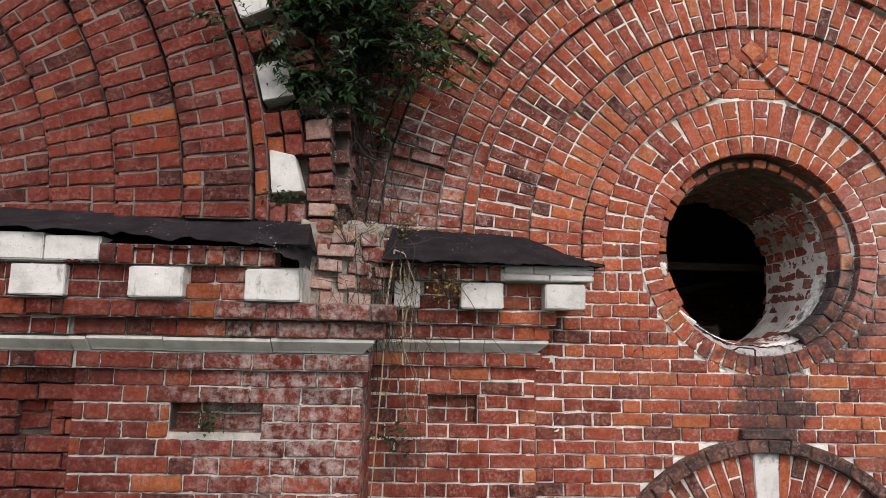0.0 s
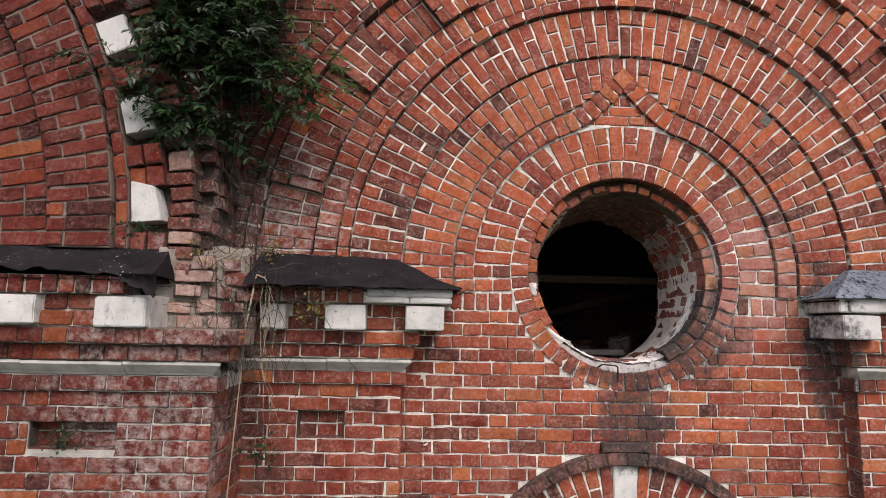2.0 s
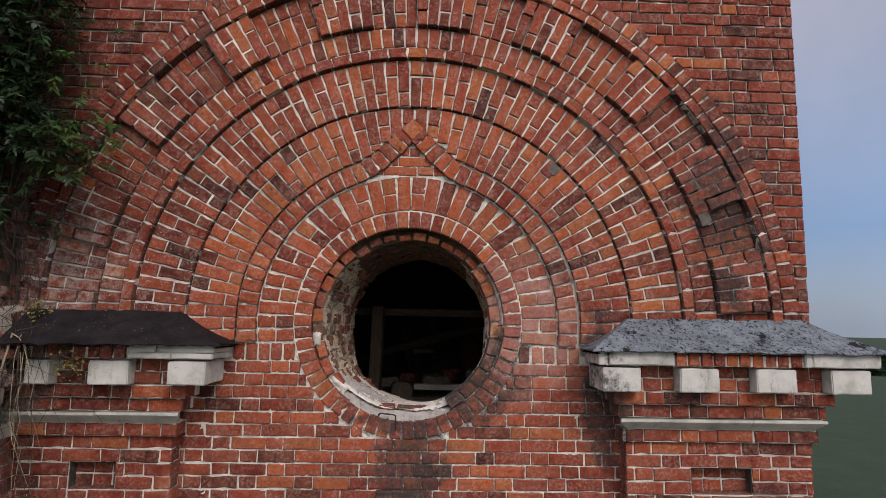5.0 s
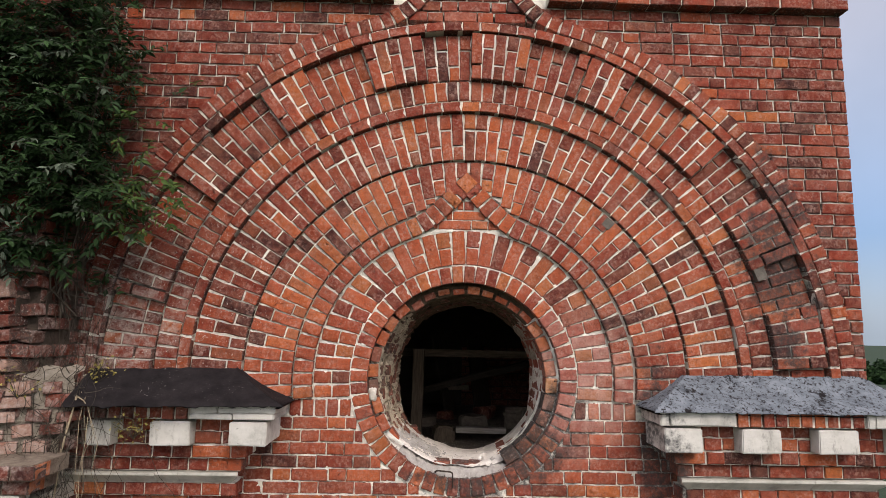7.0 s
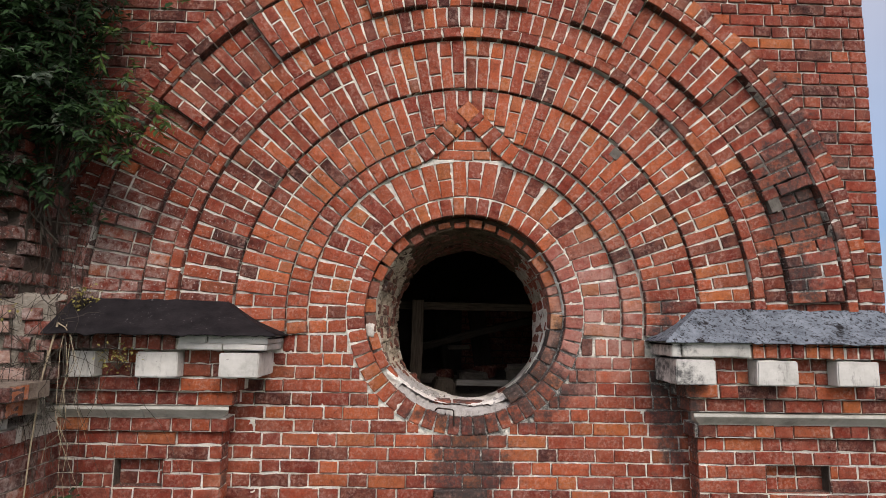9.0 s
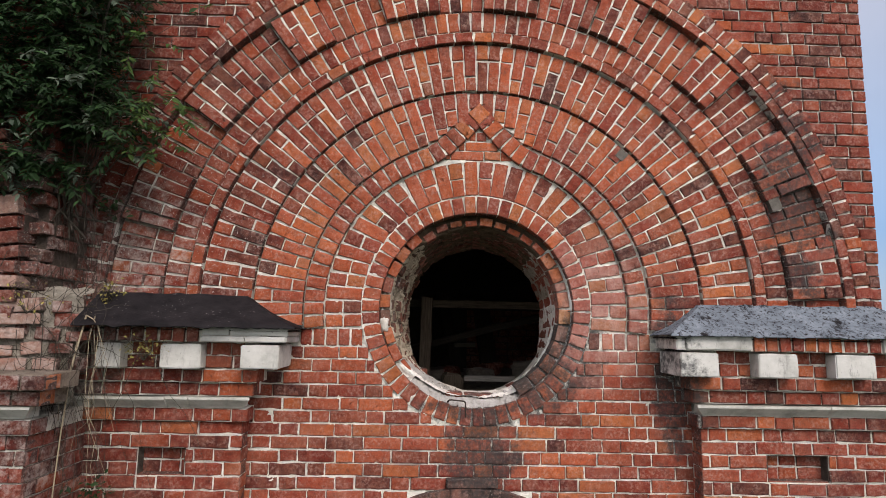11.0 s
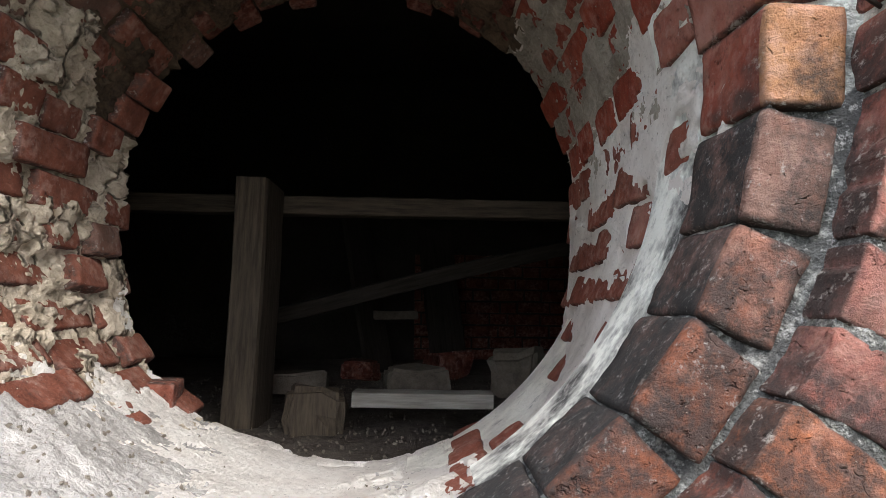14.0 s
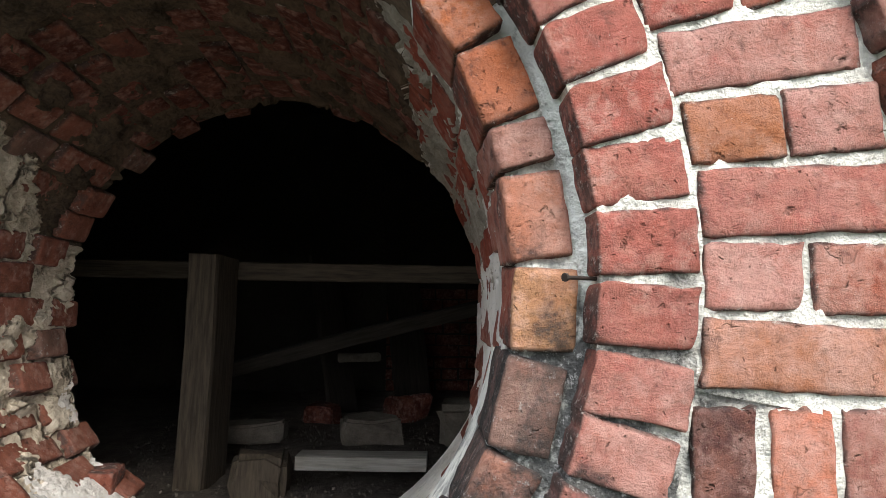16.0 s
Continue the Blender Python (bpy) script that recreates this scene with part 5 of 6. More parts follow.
def pier(name, label, x0, x1, face, wall_y, blocks, slabs, roof, string, niches, seed, ends, holes_above=None, roof_mat=ROOF_BLACK, ragged=0.0, near=(XW, ZW), bottom=0.0, rubble_from=None, top_end=None, body_back=None, bed=MORTAR, slew=(0.0, 0.0, 0.0), corbel=(0.028, 0.062, 0.095)):
    """A shallow pier with stone blocks, string and a small sheet roof. ends: which sides stand free."""
    deep = wall_y if body_back is None else body_back
    bx0, bx1 = x0 + 0.010 * ends[0], x1 - 0.010 * ends[1]
    na, nb, nlo, nhi = niches[0]
    ob = structure(name, box_mesh(name, bx0, bx1, face + 0.008, deep, bottom, nlo, bed), label, "brick pier")
    for p, q, lo, hi in ((bx0, bx1, nhi, 4.01), (bx0, na, nlo, nhi), (nb, bx1, nlo, nhi)):
        child("mortar_bed", box_mesh("mortar_bed", p, q, face + 0.008, deep, lo, hi, bed), ob)
    b = Bricks(ob, near, 300, 1.2, seed=seed)

    def open_at(z):
        return [(p, q) for p, q, lo, hi in niches if lo < z < hi]

    top = 3.932
    n = int((top - bottom) / COURSE)
    courses(b, x0, x1, top - n * COURSE, top, face, open_at)
    # side faces of the pier
    for sgn, x in ((-1, x0), (1, x1)):
        if not ends[0 if sgn < 0 else 1]:
            continue
        for k in range(14):
            z = top - (k + 0.5) * COURSE
            y = face + 0.012
            j = k
            while y < deep - 0.03:
                w = min(SHORT if j % 2 else LONG, deep - y - 0.004)
                if w > 0.03:
                    o = bpy.data.objects.new("brick", MESH["h" if w < 0.15 else "s", False][(k + j) % 8])
                    scene.collection.objects.link(o)
                    o.parent = ob
                    o.matrix_basis = Matrix.Translation((x - sgn * 0.001, y + w / 2, z)) @ Euler((0, 0, math.pi / 2 * sgn)).to_matrix().to_4x4() @ Matrix.Diagonal((w / (SHORT if w < 0.15 else LONG), 0.5, 1, 1))
                y += w + GAP
                j += 1
    # niche backs
    for p, q, lo, hi in niches:
        child("niche_back", box_mesh("niche_back", p - 0.02, q + 0.02, face + 0.084, face + 0.094, lo - 0.02, hi + 0.02, bed), ob)
        # thin dark plates over the niche's sides and top paint in its shade
        for u, v, lo2, hi2 in ((p + 0.001, p + 0.007, lo + 0.008, hi - 0.001), (q - 0.007, q - 0.001, lo + 0.008, hi - 0.001), (p + 0.007, q - 0.007, hi - 0.007, hi - 0.001)):
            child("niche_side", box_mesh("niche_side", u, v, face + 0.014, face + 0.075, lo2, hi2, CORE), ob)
        child("niche_floor", box_mesh("niche_floor", p + 0.002, q - 0.002, face + 0.014, face + 0.075, lo + 0.001, lo + 0.008, BRICK_DUSTY), ob)
        z = lo + COURSE / 2
        while z < hi:
            row(b, p - 0.01, q + 0.01, z, face + 0.076, 0.3)
            z += COURSE
    o0, o1 = ends
    # stepped courses round the string
    for z, out in zip((3.970, 4.117, 4.196), corbel):
        child("mortar_bed", box_mesh("mortar_bed", x0 - (out - 0.01) * o0, x1 + (out - 0.01) * o1, face - out + 0.010, wall_y, z - 0.038, z + 0.038, bed if z < 4.05 or top_end is None else CRUST), ob)
        row(b, x0 - out * o0, x1 + out * o1, z, face - out, random.Random(seed + int(z * 100)).random(), "hhs")
        for sgn, x in ((-1, x0 - out), (1, x1 + out)):
            if ends[0 if sgn < 0 else 1]:
                o = bpy.data.objects.new("brick", MESH["h", False][2])
                scene.collection.objects.link(o)
                o.parent = ob
                o.matrix_basis = Matrix.Translation((x - sgn * 0.0005, face - out + 0.075, z)) @ Euler((0, 0, math.pi / 2 * sgn)).to_matrix().to_4x4() @ Matrix.Diagonal((1.2, 0.5, 1, 1))
    string_course(ob, x0, x1, face, string, seed, ends)
    # block course
    b0, b1 = x0 - 0.10 * o0, x1 + 0.10 * o1
    if top_end is not None:
        b1, o1 = top_end, 0
    child("mortar_bed", box_mesh("mortar_bed", b0 + 0.01, b1 - 0.01, face - corbel[2] + 0.010, wall_y, 4.236, 4.385, bed), ob)
    gaps = sorted(blocks)
    edges = [b0] + [e for p in gaps for e in p] + [b1]
    for p, q in zip(edges[0::2], edges[1::2]):
        if q - p > 0.05:
            row(b, p, q, 4.274, face - corbel[2], 0.2)
            row(b, p, q, 4.348, face - corbel[2], 0.6)
    for i, (p, q) in enumerate(gaps):
        rr = random.Random(seed * 7 + i)
        f = face - 0.182 + rr.uniform(-0.006, 0.006)
        bm = rough_box(p, q, f, wall_y, 4.240 + rr.uniform(-0.004, 0.004), 4.374, 0.006, 0.0, 2, seed + i)
        for w in bm.verts:
            w.co += noise.noise_vector(w.co * 11) * 0.004
        part("stone_block", bm, STONE, ob, "white stone modillion block with dark specks")
    # slab course: white slabs and bricks on edge between them
    s0, s1 = (b0 - 0.075 * o0), (b1 + 0.075 * o1)
    child("mortar_bed", box_mesh("mortar_bed", s0 + 0.015 * o0, (s1 if rubble_from is None else rubble_from - 0.07) - 0.015 * o1, face - 0.175, wall_y, 4.386, 4.470, bed), ob)
    for i, (p, q) in enumerate(slabs):
        rr = random.Random(seed + 40 + i)
        for lo, hi, cut in (((4.389, 4.421, 0.55), (4.424, 4.466, 0.34)) if roof_mat is ROOF_BLACK else ((4.389, 4.468, 0.16),)):
            m = p + (q - p) * (cut + rr.uniform(-0.06, 0.06))
            for u, v in ((p + rr.uniform(0, 0.012), m - 0.002), (m + 0.002, q - rr.uniform(0, 0.012))):
                bm = rough_box(u, v, face - 0.195 + rr.uniform(-0.010, 0.008), wall_y - 0.004, lo, hi, 0.005, 0.0, 2, seed + i)
                for w in bm.verts:
                    w.co += noise.noise_vector(w.co * 14) * 0.0045
                part("slab", bm, STONE, ob, "white cornice slab, chipped and stained")
    e2 = [s0] + [e for p in sorted(slabs) for e in p] + [s1]
    for p, q in zip(e2[0::2], e2[1::2]):
        x = p + 0.04
        while x < q - 0.03:
            if rubble_from is None or x < rubble_from:
                b.add(x, 4.428, 0.064, 0.080, 0.0, face - 0.186 + b.r.uniform(-0.01, 0.006))
            x += 0.0755
    b.flush()
    rx0, rx1, t0, t1 = roof
    wedge_under(ob, rx0 + 0.03, rx1 - 0.03, t0 + 0.02, t1 - 0.02, face - 0.19, 4.470, wall_y, 4.63)
    sheet_roof(ob, rx0, rx1, t0, t1, face - 0.222, 4.478, wall_y - 0.075, 4.660, roof_mat,
               "flaked grey sheet-metal roof strip" if roof_mat is ROOF_GREY else "black sheet-metal roof strip with lime specks", seed, ragged, ends, slew)
    return ob


pier_east = pier("pier_east", "brick pier with white stone cornice blocks and sheet roof", 1.345, 2.475, -0.138, 0.0,
                 [(1.168, 1.385), (1.612, 1.838), (2.062, 2.296), (2.50, 2.735)], [(1.135, 1.578), (2.335, 2.80)],
                 (1.095, 2.86, 1.40, 2.50), (2.08,), [(1.735, 2.105, 3.625, 3.780)], 31, (1, 1), roof_mat=ROOF_GREY, ragged=0.02)
pier_mid = pier("pier_middle", "brick pier with white cornice blocks and torn black roof", -2.30, -1.325, -0.138, 0.0,
                [(-2.10, -1.97), (-1.755, -1.53), (-1.312, -1.10)], [(-1.535, -1.045)],
                (-2.16, -1.005, -2.12, -1.375), (-1.75, -1.62), [(-1.915, -1.645, 3.625, 3.780)], 32, (0, 1), ragged=0.025, slew=(-0.13, -0.22, 0.0))

# ---- projecting wall to the west ----
WF = -0.56               # its face
CWX, CWZ = -5.35, 4.61   # centre of its arch
W_END = -2.42
# its dark face stands in for shade in grooves between the arch bands
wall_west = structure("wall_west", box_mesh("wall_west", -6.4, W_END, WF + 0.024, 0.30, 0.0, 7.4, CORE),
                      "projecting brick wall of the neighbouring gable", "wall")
tagged(child("return_bed", box_mesh("return_bed", -2.55, -2.36, WF + 0.12, 0.05, 4.4, 7.2, CORE), wall_west))
bw = Bricks(wall_west, (-2.7, 4.6), 300, seed=41)
courses(bw, -6.4, -3.50, 2.40, 4.01, -0.60, lambda z: [(-3.775, -3.616)] if 3.64 < z < 3.80 else [])
courses(bw, -6.4, -2.25, 0.0, 2.36, -0.66)
courses(bw, -3.9, W_END, 4.62, 7.38, WF + 0.012, lambda z: chord(CWX, CWZ, 2.83, z))
row(bw, -3.80, -3.59, 3.68, WF + 0.012, 0.2)
row(bw, -3.80, -3.59, 3.757, WF + 0.012, 0.6)
bw.flush()



def west_arch(name, label, r0, r1, y, mode, seed, a_hi=60):
    lo = math.asin((4.62 - CWZ) / r1)
    ob = structure(name, sector(CWX, CWZ, r0, r1, lo, math.radians(a_hi), y + 0.010, 0.0, MORTAR_DIRTY, name, 40, None, 0.026), label, "brick arch")
    b = Bricks(ob, (-2.7, 4.8), 300, 0, seed=seed)
    b.uneven = 1.7
    ring(b, CWX, CWZ, r0 + 0.010, r1, lo, math.radians(a_hi), y, mode)
    return ob, b


for nm, r0, r1, y, sd in (("arch_west_inner", 1.27, 1.595, WF + 0.012, 42), ("arch_west_second", 1.605, 1.925, WF - 0.032, 43),
                          ("arch_west_third", 1.935, 2.255, WF - 0.076, 44), ("arch_west_outer", 2.265, 2.585, WF - 0.118, 45)):
    _, b = west_arch(nm, "weathered dark red brick voussoir band", r0, r1, y, "d", sd)
    b.flush()
_, b = west_arch("arch_west_edge", "dark brick headers between white stones", 2.592, 2.66, WF - 0.100, "r", 46)
b.flush()


def west_archivolt():
    """Outer edge with white stones and split brick stacks between them."""
    ob = structure("arch_west_archivolt", sector(CWX, CWZ, 2.66, 2.84, math.radians(0.5), math.radians(60), WF + 0.02, 0.0, CORE, "arch_west_archivolt", 40),
                   "broken outer edge of the arch, bricks slipping apart", "brick arch")
    b = Bricks(ob, (-2.7, 4.8), 300, 0, seed=47)
    stones = [5.3, 14.8, 24.2, 33.6, 43.0, 52.4]
    i = 0
    a = 1.0
    while a < 58:
        if all(abs(a - s) > 2.75 for s in stones):
            aa = math.radians(a)
            for r, w in ((2.700, 0.074), (2.788, 0.082)):
                b.add(CWX + r * math.cos(aa), CWZ + r * math.sin(aa), w, 0.105, aa, WF - 0.070 + b.r.uniform(-0.02, 0.02))
        a += 2.35
    b.flush()
    for i, s in enumerate(stones):
        aa = math.radians(s)
        rr = random.Random(60 + i)
        bm = rough_box(-0.074, 0.074, 0.0, 0.14, -(0.106 if i == 0 else 0.093), 0.106 if i == 0 else 0.093, 0.004, 0.0015, 0, i)
        if i == 0:
            for v in bm.verts:
                if v.co.x > 0.03 and v.co.z > 0.06:
                    v.co.x -= 0.03
                    v.co.z -= 0.035
        o = part("voussoir_stone", bm, STONE, ob, "white stone voussoir, weathered")
        o.matrix_basis = Matrix.Translation((CWX + 2.745 * math.cos(aa), WF - 0.085, CWZ + 2.745 * math.sin(aa))) @ Euler((0, -aa + rr.uniform(-0.02, 0.02), rr.uniform(-0.04, 0.04))).to_matrix().to_4x4()


west_archivolt()


def broken_edge():
    """The torn end of the projecting wall: stacked loose bricks leaning out over the corner."""
    ob = structure("wall_broken_edge", box_mesh("wall_broken_edge", -2.50, -2.345, -0.40, 0.04, 4.05, 7.0, CORE), "torn brick wall end with loose stacked bricks", "wall")
    rr = random.Random(77)

    def put(x, y, z, w, d, h, rz, ry=0.0, kinds=(0, 1, 2, 3, 4, 5)):
        me = brick_pool[rr.choice(kinds)]
        o = bpy.data.objects.new("brick", me)
        scene.collection.objects.link(o)
        o.parent = ob
        o.matrix_basis = Matrix.Translation((x, y, z)) @ Euler((rr.gauss(0, 0.05), ry + rr.gauss(0, 0.04), rz)).to_matrix().to_4x4() @ Matrix.Diagonal((w / 0.11, d / 0.22, h / 0.066, 1))

    # leaning stack along the split
    z = 4.50
    while z < 6.6:
        h = rr.choice((0.066, 0.070, 0.090, 0.108)) if z > 4.85 else 0.066
        a = math.asin(min(0.9, (z + h / 2 - CWZ) / 2.95))
        x = CWX + 2.895 * math.cos(a)
        put(x + rr.uniform(-0.010, 0.010), -0.60 + rr.uniform(-0.014, 0.014), z + h / 2, 0.118 * rr.uniform(0.88, 1.08), 0.22, h - 0.004, rr.uniform(-0.08, 0.06), -a * 0.8, (4, 4, 4, 0, 2, 3))
        z += h + 0.010
    # return face towards the main wall, in darker bricks that paint its shade
    for k in range(34):
        z = 4.45 + k * COURSE
        for j in range(5):
            if rr.random() < 0.12:
                continue
            put(-2.330 + rr.uniform(-0.022, 0.012), -0.50 + j * 0.115 + 0.05 * (k % 2), z, 0.110 * rr.uniform(0.8, 1.1), 0.16, 0.066, math.pi / 2 + rr.gauss(0, 0.05), 0.0, (4, 4, 3, 5, 5))
    # lime core behind the rubble
    cv, cf = [], []
    for b in range(37):
        for a in range(27):
            x = -2.53 + 0.37 * a / 26
            z = 4.05 + 0.62 * b / 36
            n = noise.fractal(Vector((x * 9, 0, z * 9)), 0.8, 2.0, 5)
            cv.append((x, -0.622 + 0.70 * (x + 2.50) + 0.022 * n + (0.10 if b > 34 else 0.0), z + 0.02 * n))
    for b in range(36):
        for a in range(26):
            q = b * 27 + a
            cf.append((q, q + 1, q + 28, q + 27))
    child("lime_core", mesh_of("lime_core", cv, cf, RIDGE, True), ob)
    # rubble where the cornice broke away; darker bricks eastwards stand in for shade
    for k in range(7):
        x = -2.50 + rr.uniform(0, 0.06)
        while x < -2.17:
            w = rr.choice((0.09, 0.11, 0.12, 0.19))
            if rr.random() > 0.10:
                xm = x + w / 2
                put(xm, -0.664 + 0.70 * (xm + 2.50) + rr.uniform(-0.022, 0.022), 4.11 + k * 0.0765 + rr.uniform(-0.008, 0.008), w, 0.20, 0.068 * rr.uniform(0.75, 1.08), rr.gauss(0.45, 0.10), rr.gauss(0, 0.05), (0, 0, 1, 1, 2, 4) if xm < -2.27 else (0, 3, 4, 5))
            x += w + 0.012


brick_pool = [brick_mesh("loose_brick", 0.11, 0.22, 0.066, 700 + i, True) for i in range(6)]
for i, me in enumerate(brick_pool[:5]):
    me.materials.clear()
    me.materials.append((BRICK_LIME, BRICK_LIME, BRICK_LIME, BRICK_GREY, BRICK_DUSTY)[i])
broken_edge()

pier_west = pier("pier_west", "weathered pier with white blocks and torn black roof", -3.495, -2.215, -0.66, -0.50,
                 [(-2.720, -2.49), (-3.212, -2.98)], [], (-4.6, -2.45, -4.5, -2.50), (-3.42, -3.09, -2.62), [(-3.07, -2.66, 3.655, 3.805)], 51, (0, 1), ragged=0.05,
                 near=(-2.7, 4.2), rubble_from=-2.58, top_end=-2.47, body_back=-0.13, corbel=(0.030, 0.092, 0.145), slew=(0.0, 0.0, 0.11))


def torn_flap():
    """The loose end of the black sheet, folded down over the broken cornice."""
    verts, faces = [], []
    n, m = 12, 5
    for side in (0, 1):
        for j in range(m + 1):
            for i in range(n + 1):
                g, f = i / n, j / m
                deep = 0.035 + 0.075 * g ** 1.5 + 0.030 * noise.noise(Vector((g * 7, 3.0, 1.0)))
                x = -2.60 + 0.165 * g + 0.012 * f * noise.noise(Vector((g * 5, f * 3, 6.0)))
                verts.append((x, -0.888 + 0.02 * math.sin(math.pi * f) + 0.010 * noise.noise(Vector((g * 6, f * 4, 2.0))) + 0.005 * side, 4.478 - deep * f))
    k = (n + 1) * (m + 1)
    for j in range(m):
        for i in range(n):
            a = j * (n + 1) + i
            faces += [(a, a + 1, a + n + 2, a + n + 1), (k + a + n + 1, k + a + n + 2, k + a + 1, k + a)]
    child("sheet_flap", mesh_of("sheet_flap", verts, faces, ROOF_BLACK, True), pier_west, "torn black sheet end hanging down")


torn_flap()
# the cornice goes on over the recessed stretch beside the pier
ext = structure("cornice_west", box_mesh("cornice_west", -6.4, -3.49, -0.795, -0.5, 4.236, 4.385, MORTAR), "white cornice blocks and slabs along the wall", "cornice")
for i in range(6):
    x = -3.708 - i * 0.49
    part("stone_block", rough_box(x, x + 0.23, -0.842, -0.52, 4.244, 4.376, 0.005, 0.0012, 0, 80 + i), STONE, ext, "white stone modillion block with dark specks")
bx = Bricks(ext, (-3.5, 4.3), 200, seed=52)
for z, y in ((3.970, -0.69), (4.117, -0.752), (4.196, -0.805), (4.274, -0.805), (4.348, -0.805)):
    row(bx, -6.4, -3.50, z, y, 0.4, "hhs")
bx.flush()
child("mortar_bed", box_mesh("mortar_bed", -6.4, -3.49, -0.675, -0.5, 3.93, 4.08, MORTAR), ext)
child("mortar_bed", box_mesh("mortar_bed", -6.4, -3.49, -0.742, -0.5, 4.08, 4.236, MORTAR), ext)
child("mortar_bed", box_mesh("mortar_bed", -6.4, -3.33, -0.83, -0.5, 4.386, 4.470, MORTAR), ext)
string_course(ext, -6.4, -3.497, -0.655, (-5.3, -4.3), 55, (False, False))
for i, (p, q) in enumerate(((-3.57, -3.335), (-4.15, -3.575), (-4.75, -4.155), (-6.4, -4.755))):
    part("slab", rough_box(p, q, -0.855, -0.52, 4.392, 4.500 + 0.012 * (i > 0), 0.006, 0.002, 0, 90 + i), STONE, ext, "white cornice slab, chipped and stained")

# ---- shell behind the facade ----
side = structure("wall_side_east", box_mesh("wall_side_east", RIGHT - 0.30, RIGHT - 0.02, 0.86, 7.5, 0.0, 7.6, BRICK_MASS), "plain brick side wall", "wall")
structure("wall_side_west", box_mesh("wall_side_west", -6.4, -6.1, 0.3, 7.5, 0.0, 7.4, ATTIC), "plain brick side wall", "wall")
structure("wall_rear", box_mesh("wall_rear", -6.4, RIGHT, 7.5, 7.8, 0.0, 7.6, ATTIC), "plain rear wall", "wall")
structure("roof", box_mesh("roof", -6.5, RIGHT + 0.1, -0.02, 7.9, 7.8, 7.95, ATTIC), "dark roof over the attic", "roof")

# ---- the attic behind the window ----


def attic_floor():
    verts, faces = [], []
    nx, ny = 90, 90
    for j in range(ny + 1):
        for i in range(nx + 1):
            x = -2.5 + 5.0 * i / nx
            y = DEPTH - 0.02 + 5.0 * (j / ny) ** 1.4
            z = 3.985 + 0.05 * min(1, max(0, (y - 1.5))) + 0.03 * noise.noise(Vector((x * 3, y * 3, 0))) + 0.012 * noise.noise(Vector((x * 14, y * 14, 2)))
            verts.append((x, y, z))
    for j in range(ny):
        for i in range(nx):
            a = j * (nx + 1) + i
            faces.append((a, a + 1, a + nx + 2, a + nx + 1))
    return mesh_of("floor", verts, faces, EARTH, True)


structure("floor", attic_floor(), "attic floor deep in dark litter and dust", "floor")
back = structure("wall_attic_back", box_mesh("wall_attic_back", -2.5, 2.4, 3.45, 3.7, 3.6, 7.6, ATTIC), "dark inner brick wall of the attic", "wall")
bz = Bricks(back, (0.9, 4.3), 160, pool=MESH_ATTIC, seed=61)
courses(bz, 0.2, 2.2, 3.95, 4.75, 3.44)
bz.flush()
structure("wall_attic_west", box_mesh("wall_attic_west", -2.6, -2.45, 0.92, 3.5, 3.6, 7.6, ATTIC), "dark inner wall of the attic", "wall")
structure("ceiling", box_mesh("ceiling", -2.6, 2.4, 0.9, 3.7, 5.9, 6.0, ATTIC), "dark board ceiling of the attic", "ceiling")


def timber(name, p, q, w, h, material, label, category, roll=0.0, seed=0):
    """A sawn or hewn timber from p to q, slightly bent and knocked about."""
    rr = random.Random(seed)
    p, q = Vector(p), Vector(q)
    L = (q - p).length
    verts, faces = [], []
    n = 14
    shape = [(-0.5, -0.44), (-0.44, -0.5), (0.44, -0.5), (0.5, -0.44), (0.5, 0.44), (0.44, 0.5), (-0.44, 0.5), (-0.5, 0.44)]
    for i in range(n + 1):
        f = i / n
        bx_, by_ = 0.010 * min(1.0, L / 1.5) ** 2 * math.sin(3 * f + seed), 0.008 * min(1.0, L / 1.5) ** 2 * math.sin(5 * f + 2 * seed)
        for a, b in shape:
            verts.append((a * w * (1 + 0.04 * noise.noise(Vector((f * 6, a, seed)))) + bx_, b * h * (1 + 0.04 * noise.noise(Vector((f * 6, b, seed + 4)))) + by_, f * L))
    for i in range(n):
        for k in range(8):
            a, b = i * 8 + k, i * 8 + (k + 1) % 8
            faces.append((a, b, b + 8, a + 8))
    faces += [tuple(range(7, -1, -1)), tuple(n * 8 + k for k in range(8))]
    ob = new(name, mesh_of(name, verts, faces, material))
    z = (q - p).normalized()
    rot = z.to_track_quat("Z", "Y").to_matrix().to_4x4() @ Euler((0, 0, roll)).to_matrix().to_4x4()
    ob.matrix_basis = Matrix.Translation(p) @ rot
    return tagged(ob, label, category)


timber("post", (-0.294, 1.50, 3.98), (-0.278, 1.50, 4.745), 0.238, 0.10, WOOD_OLD, "grey weathered timber post standing in the litter", "post", 0, 1)
timber("tie_beam", (-1.2, 1.66, 4.725), (2.0, 1.66, 4.675), 0.07, 0.065, WOOD_OLD, "rough horizontal timber rail nailed behind the post", "beam", 0, 2)
timber("fallen_rafter", (-0.50, 2.0, 4.27), (1.35, 2.12, 4.75), 0.05, 0.06, WOOD_DARK, "fallen rafter leaning across the attic", "beam", 0.2, 3)
timber("loose_plank", (0.05, 1.42, 4.075), (0.47, 1.40, 4.075), 0.10, 0.045, WOOD_PALE, "pale sawn plank end lying on the litter", "plank", 0, 4)
timber("leaning_board", (0.05, 2.5, 4.05), (-0.12, 2.75, 4.85), 0.20, 0.03, WOOD_DARK, "dark board leaning in the attic", "board", 0.4, 5)
timber("leaning_board", (0.40, 2.75, 4.05), (0.32, 2.95, 4.80), 0.22, 0.03, WOOD_DARK, "dark board leaning in the attic", "board", 0.2, 6)


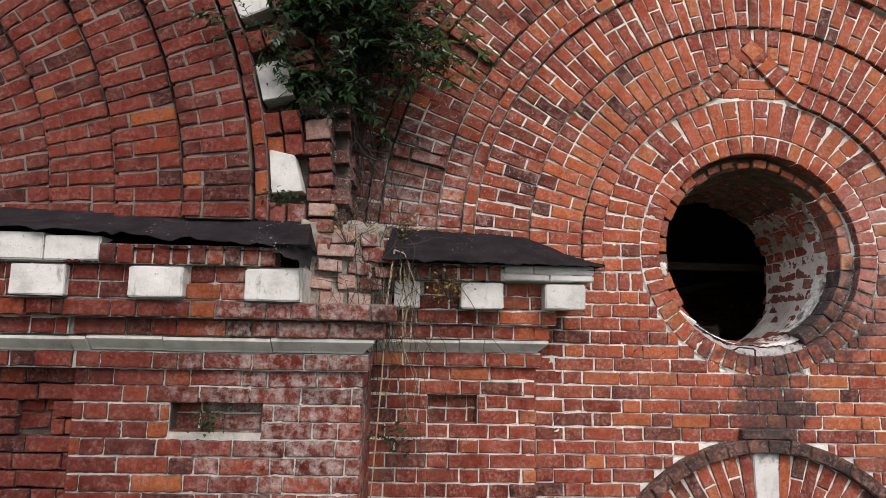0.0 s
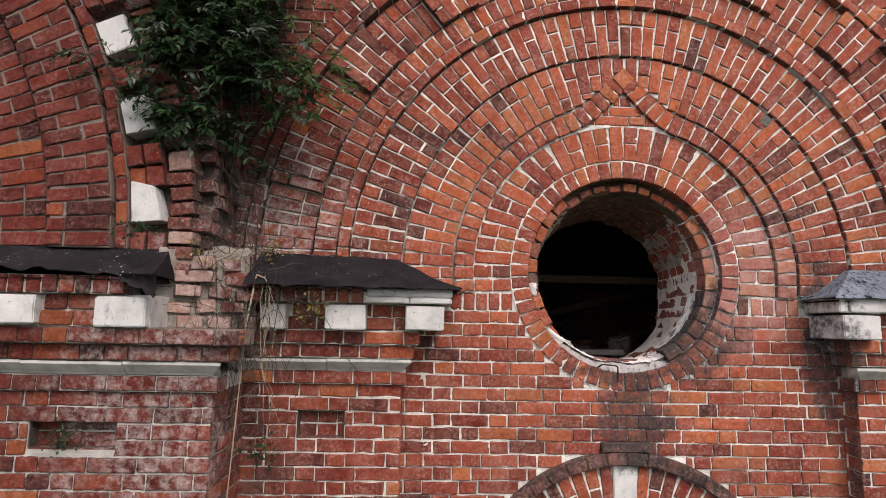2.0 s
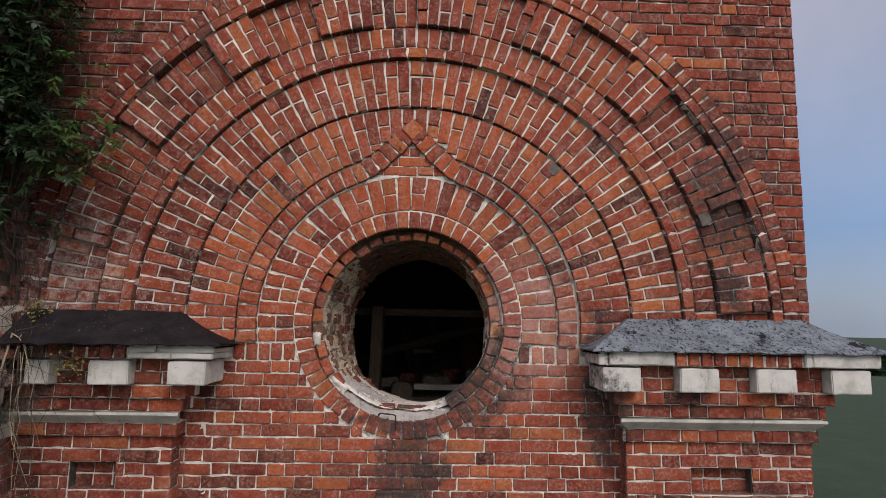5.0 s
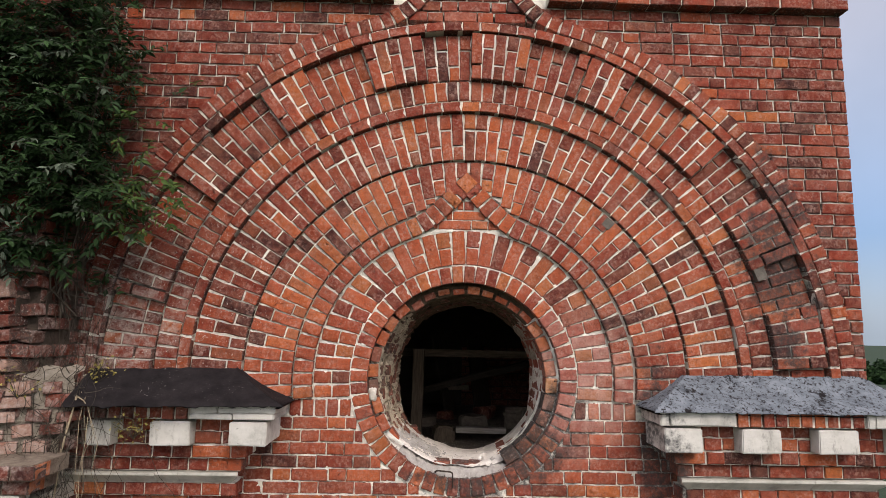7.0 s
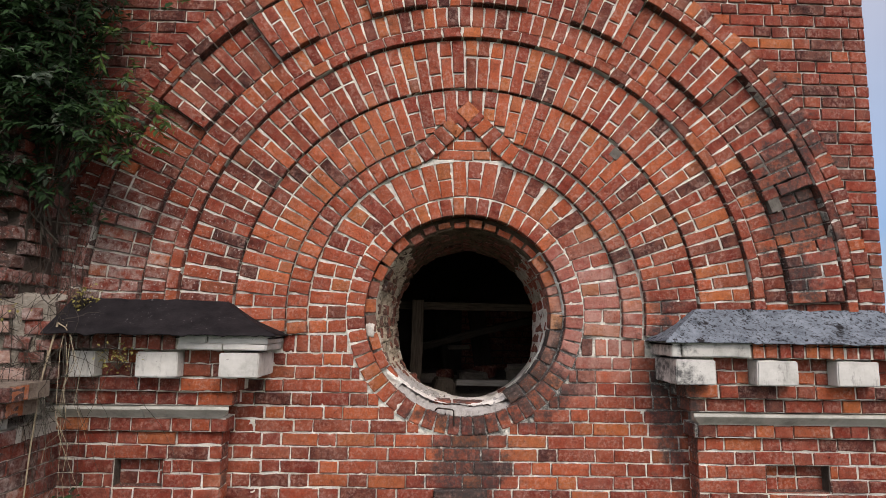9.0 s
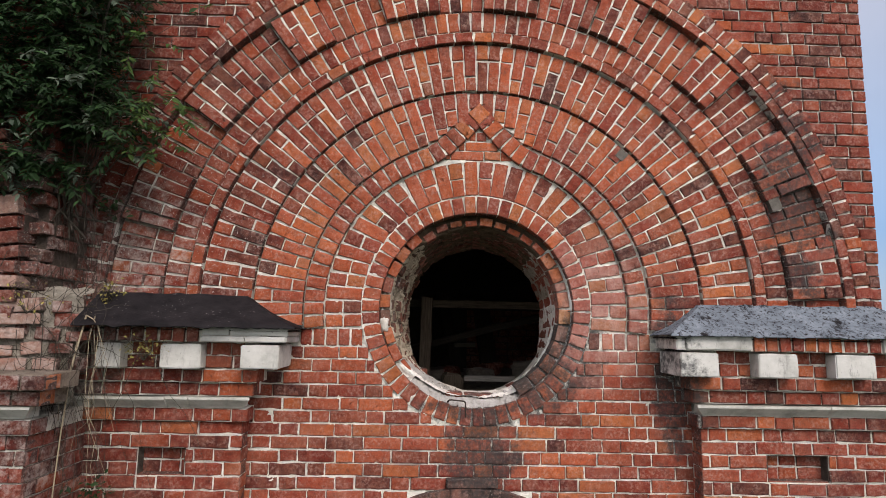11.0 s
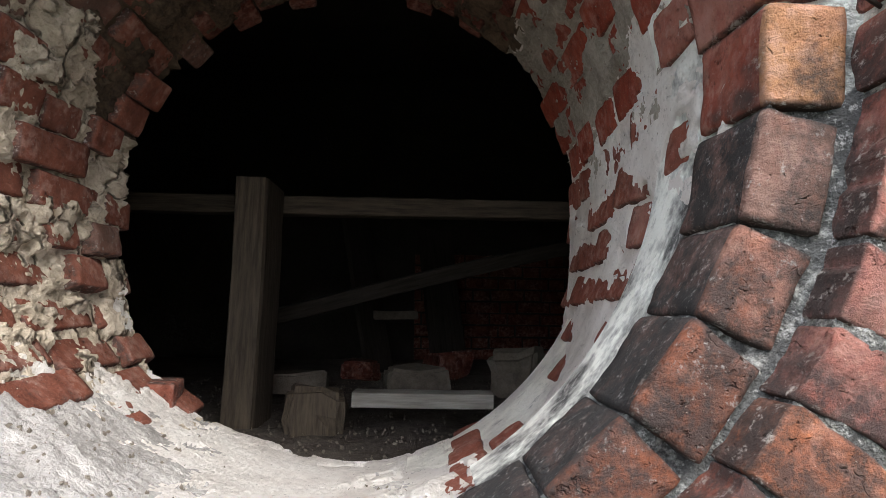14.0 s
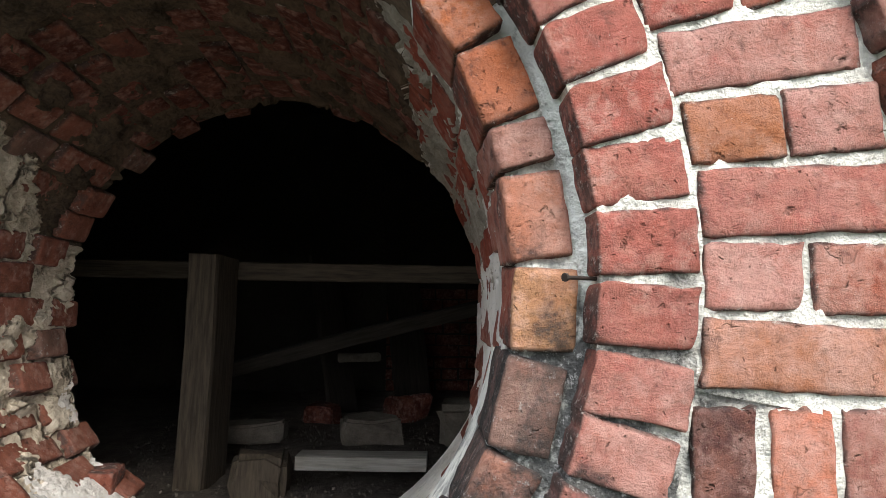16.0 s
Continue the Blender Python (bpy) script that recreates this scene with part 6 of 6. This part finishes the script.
def lump(name, x, y, z, sx, sy, sz, material, label, category, seed, rz=0.0):
    """A broken stone or brick end."""
    bm = rough_box(-sx / 2, sx / 2, -sy / 2, sy / 2, 0, sz, min(sx, sz) * 0.12, 0.0, 1, seed)
    for v in bm.verts:
        v.co += Vector((noise.noise(v.co * 9 + Vector((seed, 0, 0))), noise.noise(v.co * 9 + Vector((0, seed, 0))), noise.noise(v.co * 9 + Vector((0, 0, seed))))) * min(sx, sz) * 0.22
    ob = part(name, bm, material, None)
    ob.matrix_basis = pose(x, y, z, 0, 0, rz)
    return tagged(ob, label, category, "rubble in the attic")


lump("timber_stub", -0.05, 1.36, 3.965, 0.17, 0.14, 0.145, WOOD_OLD, "short grey timber stub lying in the litter", "timber", 1, 12)
lump("broken_stone", 0.24, 1.98, 4.00, 0.24, 0.14, 0.12, CHIP, "pale broken stone on the attic litter", "stone", 2, 10)
lump("broken_stone", 0.64, 1.95, 4.00, 0.20, 0.16, 0.19, CHIP, "pale broken stone on the attic litter", "stone", 3, -20)
lump("broken_stone", -0.24, 1.95, 4.02, 0.24, 0.13, 0.08, CHIP, "flat pale stone on the attic litter", "stone", 4, 6)
lump("broken_brick", 0.38, 2.4, 4.03, 0.20, 0.14, 0.12, BRICK_ATTIC, "broken brick on the attic litter", "brick", 5, 30)
lump("broken_brick", -0.02, 2.3, 4.03, 0.16, 0.12, 0.09, BRICK_ATTIC, "broken brick on the attic litter", "brick", 6, -15)
lump("broken_stone", 0.12, 2.55, 4.30, 0.22, 0.08, 0.04, CHIP, "pale chip of stone among the boards", "stone", 7, 15)

def crumbs(name, label, count, x0, x1, y0, y1, z, size, material, seed):
    """Small chips scattered over a surface."""
    rr = random.Random(seed)
    verts, faces = [], []
    for _ in range(count):
        x, y = rr.uniform(x0, x1), rr.uniform(y0, y1)
        s = size * rr.uniform(0.4, 1.0) ** 2
        zz = z(x, y)
        if zz is None:
            continue
        b = len(verts)
        rot = Euler((rr.uniform(0, 6), rr.uniform(0, 6), rr.uniform(0, 6))).to_matrix()
        for p in ((1, 0, 0), (-1, 0, 0), (0, 0.8, 0), (0, -0.8, 0), (0, 0, 0.5), (0, 0, -0.5)):
            q = rot @ Vector((p[0] * rr.uniform(0.6, 1), p[1] * rr.uniform(0.6, 1), p[2])) * s
            verts.append((x + q.x, y + q.y, zz + q.z + s * 0.3))
        for f in ((0, 2, 4), (2, 1, 4), (1, 3, 4), (3, 0, 4), (2, 0, 5), (1, 2, 5), (3, 1, 5), (0, 3, 5)):
            faces.append(tuple(b + k for k in f))
    ob = new(name, mesh_of(name, verts, faces, material))
    return tagged(ob, label, "debris", "", "stuff")


crumbs("lime_crumbs", "white lime crumbs strewn over the attic litter", 1500, -0.7, 0.9, 0.93, 2.4,
       lambda x, y: 3.99 + 0.05 * min(1, max(0, y - 1.5)) + 0.03 * noise.noise(Vector((x * 3, y * 3, 0))), 0.010, CHIP, 3)
crumbs("sill_crumbs", "small lime and brick crumbs on the sill", 700, -0.30, 0.36, 0.10, 0.88,
       sill_height, 0.008, CHIP, 4)


def wire(name, points, radius, material, label, category):
    cu = bpy.data.curves.new(name, "CURVE")
    cu.dimensions = "3D"
    cu.bevel_depth = radius
    cu.bevel_resolution = 2
    sp = cu.splines.new("POLY")
    sp.points.add(len(points) - 1)
    for p, q in zip(sp.points, points):
        p.co = (*q, 1)
    cu.materials.append(material)
    ob = new(name, cu)
    return tagged(ob, label, category)


wire("iron_bracket", [(-0.140, 0.06, 4.035), (-0.140, 0.005, 4.044), (-0.132, -0.010, 4.055), (-0.120, -0.013, 4.057), (-0.045, -0.013, 4.050), (-0.034, -0.012, 4.042), (-0.032, -0.012, 3.955)], 0.0050, IRON,
     "bent rusty iron wire handle hooked in the sill", "iron handle")
nail = empty("nail", 0.637, 0.0215, 4.603)
nail.rotation_euler = (0.0, 0.0, math.radians(-59))
tagged(nail, "rusty nail standing out of the joint", "nail")
for nm, r0, y0, y1 in (("shank", 0.0022, -0.042, 0.03), ("head", 0.0046, -0.045, -0.042)):
    bm = bmesh.new()
    bmesh.ops.create_cone(bm, cap_ends=True, segments=10, radius1=r0, radius2=r0, depth=y1 - y0)
    bmesh.ops.rotate(bm, verts=bm.verts, cent=(0, 0, 0), matrix=Matrix.Rotation(math.pi / 2, 3, "X"))
    bmesh.ops.translate(bm, verts=bm.verts, vec=(0, (y0 + y1) / 2, 0))
    part(nm, bm, IRON, nail)

# ---- ground and distance ----


def ground_height(x, y):
    d = math.hypot(x, y)
    return -0.052 * max(0.0, d - 14) if d < 420 else -21.1


def ground_mesh():
    verts, faces = [(0, 0, -0.02)], []
    radii = [4, 8, 14, 20, 30, 45, 70, 110, 170, 260, 340, 420, 700, 1300, 2400]
    n = 96
    for r in radii:
        for i in range(n):
            a = 2 * math.pi * i / n
            x, y = r * math.cos(a), r * math.sin(a)
            verts.append((x, y, ground_height(x, y) - 0.02 + (0.25 * noise.noise(Vector((x * 0.05, y * 0.05, 0))) if r > 15 else 0)))
    for i in range(n):
        faces.append((0, 1 + i, 1 + (i + 1) % n))
    for k in range(len(radii) - 1):
        for i in range(n):
            a, b = 1 + k * n + i, 1 + k * n + (i + 1) % n
            faces.append((a, a + n, b + n, b))
    return mesh_of("ground", verts, faces, GRASS, True)


structure("ground", ground_mesh(), "green meadow sloping away to far woods", "ground")


def leaf_cards(rr, centre, spread, count, size, verts, faces, droop=0.3):
    """Small folded leaves round a place."""
    for _ in range(count):
        c = Vector(centre) + Vector((rr.gauss(0, spread[0]), rr.gauss(0, spread[1]), rr.gauss(0, spread[2])))
        s = size * rr.uniform(0.6, 1.25)
        d = Vector((rr.gauss(0, 1), rr.gauss(0, 1) - 0.3, rr.gauss(0, 0.6) - droop)).normalized()
        up = Vector((rr.gauss(0, 0.5), rr.gauss(0, 0.5) - 0.5, 1)).normalized()
        sd = d.cross(up).normalized()
        up = sd.cross(d)
        b = len(verts)
        w = s * 0.30
        for f, g, h in ((0, 0, 0), (0.45, 1, 0.10), (1.0, 0, -0.05), (0.45, -1, 0.10), (0.5, 0, 0.0)):
            verts.append(c + d * s * f + sd * w * g + up * s * h)
        faces += [(b, b + 4, b + 1), (b + 1, b + 4, b + 2), (b, b + 3, b + 4), (b + 3, b + 2, b + 4)]


def far_wood():
    rr = random.Random(8)
    verts, faces = [], []
    for i in range(420):
        a = math.radians(rr.uniform(30, 75))
        r = rr.uniform(395, 440)
        x, y = r * math.cos(a), r * math.sin(a)
        h = rr.uniform(9, 14.5)
        z0 = ground_height(x, y)
        for k in range(34):
            f = rr.random()
            w = 3.2 * math.sin(math.pi * min(0.97, 0.25 + 0.75 * f)) * 0.7
            c = Vector((x + rr.gauss(0, w * 0.6), y + rr.gauss(0, w * 0.6), z0 + h * (0.05 + 0.93 * f)))
            s = rr.uniform(0.6, 1.4)
            b = len(verts)
            for _ in range(4):
                verts.append(c + Vector((rr.gauss(0, s), rr.gauss(0, s), rr.gauss(0, s))))
            faces += [(b, b + 1, b + 2), (b, b + 2, b + 3), (b + 1, b + 3, b + 2)]
    ob = new("far_wood", mesh_of("far_wood", verts, faces, LEAF))
    tagged(ob, "dark green wood along the far edge of the meadow", "wood", "", "stuff")


far_wood()

# ---- plants on the masonry ----


def tube(points, r0, r1, verts, faces, sides=6):
    base = len(verts)
    n = len(points)
    for i, p in enumerate(points):
        p = Vector(p)
        t = (Vector(points[min(i + 1, n - 1)]) - Vector(points[max(i - 1, 0)])).normalized()
        s = t.cross(Vector((0.3, 1, 0.2))).normalized()
        u = s.cross(t)
        r = r0 + (r1 - r0) * i / (n - 1)
        for k in range(sides):
            a = 2 * math.pi * k / sides
            verts.append(p + (s * math.cos(a) + u * math.sin(a)) * r)
    for i in range(n - 1):
        for k in range(sides):
            a, b = base + i * sides + k, base + i * sides + (k + 1) % sides
            faces.append((a, b, b + sides, a + sides))


def spray(rr, start, way, length, count, size, stems, leaves):
    """A twig with narrow pointed leaves set along it in turn, bending down to its tip."""
    pts, p, d = [Vector(start)], Vector(start), Vector(way).normalized()
    for k in range(5):
        d = (d + Vector((rr.gauss(0, 0.14), rr.gauss(0, 0.14), -0.10))).normalized()
        p = p + d * (length / 5)
        pts.append(p.copy())
    tube(pts, 0.0022, 0.0008, stems[0], stems[1], 3)
    lv, lf = leaves
    for k in range(count):
        g = 0.15 + 0.85 * (k + 1) / count
        seg = min(4, int(g * 5 - 1e-6))
        q = pts[seg] + (pts[seg + 1] - pts[seg]) * (g * 5 - seg)
        axis = (pts[seg + 1] - pts[seg]).normalized()
        s = axis.cross(Vector((rr.gauss(0, 0.3), rr.gauss(-0.6, 0.3), 1))).normalized() * (1 if k % 2 else -1)
        t = (axis * rr.uniform(0.3, 0.8) + s * rr.uniform(0.6, 1.0) + Vector((0, rr.gauss(-0.15, 0.25), rr.gauss(-0.30, 0.25)))).normalized()
        wd = t.cross(Vector((rr.gauss(0, 0.45), rr.gauss(-0.5, 0.4), 1))).normalized()
        up = wd.cross(t)
        L = size * rr.uniform(0.65, 1.25)
        w = L * rr.uniform(0.16, 0.23)
        b = len(lv)
        for f, e, h in ((0, 0, 0), (0.35, 1, 0.06), (0.72, 0.62, 0.02), (1.0, 0, -0.10), (0.72, -0.62, 0.02), (0.35, -1, 0.06), (0.4, 0, 0.0)):
            lv.append(q + t * L * f + wd * w * e + up * L * h)
        lf += [(b, b + 6, b + 1), (b + 1, b + 6, b + 2), (b + 2, b + 6, b + 3), (b, b + 5, b + 6), (b + 5, b + 4, b + 6), (b + 4, b + 3, b + 6)]


def shrub():
    ob = empty("shrub", -2.30, -0.35, 4.95)
    tagged(ob, "leafy dark green shrub rooted in the wall corner", "shrub")
    rr = random.Random(21)
    stems, dark, pale, young = ([], []), ([], []), ([], []), ([], [])
    # woody stems that rise from the broken corner
    for i in range(13):
        top = Vector((rr.uniform(-0.46, 0.36), rr.uniform(-0.34, 0.16), rr.uniform(0.6, 2.0)))
        pts = [Vector((rr.gauss(0.02, 0.07), rr.gauss(0, 0.05), rr.uniform(-0.05, 0.15)))]
        for k in range(1, 7):
            g = k / 6
            pts.append(Vector((top.x * g ** 1.2, top.y * g, top.z * g)) + Vector((rr.gauss(0, 0.02), rr.gauss(0, 0.02), 0)))
        tube(pts, rr.uniform(0.003, 0.007), 0.002, stems[0], stems[1])
    # the dense crown, thinning towards the arch
    for _ in range(2900):
        x = rr.uniform(-0.54, 0.34)
        z_try = 0.33 + 1.7 * rr.random() ** 1.6
        if x > 0.06 and rr.random() < (x - 0.06) / 0.32:
            continue
        if x < -0.34 and z_try < 0.9:
            continue
        low = 0.30 + 0.16 * abs(noise.noise(Vector((x * 4, 1.0, 0)))) + max(0.0, x) * 0.35
        z = max(low + 0.1 * rr.random(), z_try)
        gap = noise.noise(Vector((x * 3.2, z * 3.2, 7.0)))
        if gap < -0.30:
            continue
        c = Vector((x, rr.uniform(-0.40, 0.16) * (0.6 + 0.4 * min(1, (z - low) * 3)), z))
        way = Vector((rr.gauss(0.1, 0.7), rr.gauss(-0.5, 0.4), rr.gauss(0.15, 0.5)))
        spray(rr, c, way, rr.uniform(0.10, 0.22), rr.randint(9, 15), 0.053, stems, pale if rr.random() < 0.07 else dark)
    # young shoots over the arch
    for x, z, n in ((0.40, 0.68, 7), (0.52, 0.60, 6), (0.46, 0.85, 7), (0.36, 0.98, 5), (0.34, 0.62, 5), (0.58, 0.72, 5), (0.30, 0.80, 5), (0.42, 1.15, 4), (0.34, 1.45, 4), (0.60, 1.35, 2)):
        for _ in range(n):
            c = Vector((x + rr.gauss(0, 0.05), rr.uniform(-0.10, 0.12), z + rr.gauss(0, 0.05)))
            spray(rr, c, Vector((rr.gauss(0.4, 0.5), rr.gauss(-0.5, 0.3), rr.gauss(-0.1, 0.4))), rr.uniform(0.09, 0.17), rr.randint(6, 9), 0.054, stems, young if z < 1.2 or rr.random() < 0.4 else dark)
        tube([Vector((x * 0.2, -0.02, z * 0.45)), Vector((x * 0.6, -0.05, z * 0.85)), Vector((x, -0.02, z))], 0.0035, 0.0018, stems[0], stems[1], 4)
    # twigs over the white stones of the neighbouring arch
    for x, z, n in ((-0.62, 0.66, 5), (-0.56, 0.64, 4), (-0.42, 0.52, 3), (-0.38, 0.42, 3), (-0.32, 0.60, 6)):
        for _ in range(n):
            c = Vector((x + rr.gauss(0, 0.04), rr.uniform(-0.42, -0.36), z + rr.gauss(0, 0.03)))
            spray(rr, c, Vector((rr.gauss(-0.4, 0.5), rr.gauss(-0.2, 0.2), rr.gauss(-0.2, 0.4))), rr.uniform(0.08, 0.15), rr.randint(7, 11), 0.034, stems, dark)
        tube([Vector((x * 0.3, -0.2, z * 0.6)), Vector((x * 0.7, -0.36, z * 0.9)), Vector((x, -0.40, z))], 0.003, 0.0015, stems[0], stems[1], 4)
    child("stem", mesh_of("stem", stems[0], stems[1], BARK, True), ob, "thin brown woody stems")["kind"] = "stuff"
    child("crown", mesh_of("crown", dark[0], dark[1], LEAF), ob, "dark green narrow leaves")["kind"] = "stuff"
    child("pale_leaves", mesh_of("pale_leaves", pale[0], pale[1], LEAF_PALE), ob, "leaves showing pale grey-green undersides")["kind"] = "stuff"
    child("spray", mesh_of("spray", young[0], young[1], LEAF_LIGHT), ob, "lighter green leaves in sprays")["kind"] = "stuff"


shrub()


def dry_stalks():
    """Dead stems hanging from the broken cornice down the corner."""
    ob = empty("dead_stalks", -2.12, -0.42, 4.50)
    tagged(ob, "bleached dry stalks hanging down the wall corner", "dry grass", "", "stuff")
    rr = random.Random(33)
    v, f = [], []
    for i in range(60):
        x, y = rr.gauss(-0.06, 0.13), rr.gauss(0.02, 0.05)
        L = rr.uniform(0.4, 1.5)
        ex = x + rr.gauss(-0.05, 0.32)
        pts = []
        for k in range(8):
            g = k / 7
            pts.append(Vector((x + (ex - x) * g + 0.07 * math.sin(3.3 * g + i) * (0.4 + g), y - 0.06 * math.sin(math.pi * g) + rr.gauss(0, 0.006), rr.uniform(-0.1, 0.05) * (1 - g) - L * g)))
        tube(pts, rr.uniform(0.0012, 0.0026), 0.0007, v, f, 4)
    # upright dry twigs in the corner above the cornice
    for i in range(60):
        x, y, z = rr.uniform(-0.26, 0.06), rr.uniform(0.05, 0.25), rr.uniform(-0.05, 0.5)
        p = Vector((x, y, z))
        q = p + Vector((rr.gauss(0, 0.08), rr.gauss(-0.03, 0.04), rr.uniform(0.12, 0.42)))
        tube([p, (p + q) / 2 + Vector((rr.gauss(0, 0.02), 0, 0)), q], 0.0018, 0.0008, v, f, 4)
    # dead brush that hides the broken cornice
    for i in range(190):
        p = Vector((rr.uniform(-0.36, 0.10), rr.uniform(-0.20, 0.06), rr.uniform(-0.50, 0.26)))
        pts = [p]
        d = Vector((rr.gauss(0.1, 0.5), rr.gauss(-0.35, 0.3), rr.gauss(0.25, 0.6))).normalized()
        for k in range(5):
            d = (d + Vector((rr.gauss(0, 0.25), rr.gauss(0, 0.2), rr.gauss(0, 0.25)))).normalized()
            pts.append(pts[-1] + d * rr.uniform(0.025, 0.06))
        tube(pts, rr.uniform(0.0010, 0.0030), 0.0006, v, f, 3)
    child("stalks", mesh_of("stalks", v, f, BARK), ob)
    v, f = [], []
    tube([Vector((0.02, -0.03, 0.02)), Vector((-0.01, -0.07, -0.25)), Vector((-0.02, -0.09, -0.6)), Vector((-0.06, -0.06, -1.2))], 0.0055, 0.003, v, f, 6)
    tube([Vector((0.02, -0.03, 0.02)), Vector((0.07, -0.05, 0.0)), Vector((0.10, -0.03, -0.06))], 0.004, 0.002, v, f, 5)
    for i in range(7):
        pts = [Vector((rr.gauss(0, 0.05), rr.gauss(-0.03, 0.03), rr.uniform(-0.1, 0.1)))]
        for k in range(6):
            pts.append(pts[-1] + Vector((rr.gauss(0, 0.035), rr.gauss(0, 0.012), -rr.uniform(0.05, 0.2))))
        tube(pts, 0.002, 0.001, v, f, 4)
    child("pale_stalks", mesh_of("pale_stalks", v, f, STRAW), ob)


dry_stalks()


def tuft(x, y, z, n, size, spread, mat, label, seed):
    ob = empty("weed", x, y, z)
    tagged(ob, label, "weed", "weeds on the masonry")
    rr = random.Random(seed)
    lv, lf, v, f = [], [], [], []
    for i in range(max(3, n // 7)):
        q = Vector((rr.gauss(0, spread), rr.gauss(-0.03, spread * 0.5), rr.uniform(0.4, 1.2) * spread * 1.6))
        tube([Vector((0, 0, 0)), q * 0.5 + Vector((0, 0, 0.01)), q], 0.002, 0.001, v, f, 4)
        leaf_cards(rr, q * rr.uniform(0.6, 1.0), (spread * 0.35, spread * 0.3, spread * 0.35), 7, size, lv, lf)
    child("stem", mesh_of("stem", v, f, BARK), ob)["kind"] = "stuff"
    child("leaf", mesh_of("leaf", lv, lf, mat), ob)["kind"] = "stuff"


tuft(-2.60, -0.80, 4.66, 60, 0.028, 0.045, LEAF, "small bluish green weed on the roof edge", 1)
tuft(-2.16, -0.20, 5.10, 60, 0.040, 0.09, LEAF, "green weed hanging in the wall corner", 2)
tuft(-1.82, -0.36, 4.28, 110, 0.020, 0.075, LEAF_DRY, "yellowed weed growing from the cornice", 3)
tuft(-2.06, -0.33, 4.58, 70, 0.022, 0.07, LEAF_DRY, "yellow-green weed on the roof corner", 4)
tuft(-2.36, -0.56, 4.08, 60, 0.030, 0.05, LEAF, "green weed in the broken string course", 5)
tuft(-2.92, -0.66, 3.66, 110, 0.022, 0.08, LEAF, "thin dark weed in the wall niche", 6)
tuft(-2.10, -0.24, 3.50, 60, 0.035, 0.07, LEAF, "green weed low in the wall corner", 7)
tuft(-2.32, -0.60, 4.52, 60, 0.020, 0.08, LEAF_DRY, "yellowed weed among loose bricks", 8)
